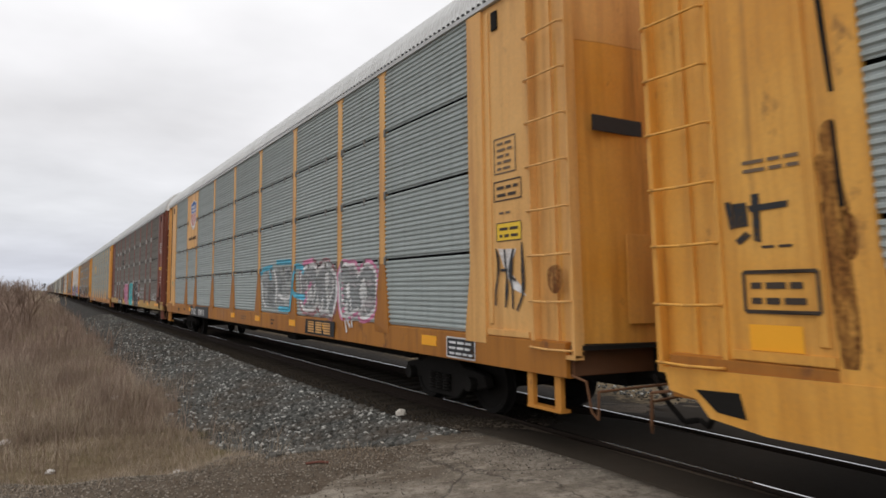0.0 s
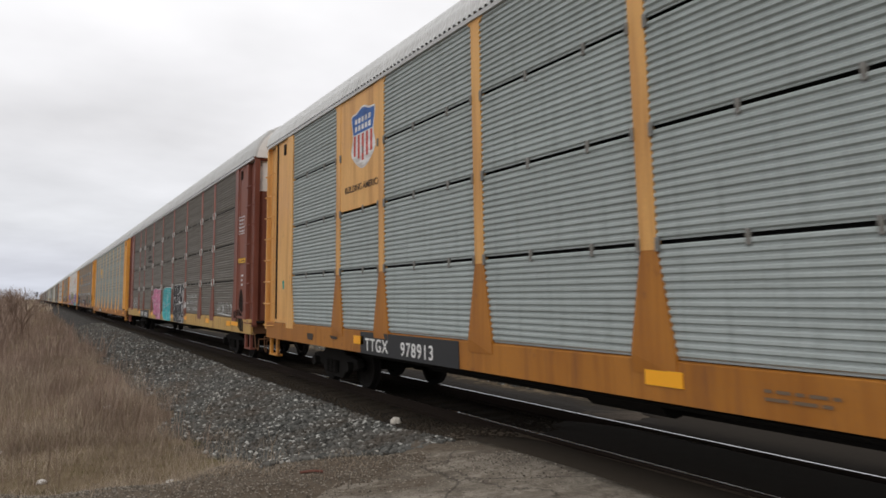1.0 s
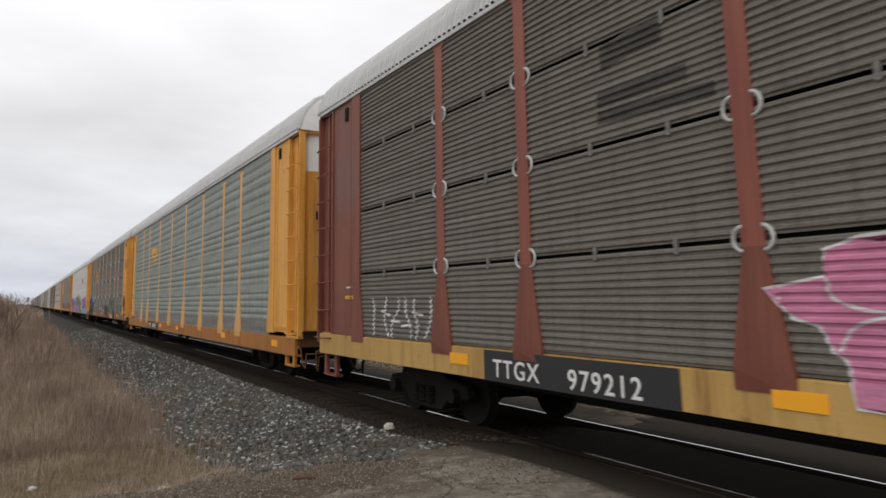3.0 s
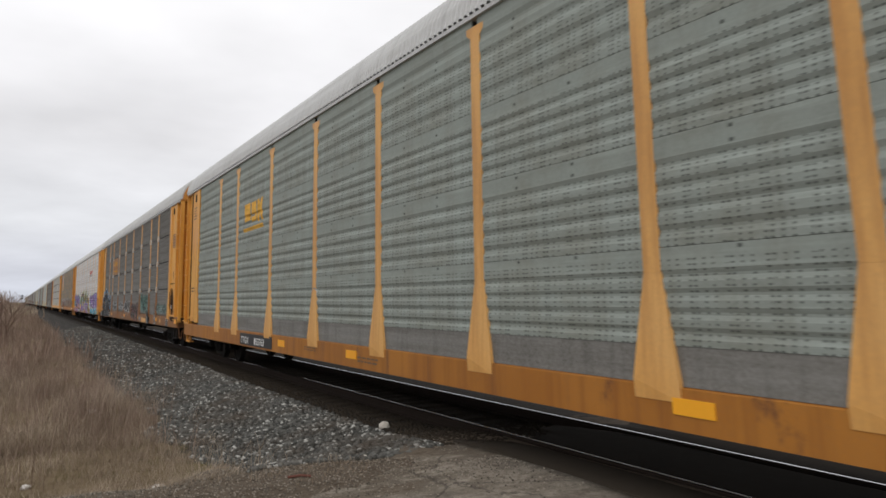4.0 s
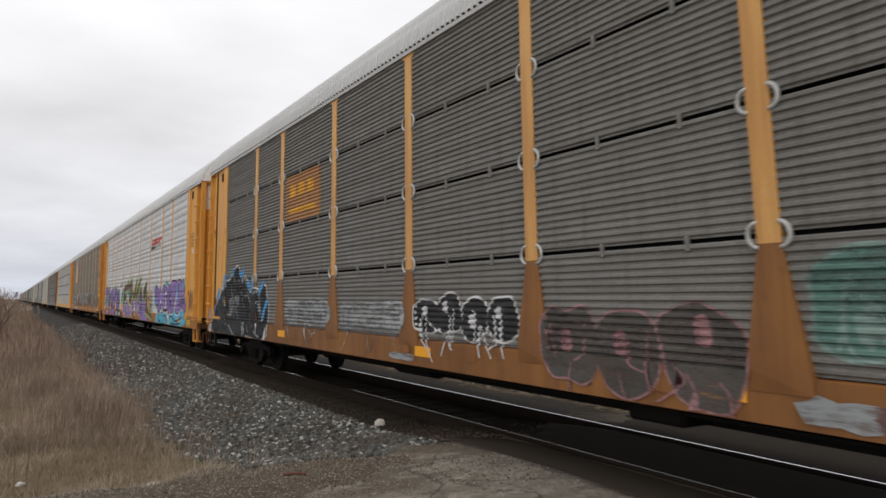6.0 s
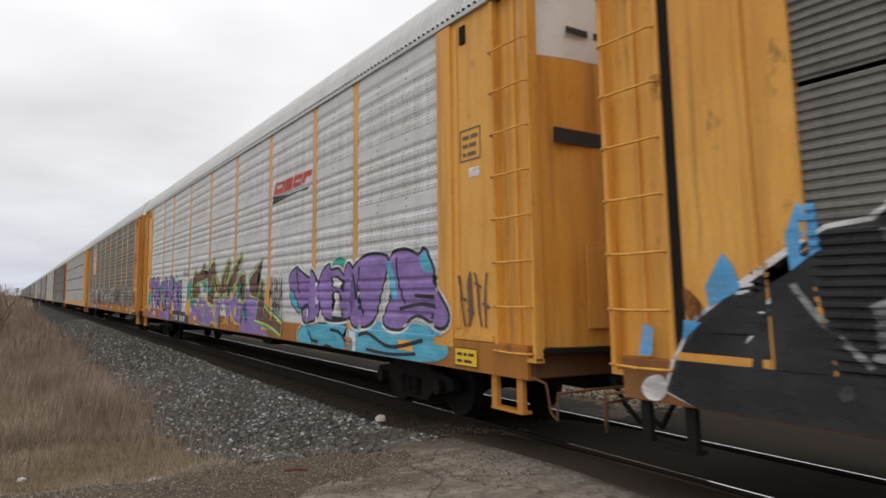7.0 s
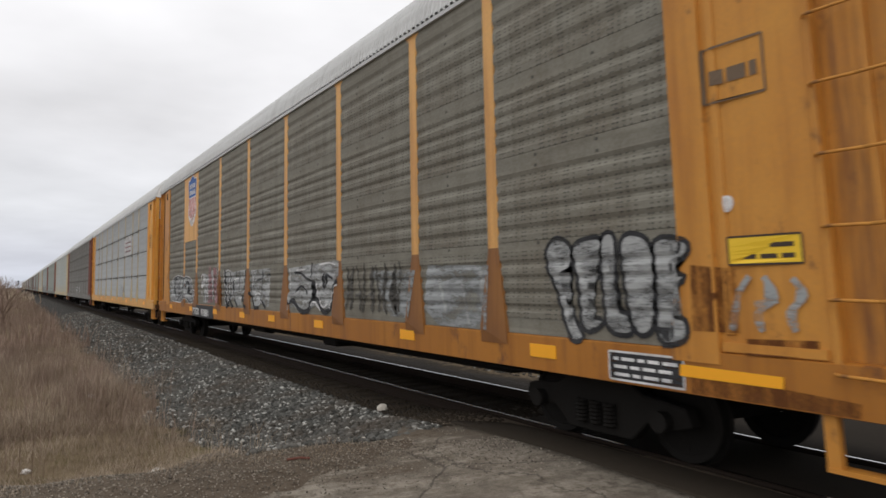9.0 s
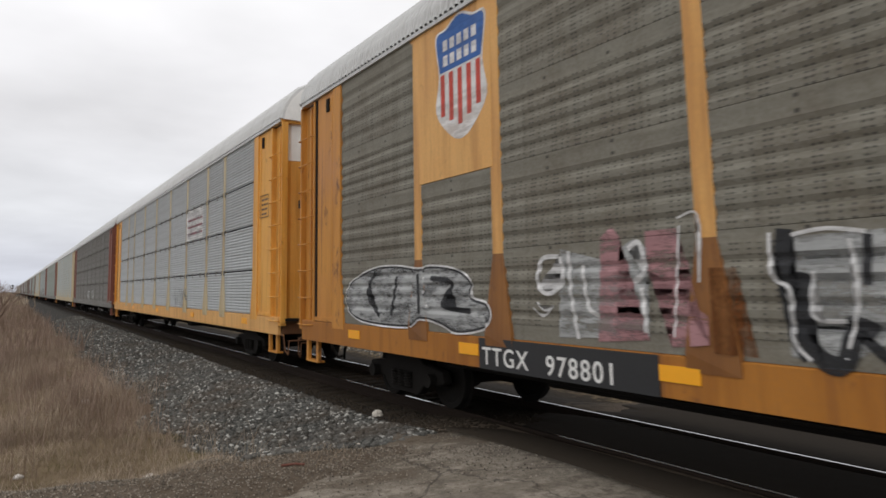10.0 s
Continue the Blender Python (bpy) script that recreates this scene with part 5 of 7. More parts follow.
coat(2, [stroke([(2.1, 1.22), (3.9, 1.27)], 0.02)], CHALK, 7)

coat(3, [stroke(curve([(15.0, 1.95), (14.85, 1.98), (14.72, 1.85), (14.62, 1.55), (14.58, 1.35)]), 0.022)], SILVER, 2)

# dirty grey carrier: dull green piece, orange board, black piece with blue edge
coat(4, [[(18.35, 3.33), (20.3, 3.33), (20.3, 4.3), (18.35, 4.3)]], ORANGE_SIGN, 1, "painted_board", "weathered orange board")
coat(4, [[(18.7 + 0.5 * i, 3.85), (19.05 + 0.5 * i, 3.85), (19.05 + 0.5 * i, 4.1), (18.7 + 0.5 * i, 4.1)] for i in range(3)] + [[(18.6, 3.5), (20.1, 3.5), (20.1, 3.6), (18.6, 3.6)]], LOGO_GOLD, 2, "painted_board")
throw_up(4, 6.85, 9.00, 1.20, 2.12, 3, DULLGREEN, FADED_GREEN, None, 31, accents=(FADED_GREEN,), rim=0.04)
throw_up(4, 9.6, 12.0, 0.82, 1.75, 3, INK_FADED, FADED_PINK, None, 32, rim=0.025)
throw_up(4, 12.4, 14.7, 1.2, 1.8, 4, INK, CHALK, None, 33, rim=0.03)
throw_up(4, 15.0, 17.4, 1.2, 1.75, 3, SILVER, FADED, None, 34, rim=0.03)
throw_up(4, 17.8, 20.2, 1.2, 1.8, 3, FADED, SILVER, None, 40, rim=0.03)
throw_up(4, 2.3, 4.5, 1.2, 1.7, 3, FADED_GREEN, FADED, None, 35, rim=0.02)
coat(4, [smooth_loop([(4.95, 0.85), (4.45, 0.82), (4.7, 1.3), (4.85, 1.8), (4.98, 1.5)]), smooth_loop([(6.9, 0.82), (6.35, 0.85), (6.55, 1.5), (6.7, 2.0), (6.85, 1.5)])], FADED, 5)
coat(4, [smooth_loop([(6.2, 0.82), (6.55, 0.85), (6.75, 1.3), (6.55, 1.35)]), smooth_loop([(6.9, 0.81), (7.05, 0.83), (7.0, 1.1), (6.85, 1.05)])], INK, 6)
wear = random.Random(91)
for _ in range(14):
    q, zz = wear.uniform(0.8, 25), wear.uniform(0.8, 0.95)
    coat(4, [blob(wear, q, q + wear.uniform(0.2, 0.9), zz, zz + wear.uniform(0.1, 0.25), 0, 0.08, 16)], wear.choice((FADED, FOOT, FOOT, STEEL)), 1, "paint_patch")
coat(4, [[(8.65 - 0.4 * q, 0.86), (8.35 - 0.4 * q, 0.86), (8.38 - 0.4 * q, 1.02), (8.68 - 0.4 * q, 1.02)] for q in range(3)], MAROON, 1, "stencil_mark")

# pale carrier: purple and sky-blue piece, thorny green piece, purple and teal piece, red emblem
piece(5, [
    [(4.84, 2.00), (4.60, 2.25), (4.20, 2.36), (3.70, 2.34), (3.48, 2.22), (3.72, 1.78), (3.95, 1.36), (4.40, 1.22), (4.76, 1.32)],
    [(3.40, 2.30), (2.95, 2.38), (2.55, 2.28), (2.38, 2.36), (2.12, 2.05), (2.20, 1.95), (1.95, 1.72), (1.72, 1.46), (1.92, 1.30), (2.60, 1.46), (3.10, 1.24), (3.62, 1.30), (3.44, 1.60), (3.26, 1.88)],
], PURPLE, INK, CHALK, 0.05, [((4.5, 2.2), (4.55, 1.8), (4.35, 1.4)), ((3.2, 2.3), (3.15, 1.95), (2.95, 1.6)), ((2.1, 1.70), (2.65, 1.72)), ((2.0, 1.56), (2.5, 1.60), (3.1, 1.52))], 0.055, 3)
coat(5, [smooth_loop([(3.50, 2.18), (3.36, 2.20), (3.18, 1.70), (3.34, 1.70)]), smooth_loop([(2.50, 2.22), (2.36, 2.34), (2.14, 2.06), (2.36, 2.06)])], CYAN, 7)
coat(5, [smooth_loop([(4.9, 0.82), (3.4, 0.80), (2.2, 0.82), (1.75, 1.0), (2.3, 1.30), (4.5, 1.26)])], CYAN, 1)
coat(5, [stroke(curve([(4.8, 0.95), (4.2, 1.12), (3.4, 0.95), (2.4, 1.1)]), 0.06), stroke(curve([(4.2, 0.86), (3.4, 0.84), (2.6, 0.90)]), 0.05)], INK, 3)
scribble(5, 8.35, 9.2, 1.25, 2.1, 7, INK, 0.03, 44)
scribble(5, 17.6, 18.5, 2.35, 2.6, 5, INK, 0.03, 48, 8)

# olive carrier: silver pieces between the posts
coat(6, [[(14.61, 2.1), (13.13, 2.12), (13.23, 1.25), (13.5, 1.25), (13.69, 1.34), (13.87, 1.41), (13.99, 1.25), (14.32, 1.24), (14.46, 1.4), (14.7, 1.56)]], SILVER, 1)
coat(6, [stroke(curve([(14.56, 2.05), (14.62, 1.68), (14.55, 1.56)]), 0.04)], INK, 3)
coat(6, [stroke(curve([(14.31, 2.13), (14.41, 1.68)]), 0.04)], INK, 3)
coat(6, [stroke(curve([(14.11, 1.85), (13.79, 1.89), (13.69, 2.05)]), 0.04)], INK, 3)
coat(6, [stroke(curve([(13.65, 2.08), (13.69, 1.84), (13.78, 1.6)]), 0.04)], INK, 3)
coat(6, [stroke(curve([(13.38, 1.95), (13.23, 1.98), (13.15, 1.94)]), 0.04)], INK, 3)
coat(6, [stroke(curve([(14.31, 2.11), (14.42, 1.77)]), 0.03)], CHALK, 4)
coat(6, [stroke(curve([(13.99, 1.26), (13.85, 1.35), (13.69, 1.31)]), 0.03)], CHALK, 4)
coat(6, [stroke(curve([(14.25, 1.5), (14.01, 1.55), (13.83, 1.51)]), 0.03)], CHALK, 4)
coat(6, [[(6.25, 1.99), (4.78, 1.95), (4.82, 1.17), (5.98, 1.18), (6.35, 1.4)]], FADED, 1)
coat(6, [[(8.03, 1.95), (6.56, 1.93), (6.75, 1.23), (7.37, 1.25)]], FADED, 1)
coat(6, [stroke(curve([(5.95, 1.83), (5.76, 1.3)]), 0.06)], SILVER, 3)
coat(6, [stroke(curve([(5.4, 1.82), (5.24, 1.22)]), 0.06)], SILVER, 3)
coat(6, [stroke(curve([(4.96, 1.88), (4.93, 1.26)]), 0.06)], SILVER, 3)
coat(6, [stroke(curve([(7.73, 1.85), (7.55, 1.33)]), 0.06)], SILVER, 3)
coat(6, [stroke(curve([(7.17, 1.89), (7.09, 1.3)]), 0.06)], SILVER, 3)
scribble(6, 6.9, 9.1, 1.3, 2.05, 9, INK_FADED, 0.05, 53)
for k, s, n in ((2, 22.6, 60), (8, 9.5, 61), (8, 12.5, 62), (7, 9.0, 63)):
    scribble(k, s, s + 2, 1.2, 1.8, 6, CHALK if k != 7 else FADED, 0.04, n)
coat(7, [[(7.1, 3.33), (9.3, 3.33), (9.3, 4.3), (7.1, 4.3)]], CHALK, 1, "painted_board", "white painted board")
coat(7, [[(7.2, 3.5 + 0.22 * i), (9.2, 3.5 + 0.22 * i), (9.2, 3.58 + 0.22 * i), (7.2, 3.58 + 0.22 * i)] for i in range(3)], FADED_PINK, 2, "painted_board")

# pale carrier: purple letters over a sky-blue wave
coat(5, [smooth_loop([(5.71, 2.29), (5.49, 2.38), (5.24, 2.38), (5.05, 2.29), (5.17, 2.22), (5.36, 2.21), (5.63, 2.24)], 4)], TEAL, 1)
piece(5, [[(7.33, 0.91), (7.16, 1.07), (6.79, 1.15), (5.61, 1.21), (4.96, 1.18), (5.14, 1.03), (4.97, 0.93), (5.03, 0.75), (5.41, 0.76), (5.74, 0.83), (6.19, 0.67), (6.3, 0.78), (6.48, 0.89), (6.69, 0.68), (6.89, 0.81), (7.11, 0.72)]], CYAN, INK, CHALK, 0.035, layer=1, soft=True)
piece(5, [[(7.9, 2.08), (7.71, 2.21), (7.46, 2.27), (7.36, 2.22), (6.73, 2.03), (6.67, 2.19), (6.38, 1.97), (6.29, 1.64), (6.3, 1.39), (6.45, 1.26), (7.07, 1.22), (7.09, 1.44), (7.25, 1.49), (7.82, 1.87)]], PURPLE, INK, CHALK, 0.05, layer=3, soft=True)
piece(5, [[(6.3, 1.89), (6.09, 2.15), (5.79, 2.27), (5.71, 2.16), (5.36, 2.17), (5.12, 2.05), (5.03, 2.22), (4.9, 2.25), (4.67, 2.04), (4.62, 1.81), (4.72, 1.42), (5.13, 1.32), (5.65, 1.29), (5.99, 1.33), (6.2, 1.54)]], PURPLE, INK, CHALK, 0.05, layer=3, soft=True)
piece(5, [[(7.85, 1.82), (7.65, 1.75), (7.33, 1.45), (7.36, 1.39), (7.81, 1.6)]], CYAN, INK, CHALK, 0.04, layer=4, soft=True)
coat(5, [[(5.7, 2.05), (5.37, 2.07), (5.07, 1.96), (5.15, 1.77), (5.34, 1.86), (5.67, 1.87)]], INK, 7)
coat(5, [[(5.65, 1.78), (5.4, 1.81), (5.2, 1.69), (5.33, 1.53), (5.16, 1.41), (5.15, 1.31), (5.65, 1.29), (5.66, 1.46), (5.52, 1.56)]], INK, 7)
coat(5, [[(5.6, 2.04), (5.38, 2.02), (5.22, 1.94), (5.28, 1.85), (5.59, 1.89)]], CHALK, 8)
coat(5, [[(5.53, 1.77), (5.33, 1.75), (5.4, 1.56), (5.2, 1.35), (5.62, 1.35), (5.63, 1.42), (5.5, 1.54)]], CHALK, 8)
coat(5, [[(6.84, 1.44), (6.72, 1.47), (6.71, 1.32), (6.78, 1.31)]], CHALK, 8)
coat(5, [stroke(curve([(7.21, 1.4), (6.98, 1.51), (6.74, 1.53), (6.69, 1.32)]), 0.06)], INK, 7)
coat(5, [stroke(curve([(7.46, 2.25), (7.42, 1.98), (7.33, 1.74)]), 0.06)], INK, 7)
coat(5, [stroke(curve([(6.66, 1.04), (6.54, 0.89), (6.24, 0.86)]), 0.06)], INK, 7)
coat(5, [stroke(curve([(5.67, 1.11), (5.25, 1.08), (4.99, 0.93)]), 0.06)], INK, 7)
coat(5, [stroke(curve([(6.14, 0.68), (5.85, 0.81), (5.51, 0.77), (5.18, 0.73)]), 0.06)], INK, 7)
coat(5, [stroke(curve([(4.76, 2.09), (4.66, 1.92), (4.57, 1.65)]), 0.06)], INK, 7)
coat(5, [stroke(curve([(5.05, 0.99), (4.7, 0.98)]), 0.05)], ORANGE_SIGN, 7)
coat(5, [stroke(curve([(5.03, 0.91), (4.73, 0.9)]), 0.05)], ORANGE_SIGN, 7)
coat(5, [stroke(curve([(5.02, 0.83), (4.78, 0.81)]), 0.05)], ORANGE_SIGN, 7)
coat(5, [[(4.83, 1.15), (4.55, 1.1), (4.57, 0.78), (4.69, 0.78), (4.69, 0.97), (4.82, 1.03)]], CHALK, 6)
# maroon and purple thorny letters with yellow edges
coat(5, [[(17.22, 1.05), (16.91, 1.37), (16.16, 1.43), (15.04, 1.46), (14.18, 1.29), (13.46, 1.59), (12.92, 1.68), (12.48, 1.43), (12.54, 0.9), (12.9, 1.13), (13.03, 1.48), (13.57, 1.5), (13.54, 0.8), (13.92, 1.05), (14.27, 0.96), (14.87, 0.78), (15.91, 0.84), (16.49, 0.98), (17.05, 0.77)]], PURPLE, 0)
coat(5, [[(12.93, 1.68), (12.62, 1.62), (12.01, 1.65), (11.92, 1.98), (11.81, 1.6), (11.59, 1.52), (11.22, 1.53), (10.89, 1.32), (10.92, 1.07), (11.3, 1.2), (11.4, 0.97), (11.88, 0.99), (12.3, 1.32)]], PURPLE, 0)
coat(5, [[(11.4, 1.89), (10.62, 1.88), (10.18, 1.6), (10.21, 1.15), (9.52, 0.96), (9.1, 0.76), (10.12, 0.82), (10.92, 0.7), (11.44, 0.71)]], PURPLE, 0)
piece(5, [[(17.15, 1.81), (17.01, 2.23), (16.72, 2.47), (16.57, 2.62), (16.67, 2.4), (16.15, 2.37), (15.51, 2.67), (15.41, 2.67), (15.58, 2.46), (15.14, 2.44), (15.24, 2.2), (15.83, 2.16), (16.37, 2.11), (16.78, 2.01)]], MAROON, LIME, TEAL, 0.04, layer=2, soft=False)
piece(5, [[(17.07, 1.67), (16.85, 1.98), (16.38, 2), (16.03, 1.94), (15.99, 1.8), (16.4, 1.62), (16.8, 1.65)]], MAROON, LIME, TEAL, 0.04, layer=2, soft=False)
coat(5, [[(17.22, 1.12), (17.08, 1.5), (16.67, 1.58), (16.06, 1.43), (15.44, 1.45), (14.9, 1.41), (15.08, 0.97), (15.9, 0.95), (16.49, 1.02), (17.05, 0.82)]], PURPLE, 1)
coat(5, [[(17.46, 1.39), (17.24, 1.96), (16.98, 2.23), (16.89, 1.67), (17.15, 1.26)]], TEAL, 1)
coat(5, [[(17.9, 2.05), (17.22, 2.31), (17.25, 1.67), (17.78, 1.52)]], TEAL, 1)
coat(5, [stroke(curve([(13.43, 0.95), (13.37, 1.13), (13.32, 0.96), (13.23, 1.12), (13.21, 0.96)]), 0.03)], INK, 12)
coat(5, [stroke(curve([(13.15, 1.11), (13.1, 0.95), (13.03, 1.1), (12.96, 0.93)]), 0.03)], INK, 12)
coat(5, [stroke(curve([(13.43, 1.38), (13.29, 1.43), (13.35, 1.3), (13.17, 1.35)]), 0.03)], INK, 12)
piece(5, [[(15.54, 2.47), (15.05, 2.43), (14.66, 2.61), (14.31, 2.72), (14.2, 2.48), (14.1, 2.29), (13.81, 2.01), (13.71, 2.05), (13.48, 1.64), (13.8, 1.77), (14.19, 1.93), (14.31, 1.55), (14.23, 1.41), (14.48, 1.48), (14.89, 1.54), (14.91, 1.73), (14.64, 1.94), (14.85, 2.06), (14.98, 2.23), (15.46, 2.26)]], MAROON, LIME, TEAL, 0.055, layer=2, soft=False)
piece(5, [[(13.63, 1.91), (13.47, 2.04), (13.35, 2.27), (13.1, 2.4), (12.82, 2.63), (12.62, 2.62), (12.59, 2.54), (12.74, 2.27), (12.93, 2.01), (13, 1.89), (12.99, 1.78), (13.26, 1.75), (13.31, 1.68), (13.55, 1.66), (13.72, 1.82)]], MAROON, LIME, TEAL, 0.055, layer=2, soft=False)
piece(5, [[(12.98, 1.9), (12.7, 2.09), (12.38, 2.27), (12.23, 2.38), (12.14, 2.48), (11.86, 2.59), (11.47, 2.73), (11.43, 2.7), (11.73, 2.44), (11.95, 2.23), (12.02, 2.05), (12.3, 1.88), (12.47, 1.93), (12.51, 2.13), (12.72, 1.84), (12.61, 1.69), (12.8, 1.69)]], MAROON, LIME, TEAL, 0.055, layer=2, soft=False)
piece(5, [[(11.92, 2), (11.61, 2.2), (11.43, 2.25), (11.22, 2.23), (11.23, 2.01), (11.16, 1.69), (11.34, 1.53), (11.54, 1.61), (11.39, 1.85), (11.45, 2.02), (11.75, 1.73), (11.84, 1.82)]], MAROON, LIME, TEAL, 0.055, layer=2, soft=False)
piece(5, [[(10.03, 1.48), (9.84, 2.05), (9.74, 2.05), (9.58, 1.49), (9.14, 1.32), (8.67, 1.18), (8.32, 1.1), (8.37, 0.89), (8.84, 1.01), (9.51, 1.1), (10.21, 1.15)]], MAROON, LIME, TEAL, 0.055, layer=2, soft=False)
piece(5, [[(10.8, 2.09), (10.37, 2.28), (9.81, 2.55), (10.16, 2.07), (10.18, 1.67), (10.75, 1.74)]], MAROON, LIME, TEAL, 0.055, layer=2, soft=False)
piece(5, [[(14.09, 1.66), (13.78, 1.68), (13.75, 1.5), (13.6, 1.15), (13.54, 0.82), (13.92, 1.08), (14.07, 1.3), (14.14, 1.49)]], PURPLE, LIME, None, 0.04, layer=6, soft=False)
piece(5, [[(16.15, 1.64), (15.51, 1.61), (15.03, 1.54), (14.82, 1.44), (14.19, 1.27), (13.71, 0.85), (14.27, 0.99), (14.87, 0.8), (15.07, 1.02), (15.71, 1.25), (16.07, 1.37)]], PURPLE, LIME, None, 0.04, layer=6, soft=False)
piece(5, [[(13.37, 1.59), (12.96, 1.66), (12.71, 1.51), (12.49, 1.37), (12.54, 0.97), (12.69, 1.02), (12.89, 1.21), (13.06, 1.54)]], PURPLE, LIME, None, 0.04, layer=6, soft=False)
piece(5, [[(12.93, 1.67), (12.62, 1.6), (12.03, 1.62), (11.93, 1.91), (11.82, 1.58), (11.61, 1.39), (11.42, 0.99), (11.87, 1.02), (12.3, 1.32)]], PURPLE, LIME, None, 0.04, layer=6, soft=False)
coat(5, [[(15.69, 2.11), (15.12, 2.11), (15.24, 1.86), (15.48, 1.8)]], TEAL, 10)
coat(5, [[(14.78, 1.93), (14.5, 1.98), (14.65, 1.78), (14.85, 1.79)]], TEAL, 10)
coat(5, [[(15.41, 1.55), (15.13, 1.29), (14.84, 0.79), (15.15, 1.01)]], TEAL, 10)
coat(5, [[(17.25, 1.66), (16.91, 1.73), (16.7, 1.51), (17.03, 1.34), (17.29, 1.39)]], TEAL, 10)
coat(5, [[(11.83, 1.78), (11.59, 2.02), (11.46, 2.05), (11.55, 1.82), (11.75, 1.62)]], TEAL, 10)
coat(5, [[(11.44, 1.36), (11.2, 1.33), (10.91, 1.18), (10.92, 1.13), (11.33, 1.25)]], TEAL, 10)
coat(5, [[(12.45, 1.88), (12.31, 2.07), (12.39, 1.83), (12.14, 1.92), (12.31, 1.76)]], TEAL, 10)
coat(5, [stroke(curve([(14.41, 2.29), (14.49, 2.09), (14.61, 1.94)]), 0.045)], LIME, 11)
coat(5, [stroke(curve([(14.29, 2.26), (14.24, 2.08), (14.07, 1.92)]), 0.045)], LIME, 11)
coat(5, [stroke(curve([(16.79, 1.44), (16.47, 1.42), (16.17, 1.24)]), 0.045)], LIME, 11)
coat(5, [stroke(curve([(15.88, 1.31), (15.61, 1.44), (15.22, 1.12), (15.08, 0.97)]), 0.045)], LIME, 11)
coat(5, [stroke(curve([(14.1, 2.27), (13.83, 2.01), (13.46, 1.64)]), 0.045)], LIME, 11)
coat(5, [stroke(curve([(14.56, 1.27), (14.13, 1.2), (13.83, 0.9)]), 0.045)], LIME, 11)
coat(5, [stroke(curve([(17.04, 2.3), (17.18, 1.81), (16.79, 1.54)]), 0.04)], LIME, 11)
coat(5, [stroke(curve([(12.76, 2.56), (12.95, 2.21), (13.07, 1.89)]), 0.04)], LIME, 11)
coat(5, [stroke(curve([(16.71, 0.88), (15.91, 0.8), (15.25, 0.73)]), 0.04)], LIME, 11)
coat(5, [stroke(curve([(14.67, 0.8), (14.27, 0.94), (13.73, 0.82)]), 0.04)], LIME, 11)
# purple letters with black edges over teal clouds
coat(5, [smooth_loop([(23.18, 1.83), (22.71, 2.19), (22.53, 2.26), (22.59, 1.92), (22.85, 1.77), (22.83, 1.56), (22.55, 1.61), (22.17, 1.67), (22.24, 1.52), (22.56, 1.46)], 4)], TEAL, 0)
coat(5, [smooth_loop([(25.81, 1.38), (25.27, 1.8), (25.02, 1.86), (24.99, 1.3)], 4)], TEAL, 0)
coat(5, [smooth_loop([(21.13, 2.3), (20.87, 2.3), (20.86, 2.03), (20.96, 1.83), (20.7, 1.75), (20.68, 1.6), (20.8, 1.22), (20.96, 1.51), (21.09, 1.84)], 4)], TEAL, 0)
coat(5, [smooth_loop([(21.37, 2.26), (21.29, 2.31), (21.22, 2.23), (21.29, 2.17)], 4)], TEAL, 0)
coat(5, [smooth_loop([(19.35, 1.51), (19.01, 1.56), (19.11, 1.22), (19.19, 1.21)], 4)], TEAL, 0)
coat(5, [smooth_loop([(19.95, 2.38), (19.75, 2.42), (19.44, 2.23), (18.89, 2.24), (18.94, 2.13), (19.33, 2.14), (19.71, 2.3)], 4)], TEAL, 0)
coat(5, [smooth_loop([(21.51, 2.25), (21.39, 2.33), (21.31, 2.21), (21.42, 2.16)], 4)], TEAL, 0)
coat(5, [[(22.62, 1.14), (21.88, 1.1), (20.61, 1.14), (20.6, 0.77), (21.56, 0.79), (21.69, 0.94), (21.91, 0.79), (22.48, 0.85)]], PURPLE, 1)
coat(5, [[(24.61, 1.06), (23.56, 1.07), (23.48, 0.82), (24.31, 0.83)]], PURPLE, 1)
coat(5, [[(25.28, 1.05), (24.85, 1.07), (24.52, 0.81), (24.85, 0.71)]], PURPLE, 1)
coat(5, [[(19.78, 1.11), (18.93, 1.14), (18.94, 1.05), (19.75, 1.03)]], PURPLE, 1)
coat(5, [[(22.13, 1.1), (20.61, 1.16), (20.58, 0.78), (21.22, 0.78), (21.49, 0.93), (21.97, 0.86)]], PURPLE, 1)
piece(5, [[(25.18, 2.32), (24.76, 2.4), (24.49, 2.28), (24.48, 2.48), (24.17, 2.39), (24.13, 2.22), (24.3, 2.01), (24.56, 2.02), (24.53, 1.53), (24.29, 1.22), (24.5, 1.11), (24.71, 1.19), (24.8, 1.66), (24.9, 2), (25.19, 2.08)]], PURPLE, INK, None, 0.045, layer=2, soft=True)
piece(5, [[(24.09, 2.16), (23.65, 2.35), (23.3, 2.42), (23.12, 2.25), (23.1, 1.94), (23.27, 1.78), (22.83, 1.5), (22.55, 1.21), (22.86, 1.21), (23.21, 1.5), (23.53, 1.52), (23.47, 1.2), (23.77, 1.24), (23.92, 1.66), (24.42, 1.71), (23.96, 1.84)]], PURPLE, INK, None, 0.045, layer=2, soft=True)
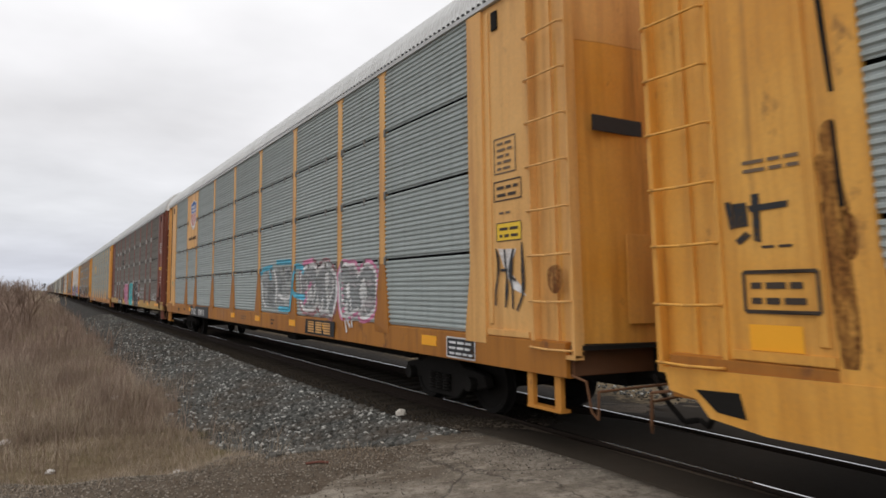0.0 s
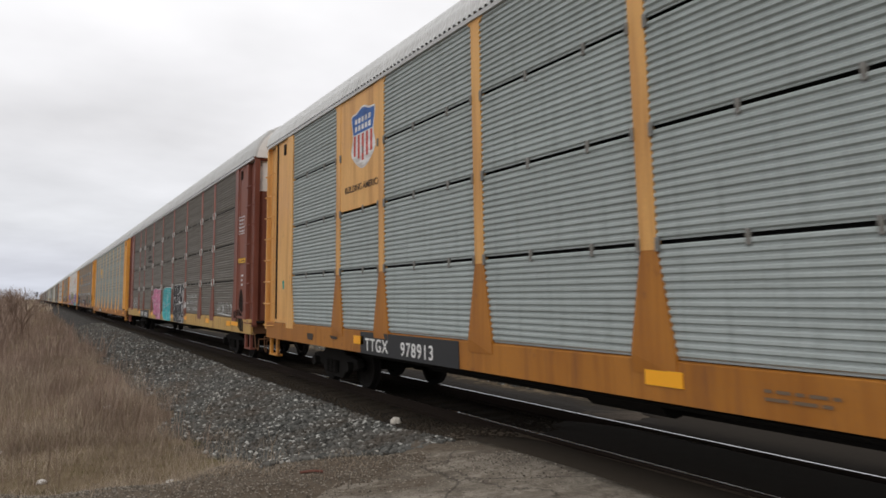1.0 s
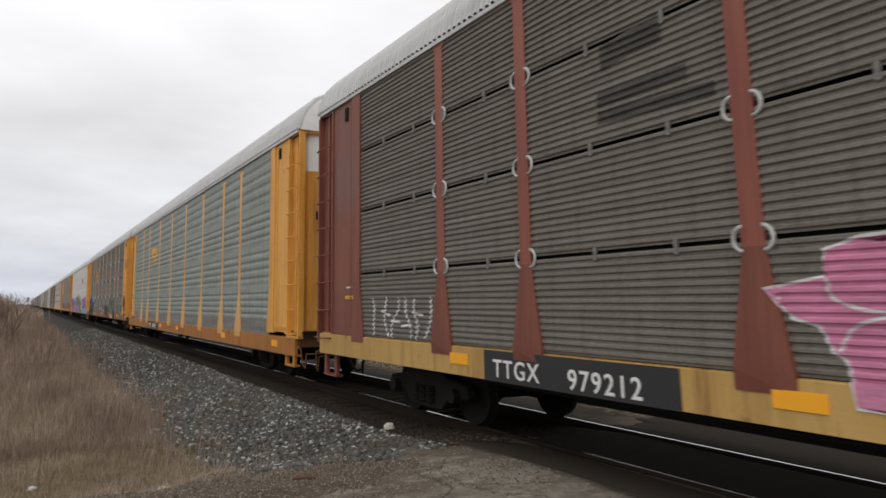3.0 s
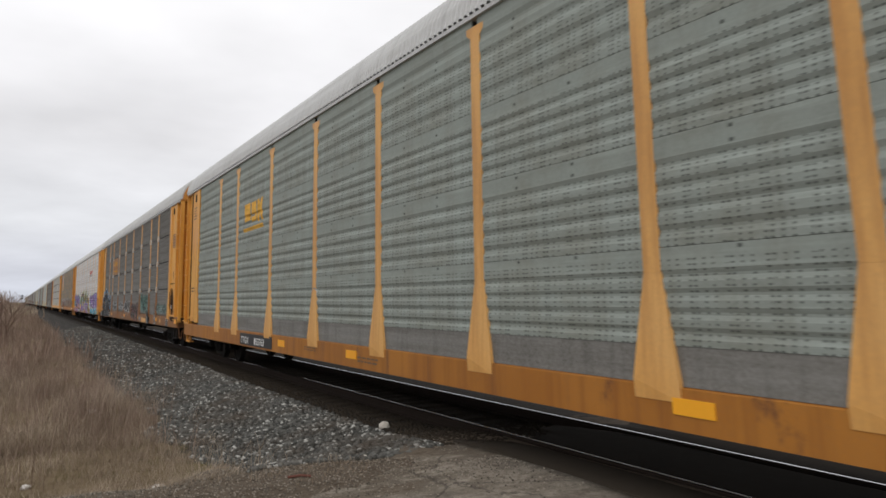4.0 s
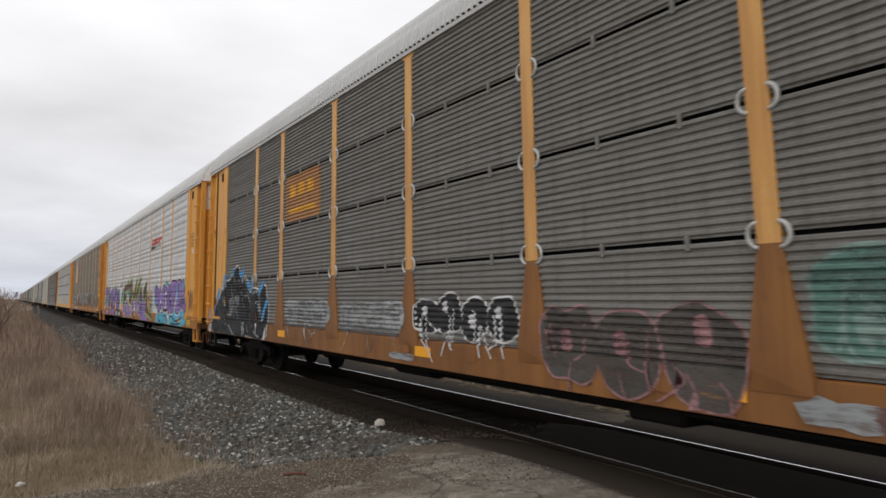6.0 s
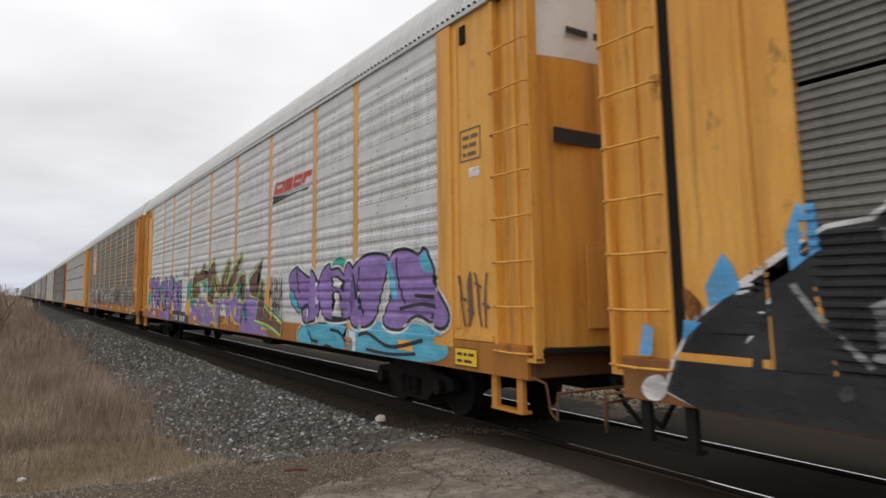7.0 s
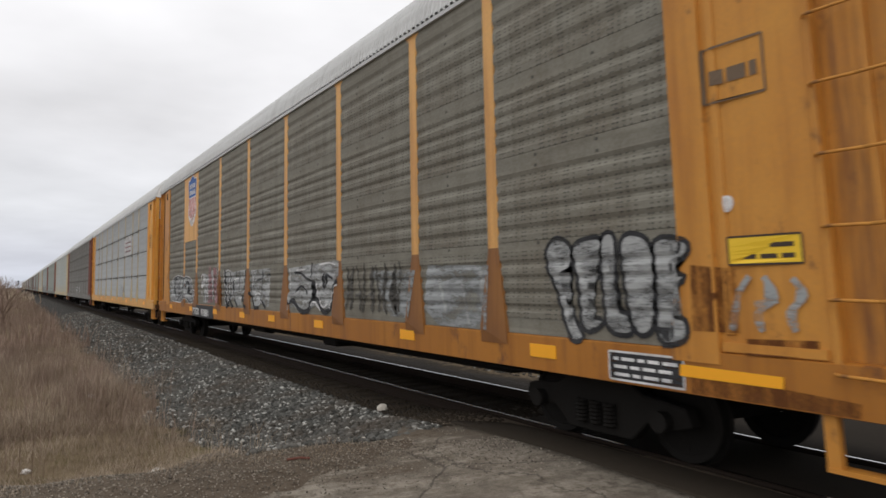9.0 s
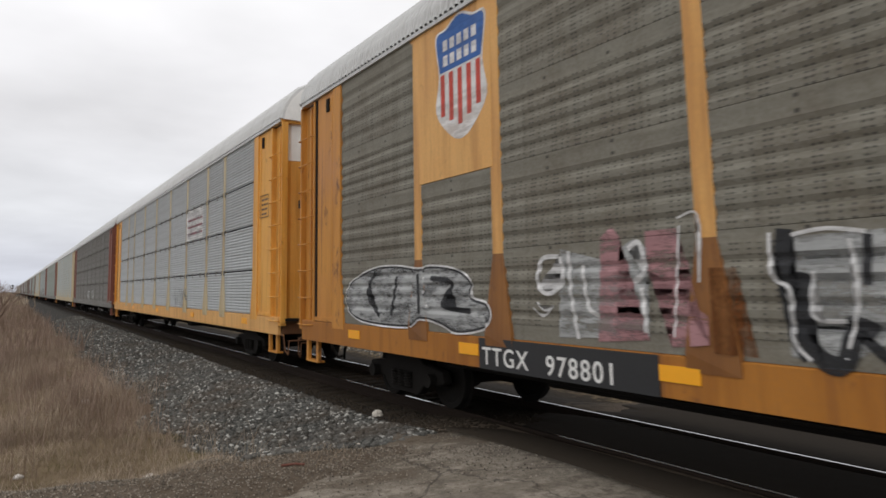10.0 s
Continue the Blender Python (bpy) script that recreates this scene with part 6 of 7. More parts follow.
piece(5, [[(22.51, 2.15), (22.25, 2.19), (22, 2.32), (21.71, 2.38), (21.51, 2.3), (21.33, 2.1), (21.02, 1.67), (20.75, 1.25), (21.15, 1.24), (21.18, 1.38), (21.45, 1.84), (21.54, 1.96), (21.7, 1.9), (21.78, 1.35), (21.55, 1.36), (21.29, 1.21), (21.87, 1.18), (22.14, 1.28), (22.16, 1.76), (22.35, 1.77), (22.39, 2.02)]], PURPLE, INK, None, 0.045, layer=2, soft=True)
piece(5, [[(20.89, 2.31), (20.65, 2.44), (20.5, 2.38), (20.25, 2.26), (20.03, 2.3), (20.1, 2.04), (20.26, 1.9), (20.07, 1.67), (19.72, 1.31), (19.56, 1.18), (19.96, 1.19), (20.24, 1.49), (20.43, 1.74), (20.48, 1.72), (20.48, 1.29), (20.66, 1.23), (20.74, 1.47), (20.79, 1.92)]], PURPLE, INK, None, 0.045, layer=2, soft=True)
piece(5, [[(19.87, 2.16), (19.68, 2.12), (19.46, 2.09), (19.28, 2.16), (19.4, 1.84), (19.49, 1.8), (19.39, 1.51), (19.16, 1.21), (19.56, 1.18), (19.66, 1.42), (19.83, 1.85)]], PURPLE, INK, None, 0.045, layer=2, soft=True)
piece(5, [[(19.3, 2.06), (19.06, 2.02), (18.8, 2.22), (18.86, 1.75), (19.02, 1.71), (19.09, 1.75), (19.18, 1.99)]], PURPLE, INK, None, 0.045, layer=2, soft=True)
piece(5, [[(18.9, 1.67), (18.75, 1.68), (18.81, 1.24), (19.11, 1.22), (18.98, 1.52)]], PURPLE, INK, None, 0.045, layer=2, soft=True)
coat(5, [[(20.23, 2.32), (20.08, 2.24), (20.07, 1.99), (20.26, 1.9), (20.33, 1.98), (20.19, 2.09)]], INK, 6)
coat(5, [[(19.54, 1.78), (19.28, 1.83), (19.31, 1.67), (19.46, 1.63)]], INK, 6)
coat(5, [[(19.1, 1.74), (18.86, 1.74), (18.88, 1.58), (19.07, 1.6)]], INK, 6)
coat(5, [stroke(curve([(22.02, 2.32), (21.7, 2.44), (21.46, 2.31)]), 0.035)], LIME, 6)
coat(5, [stroke(curve([(24.48, 2.5), (24.17, 2.45)]), 0.035)], LIME, 6)
coat(5, [stroke(curve([(23.47, 2.45), (23.22, 2.47), (23.06, 2.3)]), 0.035)], LIME, 6)
coat(5, [stroke(curve([(21.62, 1.89), (21.69, 1.49)]), 0.035)], LIME, 6)
coat(5, [stroke(curve([(21.74, 1.92), (21.82, 1.35)]), 0.05)], INK, 6)
coat(5, [stroke(curve([(23.9, 2.09), (23.58, 2.16), (23.64, 1.84)]), 0.05)], INK, 6)
coat(5, [stroke(curve([(21.94, 1.29), (21.91, 0.79)]), 0.05)], INK, 6)
coat(5, [stroke(curve([(23.16, 1.11), (23, 0.75)]), 0.05)], INK, 6)
# brown carrier: black, pink and turquoise pieces with white lines
piece(2, [[(11.68, 2.23), (11.43, 2.24), (11.12, 2.25), (10.7, 2.24), (10.24, 2.24), (9.68, 2.25), (9.82, 2.04), (9.65, 2.03), (9.53, 1.91), (9.54, 1.74), (9.68, 1.58), (9.49, 1.4), (9.39, 1.17), (9.31, 0.94), (9.35, 0.81), (9.79, 0.8), (10.41, 0.8), (11.17, 0.8), (11.47, 0.82), (11.64, 1.08), (11.82, 1.3), (11.77, 1.53), (11.68, 1.71), (11.74, 1.94)]], INK, CHALK, None, 0.03, layer=1, soft=False)
coat(2, [stroke(curve([(11.34, 2.18), (11.34, 1.93), (11.26, 1.7), (11.22, 1.49)]), 0.03)], CHALK, 4)
coat(2, [stroke(curve([(10.98, 2.24), (10.87, 2.02), (10.83, 1.7), (10.9, 1.51)]), 0.03)], CHALK, 4)
coat(2, [stroke(curve([(10.8, 1.87), (10.42, 1.89)]), 0.03)], CHALK, 4)
coat(2, [stroke(curve([(10.65, 2.1), (10.62, 1.85), (10.57, 1.7)]), 0.03)], CHALK, 4)
coat(2, [stroke(curve([(10.24, 2.23), (10.12, 1.98), (10.03, 1.79)]), 0.03)], CHALK, 4)
coat(2, [stroke(curve([(9.68, 2.25), (9.85, 2.01), (9.94, 1.79)]), 0.03)], CHALK, 4)
coat(2, [stroke(curve([(9.86, 1.97), (9.7, 2.04), (9.56, 1.96), (9.55, 1.74), (9.68, 1.59), (10, 1.56), (10.22, 1.57), (10.39, 1.7), (10.42, 1.85)]), 0.03)], CHALK, 4)
coat(2, [stroke(curve([(11.63, 1.76), (11.25, 1.76)]), 0.03)], CHALK, 4)
coat(2, [stroke(curve([(11.72, 1.5), (11.6, 1.68), (11.43, 1.73), (11.28, 1.65), (11.22, 1.49)]), 0.03)], CHALK, 4)
coat(2, [stroke(curve([(11.53, 1.54), (11.51, 1.2)]), 0.03)], CHALK, 4)
coat(2, [stroke(curve([(11.45, 1.48), (11.44, 1.21)]), 0.03)], CHALK, 4)
coat(2, [stroke(curve([(11.15, 1.46), (10.91, 1.47), (10.72, 1.32), (10.64, 1.16), (10.65, 0.8)]), 0.03)], CHALK, 4)
coat(2, [stroke(curve([(10.87, 1.5), (10.67, 1.5), (10.47, 1.36), (10.37, 1.17), (10.34, 0.8)]), 0.03)], CHALK, 4)
coat(2, [stroke(curve([(10.53, 1.5), (10.17, 1.54), (9.97, 1.38), (9.89, 1.17), (9.76, 0.8)]), 0.03)], CHALK, 4)
coat(2, [stroke(curve([(9.68, 1.57), (9.49, 1.45), (9.38, 1.21)]), 0.03)], CHALK, 4)
coat(2, [stroke(curve([(11.6, 1.11), (11.38, 0.99), (11.24, 0.93)]), 0.03)], CHALK, 4)
coat(2, [stroke(curve([(11.11, 1.15), (11.06, 0.92), (10.97, 0.8)]), 0.03)], CHALK, 4)
coat(2, [stroke(curve([(10.38, 0.8), (9.76, 0.8)]), 0.03)], CHALK, 4)
coat(2, [stroke(curve([(9.87, 1.45), (9.86, 1.21)]), 0.03)], CHALK, 4)
coat(2, [stroke(curve([(9.87, 1.45), (9.74, 1.44), (9.86, 1.34), (9.74, 1.26), (9.86, 1.21)]), 0.03)], CHALK, 4)
coat(2, [stroke(curve([(9.67, 1.02), (9.65, 0.79)]), 0.03)], CHALK, 4)
coat(2, [stroke(curve([(9.67, 1.02), (9.52, 0.99), (9.65, 0.9), (9.51, 0.83), (9.65, 0.79)]), 0.03)], CHALK, 4)
coat(2, [stroke(curve([(10.27, 1.07), (10.19, 0.89), (10.11, 1.06), (10.05, 0.89), (9.95, 1.06), (9.88, 0.91)]), 0.03)], CHALK, 4)
coat(2, [stroke(curve([(9.64, 1.29), (9.48, 1.28)]), 0.03)], CHALK, 4)
coat(2, [stroke(curve([(9.63, 1.12), (9.49, 1.12), (9.51, 1.05)]), 0.03)], CHALK, 4)
coat(2, [stroke(curve([(9.25, 1.64), (9.33, 1.49), (9.3, 1.37), (9.2, 1.42), (9.17, 1.58), (9.23, 1.64)]), 0.03)], CHALK, 4)
coat(2, [stroke(curve([(9.05, 1.64), (9.15, 1.46), (9.1, 1.38), (9.05, 1.44), (9.13, 1.48)]), 0.03)], CHALK, 4)
coat(2, [stroke(curve([(9.25, 1.34), (9.13, 1.33)]), 0.03)], CHALK, 4)
coat(2, [[(10.25, 2.23), (10.12, 1.94), (10.39, 1.9)]], CHALK, 5)
coat(2, [[(10.44, 1.82), (10.41, 1.65), (10.22, 1.56), (10.53, 1.5)]], CHALK, 5)
piece(2, [[(17.63, 1.81), (17.16, 1.89), (17.15, 2.08), (16.91, 2.15), (16.68, 2.09), (16.59, 2.17), (16.26, 2.15), (16.18, 2.11), (15.01, 2.11), (15.07, 1.96), (14.92, 1.89), (14.9, 1.72), (14.96, 1.52), (14.86, 1.4), (14.76, 1.19), (14.75, 1.01), (14.85, 0.82), (15.06, 0.81), (15.62, 0.8), (16.06, 0.79), (16.16, 1), (17.03, 1.01), (17.06, 1.31), (17.15, 1.37), (17.23, 1.55), (17.43, 1.61)]], PINK, CHALK, None, 0.026, layer=1, soft=False)
coat(2, [stroke(curve([(17.16, 1.89), (17.12, 1.74), (16.85, 1.65), (16.46, 1.65)]), 0.026)], CHALK, 4)
coat(2, [stroke(curve([(16.64, 2.09), (16.61, 1.85), (16.53, 1.65)]), 0.026)], CHALK, 4)
coat(2, [stroke(curve([(16.26, 2.13), (16.16, 1.84), (16.16, 1.46)]), 0.026)], CHALK, 4)
coat(2, [stroke(curve([(15.51, 2.06), (15.63, 1.83), (15.74, 1.5)]), 0.026)], CHALK, 4)
coat(2, [stroke(curve([(15.51, 2.06), (15.4, 1.83), (15.29, 1.63)]), 0.026)], CHALK, 4)
coat(2, [stroke(curve([(15.07, 1.96), (15.17, 1.63)]), 0.026)], CHALK, 4)
coat(2, [stroke(curve([(17.12, 1.37), (16.99, 1.55), (16.72, 1.62), (16.55, 1.56), (16.48, 1.39)]), 0.026)], CHALK, 4)
coat(2, [stroke(curve([(16.4, 1.42), (16.16, 1.46), (15.98, 1.3), (15.99, 0.83)]), 0.026)], CHALK, 4)
coat(2, [stroke(curve([(16.12, 1.49), (15.86, 1.49), (15.67, 1.32), (15.65, 1.22)]), 0.026)], CHALK, 4)
coat(2, [stroke(curve([(15.71, 1.6), (15.45, 1.58), (15.29, 1.39), (15.22, 1.2), (15.11, 0.81)]), 0.026)], CHALK, 4)
coat(2, [stroke(curve([(15.22, 1.46), (14.99, 1.47), (14.85, 1.31), (14.76, 1.16)]), 0.026)], CHALK, 4)
coat(2, [stroke(curve([(15.59, 1.1), (15.6, 0.8)]), 0.026)], CHALK, 4)
coat(2, [stroke(curve([(15.53, 1.05), (15.42, 0.89), (15.29, 1.05), (15.19, 0.9)]), 0.026)], CHALK, 4)
coat(2, [stroke(curve([(15.03, 1.07), (14.96, 0.94), (14.89, 1.11), (14.94, 0.88)]), 0.026)], CHALK, 4)
coat(2, [[(15.17, 1.39), (15.03, 1.4), (14.96, 1.22), (15.12, 1.28)]], CHALK, 5)
piece(2, [[(14.34, 2.02), (14.09, 2.13), (13.68, 2.18), (12.37, 2.16), (12.33, 2.02), (12.23, 1.83), (12.28, 1.62), (12.24, 1.34), (12.12, 1.05), (12.12, 0.84), (12.32, 0.79), (13.5, 0.81), (14.02, 0.84), (14.29, 1.04), (14.34, 1.34), (14.41, 1.49), (14.33, 1.64)]], TURQ, CHALK, None, 0.026, layer=1, soft=False)
coat(2, [stroke(curve([(13.88, 2.14), (13.83, 1.79), (13.53, 1.43)]), 0.026)], CHALK, 4)
coat(2, [stroke(curve([(13.43, 2.14), (13.21, 1.71), (13.35, 1.44)]), 0.026)], CHALK, 4)
coat(2, [stroke(curve([(12.63, 2.13), (12.81, 1.84), (12.93, 1.61)]), 0.026)], CHALK, 4)
coat(2, [stroke(curve([(13.07, 2.12), (12.87, 1.81)]), 0.026)], CHALK, 4)
coat(2, [stroke(curve([(14.26, 1.6), (13.6, 1.4), (12.89, 1.48), (12.31, 1.58)]), 0.026)], CHALK, 4)
coat(2, [stroke(curve([(14.13, 1.27), (13.73, 1.36), (13.5, 0.81)]), 0.026)], CHALK, 4)
coat(2, [stroke(curve([(13.35, 1.37), (13.04, 0.85)]), 0.026)], CHALK, 4)
coat(2, [stroke(curve([(12.89, 1.45), (12.58, 1.27), (12.42, 0.81)]), 0.026)], CHALK, 4)
coat(2, [stroke(curve([(12.53, 1.33), (12.38, 1.34), (12.54, 1.2), (12.38, 1.12)]), 0.026)], CHALK, 4)
# faded emblem on the brown carrier: plain dark shapes
coat(2, [[(19.25, 4.29), (18.84, 4.35), (18.45, 4.34), (18.47, 4.1), (18.86, 4.09), (19.25, 4.03)]], INK_FADED, 1, "emblem")
coat(2, [[(19.31, 3.83), (18.21, 3.81), (18.21, 3.68), (19.32, 3.67)]], INK_FADED, 1, "emblem")
coat(2, [[(19.32, 3.63), (17.93, 3.57), (17.94, 3.44), (19.33, 3.5)]], INK_FADED, 1, "emblem")
# dirty grey carrier: black piece with white and blue thorns
piece(4, [[(26.21, 1.21), (26.07, 1.45), (25.64, 1.74), (25.19, 1.9), (24.9, 2.15), (24.59, 2.18), (24.23, 2.44), (23.91, 2.52), (23.69, 2.34), (23.46, 2.07), (23.23, 2.25), (23.03, 2.08), (22.95, 2), (23.09, 0.82), (23.52, 0.77), (23.94, 0.78), (24.83, 0.76), (26.11, 0.7), (26.35, 0.91)]], INK, INK, CHALK, 0.05, layer=1, soft=False)
piece(4, [[(23.06, 1.99), (22.73, 1.81), (22.51, 1.92), (22.27, 1.92), (22.05, 1.83), (21.87, 1.91), (21.82, 2.03), (21.59, 1.97), (21.54, 1.74), (21.39, 1.59), (21.47, 0.94), (21.79, 0.81), (22.2, 0.83), (23.1, 0.88)]], INK, INK, CHALK, 0.05, layer=1, soft=False)
coat(4, [[(25.19, 1.9), (25.21, 2.17), (25.1, 2.4), (24.99, 2.39), (24.98, 2.05)]], BLUE, 4)
coat(4, [[(25.93, 1.63), (25.96, 1.8), (25.78, 2.07), (25.69, 1.97), (25.63, 1.77)]], BLUE, 4)
coat(4, [[(26.22, 1.33), (26.19, 1.52), (26.02, 1.5)]], BLUE, 4)
coat(4, [[(24.46, 2.32), (24.33, 2.52), (24.14, 2.5), (24.29, 2.3)]], BLUE, 4)
coat(4, [[(23.74, 2.34), (23.66, 2.42), (23.46, 2.4), (23.43, 2.5), (23.37, 2.53), (23.29, 2.44), (23.3, 2.34), (23.57, 2.24)]], BLUE, 4)
coat(4, [[(26.68, 1.19), (26.61, 1.47), (26.5, 1.44), (26.53, 1.19)]], BLUE, 4)
coat(4, [[(22.12, 1.79), (22.03, 1.99), (21.84, 2.15), (21.68, 2.16), (21.73, 2.02), (21.91, 1.91), (22.01, 1.78)]], BLUE, 4)
coat(4, [[(21.78, 1.25), (21.85, 1.31), (21.63, 1.59), (21.54, 1.7), (21.37, 1.76), (21.39, 1.59), (21.57, 1.48), (21.71, 1.24)]], BLUE, 4)
coat(4, [[(22.78, 1.93), (22.53, 2.25), (22.43, 2.28), (22.45, 2.06), (22.67, 1.88)]], BLUE, 4)
coat(4, [[(23.08, 2.09), (22.95, 2.23), (22.77, 2.03), (22.92, 1.96)]], BLUE, 4)
coat(4, [[(21.82, 1.21), (21.85, 1.27), (21.76, 1.27), (21.73, 1.22)]], CHALK, 5)
coat(4, [[(21.65, 0.8), (21.55, 1), (21.45, 1.12), (21.49, 0.81)]], CHALK, 5)
coat(4, [[(24.12, 1.78), (23.66, 1.83), (23.72, 1.53), (23.98, 1.47)]], FADED, 5)
coat(4, [[(23.38, 1.14), (23.13, 1.16), (23.1, 0.86), (23.34, 0.8)]], FADED, 5)
coat(4, [[(22.23, 1.83), (22.03, 1.74), (21.96, 1.42), (22.09, 1.45)]], FADED, 5)
coat(4, [stroke(curve([(25.19, 1.81), (24.96, 1.5), (24.7, 1.24)]), 0.05)], FADED, 5)
coat(4, [stroke(curve([(24.55, 2.17), (24.28, 1.75), (23.74, 1.24)]), 0.05)], FADED, 5)
coat(4, [stroke(curve([(23.78, 2.24), (23.46, 1.8), (23.12, 1.3)]), 0.05)], FADED, 5)
coat(4, [stroke(curve([(23.17, 2.2), (22.85, 1.75), (22.55, 1.51)]), 0.05)], FADED, 5)
coat(4, [stroke(curve([(24.67, 1.63), (24.4, 1.75), (24.27, 1.55), (24.43, 1.29), (24.69, 1.32)]), 0.05)], FADED, 5)
coat(4, [stroke(curve([(23.26, 1.79), (22.96, 1.8), (22.71, 1.63), (22.68, 1.33)]), 0.05)], FADED, 5)
coat(4, [stroke(curve([(24.36, 1.75), (24.17, 1.52), (24.15, 1.25)]), 0.05)], FADED, 5)
coat(4, [stroke(curve([(22.52, 1.81), (22.32, 1.9), (22.07, 1.81), (21.93, 1.52), (21.99, 1.19)]), 0.05)], FADED, 5)
coat(4, [stroke(curve([(22.54, 1.12), (22.19, 0.91), (21.94, 0.85)]), 0.05)], FADED, 5)
coat(4, [stroke(curve([(22.91, 1.09), (22.77, 0.83), (22.57, 0.81)]), 0.05)], FADED, 5)
coat(4, [stroke(curve([(24.58, 1.05), (24.1, 0.81)]), 0.05)], FADED, 5)
# olive carrier: silver pieces between the posts
coat(6, [[(11.92, 2.08), (9.3, 2.17), (9.29, 1.88), (9.53, 1.75), (9.68, 1.24), (10.13, 1.23), (10.43, 1.34), (10.7, 1.36), (10.85, 1.21), (11.31, 1.21), (11.61, 1.3), (11.93, 1.21)]], SILVER, 1)
coat(6, [stroke(curve([(11.56, 1.98), (11.26, 1.97), (10.8, 1.84), (10.46, 1.76), (10.41, 1.53), (10.69, 1.44)]), 0.05)], INK, 3)
coat(6, [stroke(curve([(10.57, 2.16), (10.66, 1.87)]), 0.05)], INK, 3)
coat(6, [stroke(curve([(10, 1.95), (10.08, 1.81), (9.97, 1.68), (9.87, 1.78), (9.92, 1.92), (9.57, 1.84)]), 0.05)], INK, 3)
coat(6, [stroke(curve([(11.54, 1.59), (11.12, 1.71), (10.83, 1.55)]), 0.05)], INK, 3)
coat(6, [stroke(curve([(11.92, 1.37), (11.64, 1.41), (11.31, 1.25), (11, 1.2), (10.74, 1.27), (10.66, 1.42), (10.35, 1.46), (10.12, 1.28), (9.98, 1.23), (9.78, 1.26), (9.67, 1.35), (9.57, 1.62), (9.48, 1.75), (9.33, 1.79)]), 0.1)], INK, 3)
coat(6, [stroke(curve([(10.72, 1.28), (10.56, 1.4), (10.36, 1.38), (10.17, 1.25)]), 0.03)], CHALK, 4)
coat(6, [stroke(curve([(9.73, 1.29), (9.54, 1.66), (9.33, 1.73)]), 0.03)], CHALK, 4)
coat(6, [stroke(curve([(10.36, 1.76), (10.31, 1.56), (10.06, 1.32), (9.83, 1.38)]), 0.03)], CHALK, 4)
coat(6, [stroke(curve([(11.83, 2.08), (11.81, 1.65)]), 0.03)], CHALK, 4)
coat(6, [stroke(curve([(10.2, 2.11), (9.76, 2.13), (9.45, 2.09)]), 0.03)], CHALK, 4)
coat(6, [stroke(curve([(11.43, 2.03), (10.94, 2.04)]), 0.03)], CHALK, 4)
coat(6, [[(17.11, 2.06), (15.09, 2.13), (15.2, 1.57), (15.44, 1.49), (15.49, 1.25), (15.94, 1.2), (16.25, 1.44), (16.6, 1.52), (16.71, 1.18), (17.05, 1.22)]], SILVER, 1)
coat(6, [stroke(curve([(16.64, 1.52), (16.39, 1.26), (16.18, 1.16)]), 0.08)], INK, 3)
coat(6, [stroke(curve([(16.09, 1.39), (15.79, 1.18)]), 0.08)], INK, 3)
coat(6, [stroke(curve([(15.41, 1.46), (15.16, 1.27), (14.92, 1.19)]), 0.08)], INK, 3)
coat(6, [stroke(curve([(14.74, 1.56), (14.46, 1.4), (14.32, 1.21), (13.99, 1.22)]), 0.08)], INK, 3)
coat(6, [stroke(curve([(13.87, 1.39), (13.69, 1.32), (13.47, 1.22)]), 0.08)], INK, 3)
coat(6, [stroke(curve([(17.11, 1.99), (17.04, 1.41), (16.95, 1.2)]), 0.04)], INK, 3)
coat(6, [stroke(curve([(15.57, 2.1), (15.63, 1.57)]), 0.04)], INK, 3)
coat(6, [stroke(curve([(15.88, 2.12), (15.97, 1.9), (16.23, 1.79), (16.12, 1.44)]), 0.04)], INK, 3)
coat(6, [stroke(curve([(15.09, 2.11), (15.2, 1.57)]), 0.04)], INK, 3)
coat(6, [stroke(curve([(16.56, 2.07), (16.54, 1.67), (16.66, 1.24)]), 0.025)], CHALK, 4)
coat(6, [stroke(curve([(16.14, 1.79), (15.97, 1.9), (15.66, 1.92)]), 0.025)], CHALK, 4)
coat(6, [stroke(curve([(15.44, 1.44), (15.46, 1.23)]), 0.025)], CHALK, 4)
coat(6, [[(19.48, 2.15), (18.88, 2.01), (18.48, 2.19), (18.32, 2.09), (18.38, 1.79), (18.35, 1.29), (19.54, 1.23)]], SILVER, 1)
coat(6, [[(18.89, 2.23), (18.75, 2.33), (18.65, 2.22), (18.74, 1.31), (18.35, 1.27), (18.98, 1.22)]], FADED_PINK, 2)
coat(6, [[(18.34, 2.25), (17.99, 2.25), (18.01, 1.69), (17.71, 1.5), (17.71, 1.27), (18.11, 1.22), (18.06, 1.78), (18.33, 1.89)]], FADED_PINK, 2)
coat(6, [stroke(curve([(19.5, 2.07), (19.77, 2.05), (19.86, 1.8), (19.69, 1.68), (19.46, 1.8), (19.48, 2.07)]), 0.05)], CHALK, 3)
coat(6, [stroke(curve([(19.35, 2.12), (19.34, 1.68), (19.25, 1.23)]), 0.05)], CHALK, 3)
coat(6, [stroke(curve([(19.16, 1.97), (19.1, 1.57), (18.96, 1.47)]), 0.05)], CHALK, 3)
coat(6, [stroke(curve([(18.55, 2.1), (18.41, 2.15), (18.37, 1.89), (18.51, 1.79)]), 0.05)], CHALK, 3)
coat(6, [stroke(curve([(18.41, 1.74), (18.38, 1.33)]), 0.05)], CHALK, 3)
coat(6, [stroke(curve([(17.99, 2.34), (17.76, 2.34), (17.78, 1.78)]), 0.02)], CHALK, 3)
coat(6, [stroke(curve([(19.87, 1.59), (19.74, 1.5), (19.6, 1.56), (19.79, 1.44), (19.93, 1.53)]), 0.02)], CHALK, 3)
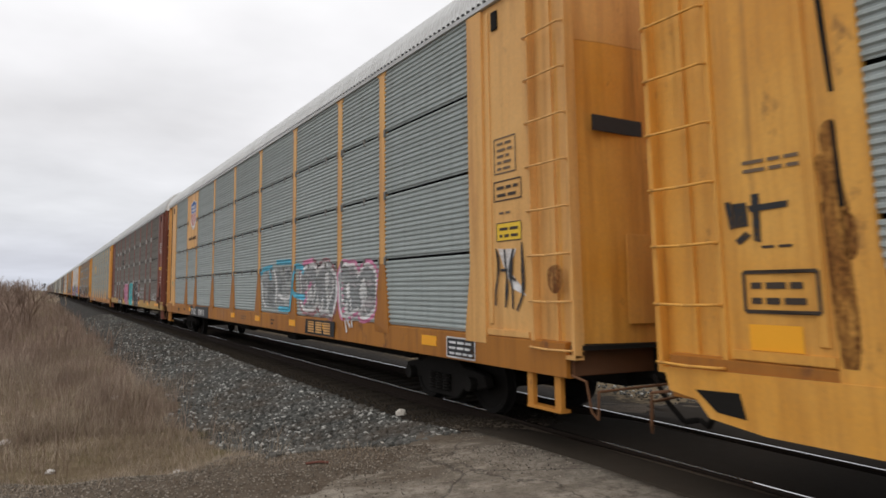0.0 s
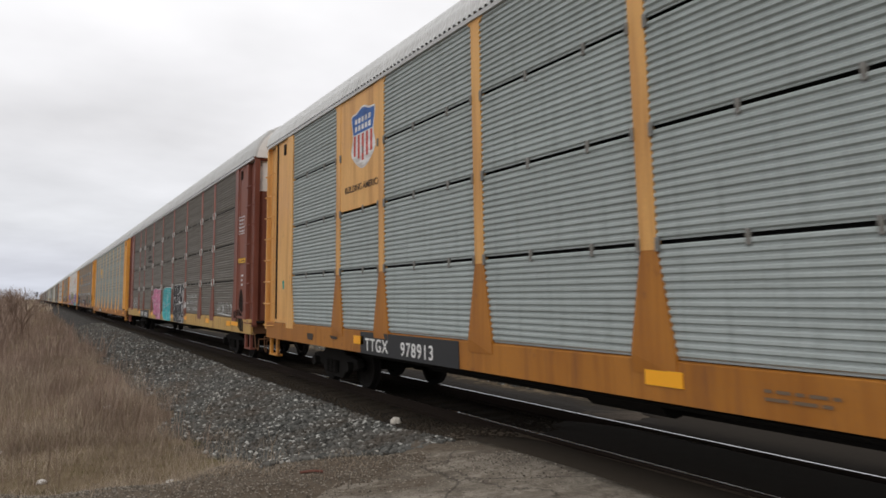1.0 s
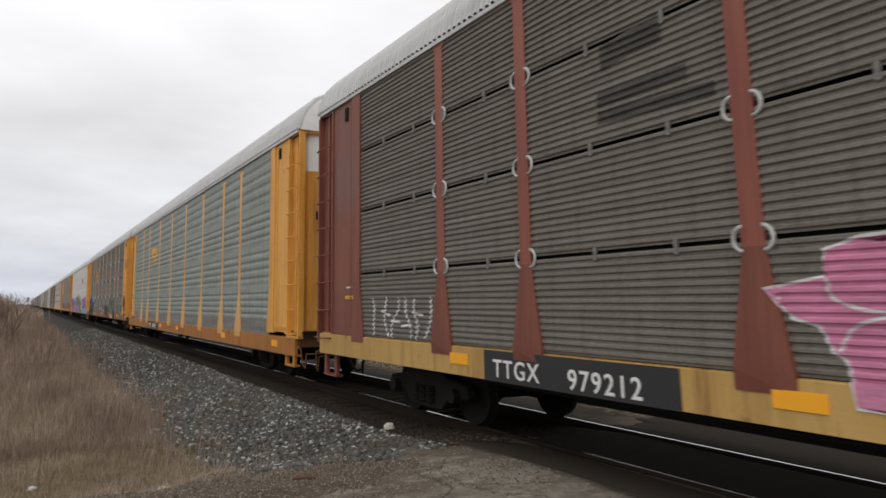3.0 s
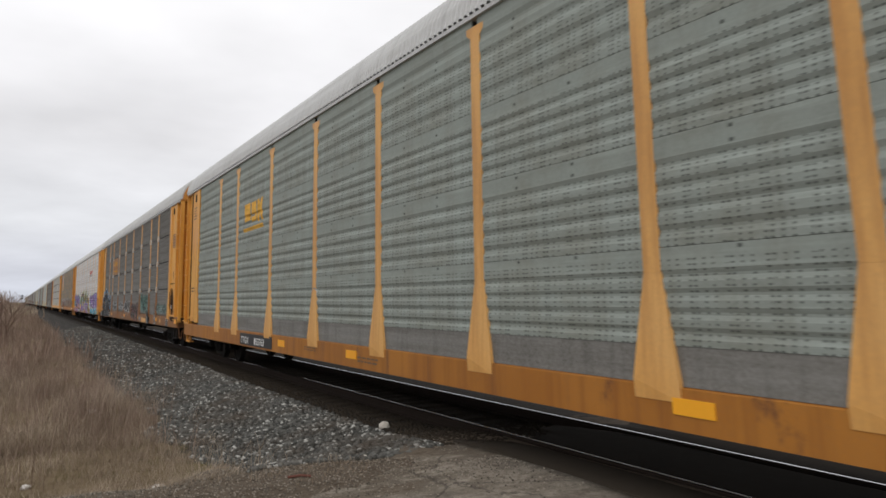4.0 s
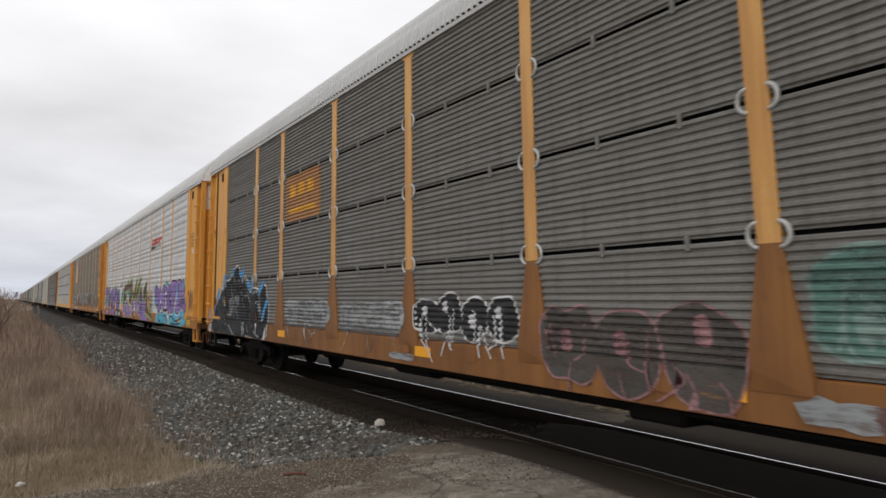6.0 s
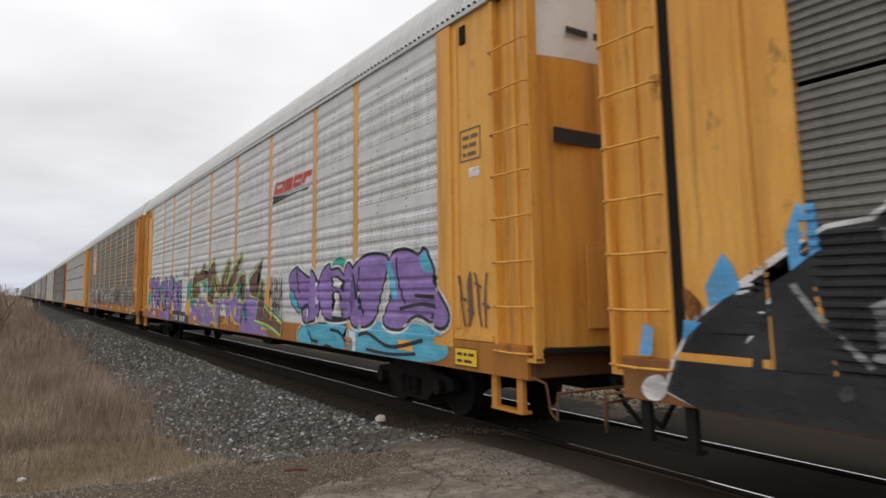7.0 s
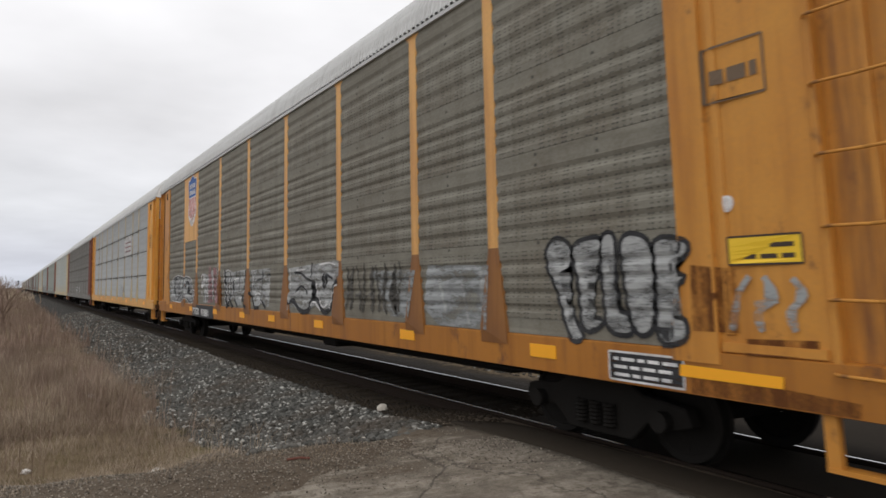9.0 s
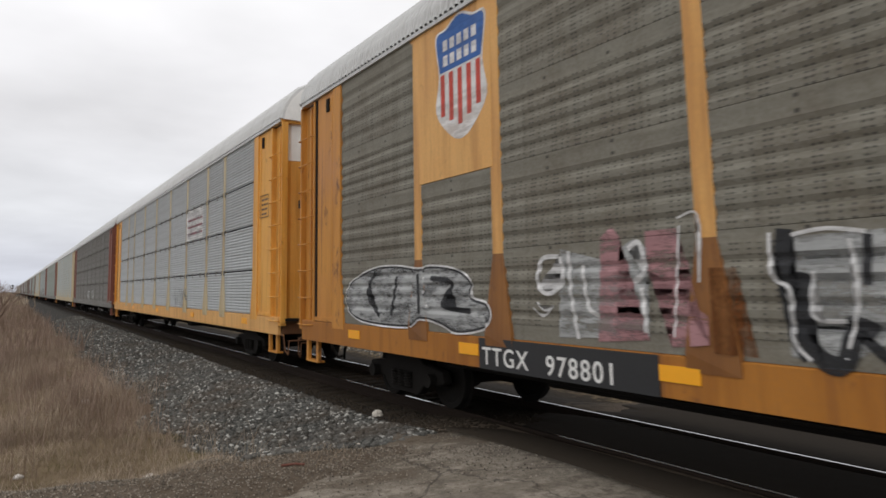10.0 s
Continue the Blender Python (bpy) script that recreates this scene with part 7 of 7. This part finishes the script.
coat(6, [stroke(curve([(17.96, 2.27), (18.08, 1.3)]), 0.02)], CHALK, 3)
coat(6, [[(17.09, 2.11), (16.33, 2.12), (16.42, 1.32), (16.65, 1.38), (16.74, 1.23), (16.89, 1.26), (17.03, 1.4), (17, 1.72), (17.14, 1.76)]], SILVER, 1)
coat(6, [stroke(curve([(17.02, 2.17), (17.06, 1.79), (16.9, 1.78), (16.91, 1.61), (16.98, 1.4), (16.85, 1.25), (16.74, 1.19), (16.66, 1.23), (16.57, 1.46), (16.45, 1.42)]), 0.13)], INK, 3)
coat(6, [stroke(curve([(16.44, 2.09), (16.48, 1.75)]), 0.06)], INK, 3)
coat(6, [stroke(curve([(17.14, 2.15), (17.15, 1.82), (17.01, 1.71), (17.02, 1.36), (16.9, 1.21)]), 0.03)], CHALK, 4)
coat(6, [stroke(curve([(16.97, 2.12), (16.72, 2.15), (16.45, 2.11)]), 0.03)], CHALK, 4)
coat(6, [stroke(curve([(16.83, 1.85), (16.86, 1.53), (16.63, 1.5)]), 0.03)], CHALK, 4)
piece(6, [[(24.79, 1.48), (24.68, 1.81), (23.83, 2.03), (23.08, 2.05), (22.41, 1.99), (22.1, 2.02), (21.54, 1.97), (21.16, 1.82), (21.17, 1.61), (20.76, 1.51), (20.82, 1.31), (21.44, 1.21), (21.84, 1.3), (22.35, 1.36), (22.75, 1.23), (24.24, 1.26)]], SILVER, INK, CHALK, 0.03, layer=1, soft=True)
coat(6, [stroke(curve([(23.73, 2.01), (24.03, 1.67), (23.6, 1.33)]), 0.07)], INK, 5)
coat(6, [stroke(curve([(23.04, 1.93), (23.23, 1.35)]), 0.07)], INK, 5)
coat(6, [stroke(curve([(22.41, 1.95), (22.35, 1.4)]), 0.07)], INK, 5)
coat(6, [stroke(curve([(22.08, 1.89), (21.55, 1.81), (21.8, 1.53), (21.15, 1.46)]), 0.07)], INK, 5)
piece(6, [[(3.7, 2.07), (3.54, 2.18), (3.35, 2.08), (3.4, 1.88), (3.54, 1.79), (3.3, 1.3), (3.23, 1.18), (3.39, 1.21), (3.57, 1.68), (3.68, 1.86)]], SILVER, INK, None, 0.05, layer=1, soft=True)
piece(6, [[(3.29, 2.08), (2.96, 2.15), (2.93, 2.06), (3.09, 2.01), (3.1, 1.84), (2.95, 1.81), (3.11, 1.73), (3.09, 1.4), (2.94, 1.35), (3.18, 1.28), (3.23, 1.73)]], SILVER, INK, None, 0.05, layer=1, soft=True)
piece(6, [[(2.89, 2.12), (2.74, 2.13), (2.78, 1.51), (2.62, 1.41), (2.59, 1.27), (2.84, 1.3), (2.89, 1.62)]], SILVER, INK, None, 0.05, layer=1, soft=True)
piece(6, [[(2.63, 2.1), (2.42, 2.14), (2.3, 1.98), (2.32, 1.42), (2.39, 1.28), (2.52, 1.31), (2.6, 1.62)]], SILVER, INK, None, 0.05, layer=1, soft=True)
piece(6, [[(2.23, 2.08), (1.91, 2.06), (1.92, 1.96), (2.09, 1.92), (2.07, 1.77), (1.94, 1.77), (2.05, 1.68), (2.07, 1.43), (1.96, 1.39), (1.98, 1.25), (2.24, 1.24), (2.23, 1.73)]], SILVER, INK, None, 0.05, layer=1, soft=True)
# blue-grey carrier: silver piece with sky-blue edges
coat(1, [[(11.95, 2.06), (11.29, 2.27), (10.25, 2.26), (9.43, 2.22), (9.36, 2.1), (9.38, 1.4), (9.41, 1.27), (10.33, 1.29), (10.85, 1.29), (11.73, 1.3), (11.87, 1.6)]], SILVER, 1)
coat(1, [smooth_loop([(11.22, 1.97), (10.88, 1.96), (10.67, 1.73), (10.74, 1.45), (11.01, 1.33), (11.3, 1.49)], 4)], FADED, 2)
coat(1, [smooth_loop([(10.41, 2), (10.2, 2.04), (10.15, 1.73), (10.37, 1.67)], 4)], FADED, 2)
coat(1, [smooth_loop([(9.86, 2.13), (9.61, 2.16), (9.57, 1.96), (9.81, 1.92)], 4)], FADED, 2)
coat(1, [stroke(curve([(11.85, 1.99), (11.72, 1.48), (11.45, 1.31)]), 0.1)], CHALK, 3)
coat(1, [stroke(curve([(10.78, 2.18), (10.57, 1.84), (10.65, 1.4)]), 0.1)], CHALK, 3)
coat(1, [stroke(curve([(10.44, 1.62), (9.97, 1.52), (9.44, 1.58)]), 0.1)], CHALK, 3)
coat(1, [stroke(curve([(11.94, 2.12), (11.68, 2.24), (11.29, 2.27), (10.94, 2.28)]), 0.12)], CYAN, 4)
coat(1, [stroke(curve([(10.61, 2.38), (10.03, 2.37), (9.48, 2.36)]), 0.12)], CYAN, 4)
coat(1, [stroke(curve([(9.44, 1.26), (9.34, 1.72), (9.22, 2.18), (9.11, 2.25), (8.73, 2.2), (8.66, 2.06)]), 0.12)], CYAN, 4)
coat(1, [stroke(curve([(10.4, 1.29), (9.87, 1.28), (9.41, 1.3)]), 0.12)], CYAN, 4)
coat(1, [stroke(curve([(9.37, 1.77), (9.12, 1.61), (8.59, 1.56), (8.56, 1.44)]), 0.12)], CYAN, 4)
coat(1, [stroke(curve([(11.12, 2.2), (11.05, 1.96)]), 0.12)], CYAN, 4)
coat(1, [stroke(curve([(8.68, 2.3), (8.38, 2.31), (8.05, 2.35)]), 0.1)], PINK, 5)
coat(1, [stroke(curve([(8.46, 1.64), (8.29, 1.76), (8.11, 1.87)]), 0.1)], PINK, 5)
coat(1, [stroke(curve([(8.58, 1.42), (8.39, 1.57)]), 0.1)], PINK, 5)
# red emblem of slanted forms over a black wedge
coat(5, [[(9.08, 3.96), (8.41, 3.95), (8.28, 4.19), (8.92, 4.22)]], LOGO_RED, 1, "emblem")
coat(5, [[(8.38, 3.95), (7.89, 3.95), (7.78, 4.2), (8.26, 4.2)]], LOGO_RED, 1, "emblem")
coat(5, [[(7.85, 3.96), (7.35, 3.96), (7.21, 4.19), (7.7, 4.21)]], LOGO_RED, 1, "emblem")
coat(5, [[(7.3, 3.98), (7.14, 3.98), (7.05, 4.08), (6.77, 4.08), (6.71, 4.19), (7.16, 4.2)]], LOGO_RED, 1, "emblem")
coat(5, [[(8.84, 4.07), (8.48, 4.06), (8.44, 4.13), (8.8, 4.14)]], GALV_WHITE, 2, "emblem")
coat(5, [[(7.68, 4.05), (7.36, 4.05), (7.35, 4.09), (7.66, 4.09)]], GALV_WHITE, 2, "emblem")
coat(5, [[(9.13, 3.75), (6.91, 3.88), (6.96, 3.82), (8.14, 3.87), (9.12, 3.93)]], INK, 1, "emblem")
# gold emblem of three forms over a bar
coat(3, [[(19.87, 4.2), (19.37, 4.21), (19.35, 4.07), (19.63, 4.07), (19.62, 3.86), (19.34, 3.86), (19.32, 3.77), (19.83, 3.74)]], LOGO_GOLD, 1, "emblem")
coat(3, [[(19.26, 4.2), (18.86, 4.21), (18.84, 4.08), (19.08, 4.08), (19.07, 4.02), (18.83, 4.01), (18.82, 3.72), (19.23, 3.71), (19.25, 3.84), (19, 3.84), (19, 3.9), (19.25, 3.9)]], LOGO_GOLD, 1, "emblem")
coat(3, [[(18.77, 4.22), (18.61, 4.23), (18.53, 4.08), (18.45, 4.23), (18.32, 4.24), (18.39, 3.97), (18.31, 3.69), (18.46, 3.69), (18.52, 3.88), (18.62, 3.68), (18.77, 3.68), (18.66, 3.97)]], LOGO_GOLD, 1, "emblem")
coat(3, [[(19.97, 3.58), (18.28, 3.61), (18.28, 3.51), (19.97, 3.5)]], LOGO_GOLD, 1, "emblem")


def shield(k, cs, cz, w, h, name="emblem"):
    """A shield emblem: pale rim, blue head with plain light bars, red and white stripes below."""
    def ring(g):
        a, b = w / 2 + g, h / 2 + g
        return smooth_loop([(cs - a, cz + b * 0.78), (cs - a * 0.55, cz + b * 0.86), (cs, cz + b), (cs + a * 0.55, cz + b * 0.86), (cs + a, cz + b * 0.78), (cs + a * 0.86, cz + b * 0.1), (cs + a, cz - b * 0.45), (cs + a * 0.5, cz - b * 0.85), (cs, cz - b), (cs - a * 0.5, cz - b * 0.85), (cs - a, cz - b * 0.45), (cs - a * 0.86, cz + b * 0.1)], 4)
    full = ring(0)
    head = [(s, max(z, cz + h * 0.08)) for s, z in full]
    x = -1.4925
    def flat(shapes, mt, d):
        bm = bmesh.new()
        for sh in shapes:
            bm.faces.new([bm.verts.new((x - d, s - HALF, z)) for s, z in sh])
        bm.normal_update()
        for f in bm.faces:
            if f.normal.x > 0:
                f.normal_flip()
        part(name, bm, mt, CARS[k])
    flat([ring(0.035)], CHALK, 0)
    flat([head], LOGO_BLUE, 0.003)
    for i in range(5):
        c = cs - w * 0.37 + w * 0.185 * i
        lo = cz - h * (0.40 - 0.045 * abs(2 - i) * 1.2)
        flat([[(c - w * 0.045, lo), (c + w * 0.045, lo), (c + w * 0.045, cz + h * 0.06), (c - w * 0.045, cz + h * 0.06)]], LOGO_RED, 0.003)
    for r in range(2):
        for i in range(5):
            c = cs + w * 0.30 - w * 0.15 * i
            z = cz + h * (0.30 - 0.13 * r)
            flat([[(c - w * 0.05, z - h * 0.045), (c + w * 0.05, z - h * 0.045), (c + w * 0.05, z + h * 0.045), (c - w * 0.05, z + h * 0.045)]], CHALK, 0.006)


shield(1, 21.30, 4.55, 0.95, 1.05)
shield(6, 21.28, 4.52, 1.12, 1.62)


def note(k, s0, s1, z0, z1, ink, lines=3, frame_w=0.018, ground=None):
    """A stencilled notice: a frame and bars where the small writing cannot be read."""
    shapes = []
    if frame_w:
        shapes += [stroke([(s0, z0), (s1, z0)], frame_w), stroke([(s0, z1), (s1, z1)], frame_w), stroke([(s0, z0), (s0, z1)], frame_w), stroke([(s1, z0), (s1, z1)], frame_w)]
    if ground:
        coat(k, [[(s0, z0), (s1, z0), (s1, z1), (s0, z1)]], ground, 0, "notice")
    r = random.Random(int(s0 * 31 + z0 * 77))
    h = (z1 - z0) / (lines + 0.6)
    for i in range(lines):
        z = z0 + h * (i + 0.5)
        a, pad = s1 - 0.06, 0.06
        while a > s0 + pad + 0.05:
            w = min(r.uniform(0.06, 0.2), a - s0 - pad)
            shapes.append([(a - w, z), (a, z), (a, z + h * 0.42), (a - w, z + h * 0.42)])
            a -= w + 0.035
    coat(k, shapes, ink, 1, "notice")


GREY_INK = plain("faded_stencil_ink", (0.16, 0.11, 0.07), 0.7)
DARK_INK = plain("dark_stencil_ink", (0.05, 0.035, 0.025), 0.7)
AMBER = plain("amber_label", (0.85, 0.55, 0.03), 0.5, 0, 0.1)
note(1, 0.98, 1.42, 3.16, 3.60, GREY_INK, 5)
note(1, 0.88, 1.44, 2.82, 3.06, DARK_INK, 2)
note(1, 0.98, 1.40, 2.62, 2.72, GREY_INK, 1, 0)
note(1, 0.90, 1.40, 2.32, 2.54, DARK_INK, 2, 0.012, AMBER)
note(0, 25.50, 26.12, 1.55, 1.86, DARK_INK, 2, 0.03)
note(0, 25.52, 26.12, 2.62, 2.80, GREY_INK, 2, 0)
note(0, 25.60, 26.0, 2.02, 2.10, DARK_INK, 1, 0)
coat(0, [[(25.66, 1.25), (26.10, 1.25), (26.10, 1.45), (25.66, 1.45)]], REFLECT, 1, "reflector")
note(2, 1.02, 1.55, 3.50, 3.96, CHALK, 4, 0.02)
note(2, 0.88, 1.56, 2.68, 2.82, DARK_INK, 1, 0.012, LOGO_GOLD)
note(2, 1.0, 1.35, 2.0, 2.45, CHALK, 3, 0)
note(2, 25.3, 25.75, 1.95, 2.05, CHALK, 1, 0)
note(2, 25.3, 25.75, 1.78, 1.86, DARK_INK, 1, 0.012, LOGO_GOLD)
note(3, 25.45, 26.1, 2.0, 2.25, INK, 2, 0)
note(3, 25.5, 26.0, 4.4, 4.9, GREY_INK, 5, 0)
note(4, 0.95, 1.45, 3.75, 4.25, GREY_INK, 4, 0.02, ORANGE_SIGN)
note(4, 1.85, 2.3, 0.80, 1.08, CHALK, 3, 0.02, INK)
note(5, 1.0, 1.45, 3.45, 3.85, GREY_INK, 3, 0.02)
coat(5, [[(1.02, 3.22), (1.25, 3.22), (1.25, 3.34), (1.02, 3.34)]], CHALK, 1, "notice")
scribble(5, 0.85, 1.5, 1.35, 2.0, 4, MAROON, 0.035, 73)
note(5, 1.1, 1.6, 0.84, 1.06, DARK_INK, 2, 0.014, AMBER)
note(5, 25.5, 26.0, 2.55, 2.85, DARK_INK, 2, 0)
note(6, 1.08, 1.62, 3.20, 3.66, GREY_INK, 1, 0.02)
note(6, 0.90, 1.50, 1.86, 2.08, DARK_INK, 2, 0.016, AMBER)
note(6, 2.0, 2.85, 0.82, 1.08, CHALK, 3, 0.02, INK)
scribble(6, 0.9, 1.55, 1.35, 1.75, 3, FADED, 0.05, 75)
note(1, 1.9, 2.6, 0.82, 1.08, CHALK, 3, 0.02, INK)
note(1, 13.2, 13.9, 0.90, 1.06, GREY_INK, 2, 0)
note(1, 10.6, 11.0, 0.86, 1.08, DARK_INK, 2, 0)
note(3, 14.6, 15.4, 0.76, 0.88, GREY_INK, 2, 0)
note(3, 12.0, 12.9, 0.70, 0.86, GREY_INK, 2, 0)
note(7, 0.95, 1.5, 3.4, 3.9, GREY_INK, 4, 0.02)
for k in (1,):
    part("lettering", lettering("BUILDING AMERICA", 0.19, DARK_INK), None, CARS[k], at=(-1.494, 22.1 - HALF, 3.62))
for k in (2, 3, 5, 6, 7):
    # plain dark bars for the small warning on the white gable
    bm = bmesh.new()
    for i in range(4):
        add_box(bm, -0.9 + 0.45 * i, -0.55 + 0.45 * i, -HALF + 0.006, -HALF + 0.012, 4.86, 4.94)
    part("warning_bars", bm, BLACK, CARS[k])

# rust, grime and small marks at the ends of the cars
coat(0, [[(25.33, 3.86), (25.28, 3.84), (25.25, 3.13), (25.29, 3.14)]], STEEL, 1, "dark_gap")
coat(0, [[(25.3, 2.93), (25.27, 2.92), (25.25, 2.3), (25.29, 2.31)]], STEEL, 1, "dark_gap")
coat(0, [smooth_loop([(25.39, 2.86), (25.27, 2.92), (25.27, 2.57), (25.22, 2.28), (25.29, 2.25), (25.34, 2.5)], 4)], RUST_STAIN, 0, "rust_patch")
coat(0, [smooth_loop([(25.31, 2.25), (25.19, 2.22), (25.2, 1.97), (25.28, 1.95)], 4)], RUST_STAIN, 0, "rust_patch")
coat(0, [smooth_loop([(25.45, 2.68), (25.33, 2.62), (25.27, 2.25), (25.23, 1.39), (25.34, 1.04), (25.4, 1.53), (25.41, 2.18)], 4)], RUST_STAIN, 0, "rust_patch")
coat(0, [[(26.25, 2.44), (26.19, 2.44), (26.16, 2.22), (26.21, 2.21)]], INK, 2)
coat(0, [[(26.18, 2.42), (26.05, 2.42), (26.04, 2.23), (26.16, 2.22), (26.12, 2.31)]], INK, 2)
coat(0, [[(26, 2.48), (25.93, 2.48), (25.94, 2.09), (26, 2.11)]], INK, 2)
coat(0, [[(26.04, 2.39), (25.69, 2.4), (25.7, 2.35), (26.02, 2.34)]], INK, 2)
coat(0, [[(26.17, 2.12), (26.07, 2.19), (26.02, 2.15), (26.13, 2.08)]], INK, 2)
coat(1, [[(1.38, 2.23), (1.27, 2.02), (1.1, 1.74), (0.83, 1.65), (0.93, 1.78), (1.15, 1.95), (1, 2.21)]], CHALK, 2)
coat(1, [smooth_loop([(0.39, 1.94), (0.21, 1.99), (0.13, 1.86), (0.23, 1.69), (0.37, 1.73)], 4)], RUST_STAIN, 2, "rust_patch")
coat(4, [smooth_loop([(1.62, 2.1), (1.36, 2.23), (1.12, 2.11), (0.95, 1.78), (0.91, 1.31), (1.14, 1.18), (1.53, 1.26), (1.64, 1.6)], 4)], RUST_STAIN, 0, "rust_patch")
coat(4, [smooth_loop([(1.46, 2), (1.34, 2.18), (1.22, 2.07), (1.07, 1.86), (1.01, 1.61), (1.09, 1.29), (1.29, 1.36), (1.51, 1.48), (1.54, 1.78)], 4)], SOOT, 1, "scorch_mark")
coat(4, [[(1.48, 1.56), (1.38, 1.61), (1.32, 1.48), (1.44, 1.45)]], CHALK, 2, "paint_patch")
coat(4, [[(1.49, 1.22), (1.06, 1.22), (0.6, 1.15), (0.61, 1.02), (0.96, 0.99), (1.28, 1.03)]], SOOT, 1, "paint_patch")
coat(4, [[(2.35, 1.05), (2.01, 1.04), (1.87, 0.81), (2.26, 0.8)]], SOOT, 1, "paint_patch")
coat(4, [[(3.64, 1.03), (3.39, 1.04), (3.36, 0.9), (3.65, 0.88)]], YELLOW_PALE, 2, "paint_patch")
coat(4, [[(8.48, 1.03), (6.73, 0.95), (6.65, 0.76), (8.48, 0.81)]], YELLOW_PALE, 2, "paint_patch")
coat(4, [[(1.17, 2.85), (1.08, 2.82), (1.13, 2.58), (1.18, 2.56)]], RUST_STAIN, 1, "rust_patch")
coat(4, [[(1.56, 2.42), (0.88, 2.41), (0.89, 2.37), (1.57, 2.37)]], RUST_STAIN, 1, "rust_patch")
coat(6, [[(1.93, 0.99), (1.09, 0.93), (0.58, 0.9), (0.6, 0.75), (1.19, 0.74), (1.93, 0.78)]], RUST_STAIN, 1, "rust_patch")
coat(6, [[(1.86, 1.87), (1.46, 1.83), (1.46, 1.32), (1.88, 1.32)]], RUST_STAIN, 1, "rust_patch")
coat(6, [[(1.41, 1.28), (0.84, 1.3), (0.85, 1.18), (1.4, 1.15)]], RUST_STAIN, 1, "rust_patch")
coat(6, [[(2.03, 1.03), (1.11, 1.02), (1.12, 0.93), (2.04, 0.93)]], REFLECT, 2, "reflector")
coat(6, [smooth_loop([(1.51, 2.41), (1.45, 2.41), (1.43, 2.35), (1.47, 2.29), (1.51, 2.3)], 4)], CHALK, 2, "notice")
coat(4, [smooth_loop([(26.39, 3.7), (26.29, 3.7), (26.27, 3.51), (26.37, 3.48)], 4)], RUST_STAIN, 1, "rust_patch")
coat(4, [smooth_loop([(26.2, 1.79), (26.09, 1.74), (25.94, 1.55), (26.03, 1.46), (26.16, 1.55)], 4)], RUST_STAIN, 1, "rust_patch")
coat(4, [smooth_loop([(26.67, 0.88), (26.6, 0.99), (26.44, 1.03), (26.39, 0.89), (26.55, 0.78)], 4)], CHALK, 3, "paint_patch")
coat(4, [smooth_loop([(24.93, 1.08), (24.84, 1.11), (24.83, 1.04), (24.91, 1)], 4)], CHALK, 3, "paint_patch")
coat(6, [[(17.69, 1.9), (17.45, 1.9), (17.36, 1.38), (17.31, 1.2), (17.67, 1.21)]], RUST_STAIN, 1, "rust_patch")
coat(1, [[(24.03, 1.01), (23.65, 1.01), (23.7, 0.88), (23.99, 0.89)]], DARK_INK, 1, "notice")
coat(1, [[(22.78, 1.02), (22.37, 1.01), (22.4, 0.96), (22.69, 0.96)]], DARK_INK, 1, "notice")
coat(1, [[(25.79, 2.1), (25.66, 2.13), (25.64, 1.93), (25.75, 1.92)]], TEAL, 1, "paint_patch")
coat(2, [[(1.44, 1.8), (1.34, 1.94), (1.21, 1.98), (1.12, 1.87), (1.01, 1.64), (0.96, 1.41), (1.12, 1.32), (1.35, 1.38), (1.49, 1.54)]], SOOT, 1, "scorch_mark")
coat(2, [[(1.91, 1.35), (1.52, 1.42), (1.05, 1.25), (0.85, 1.08), (0.86, 0.83), (1.17, 0.83), (1.48, 0.97), (1.88, 1.18)]], SOOT, 1, "scorch_mark")
coat(2, [[(2.17, 1.08), (1.39, 1.07), (1.4, 0.96), (2.18, 0.96)]], REFLECT, 2, "reflector")


def motions():
    """The train rolls past; its wheels turn with it."""
    for k, car in enumerate(CARS):
        y0 = LEAD_AT_START + (k - 1) * CAR_STEP + HALF
        walk(car, [(t, pose(TRACK_X, y0 - SPEED * t, 0)) for t in (0, 2.5, 5, 7.5, 10)])
    step = math.degrees(SPEED / FPS / WHEEL_R)
    for w, dy in WHEELS:
        walk(w, [(i / FPS, pose(0, dy, WHEEL_R, (step * i) % 360)) for i in range(10 * FPS + 1)])


motions()
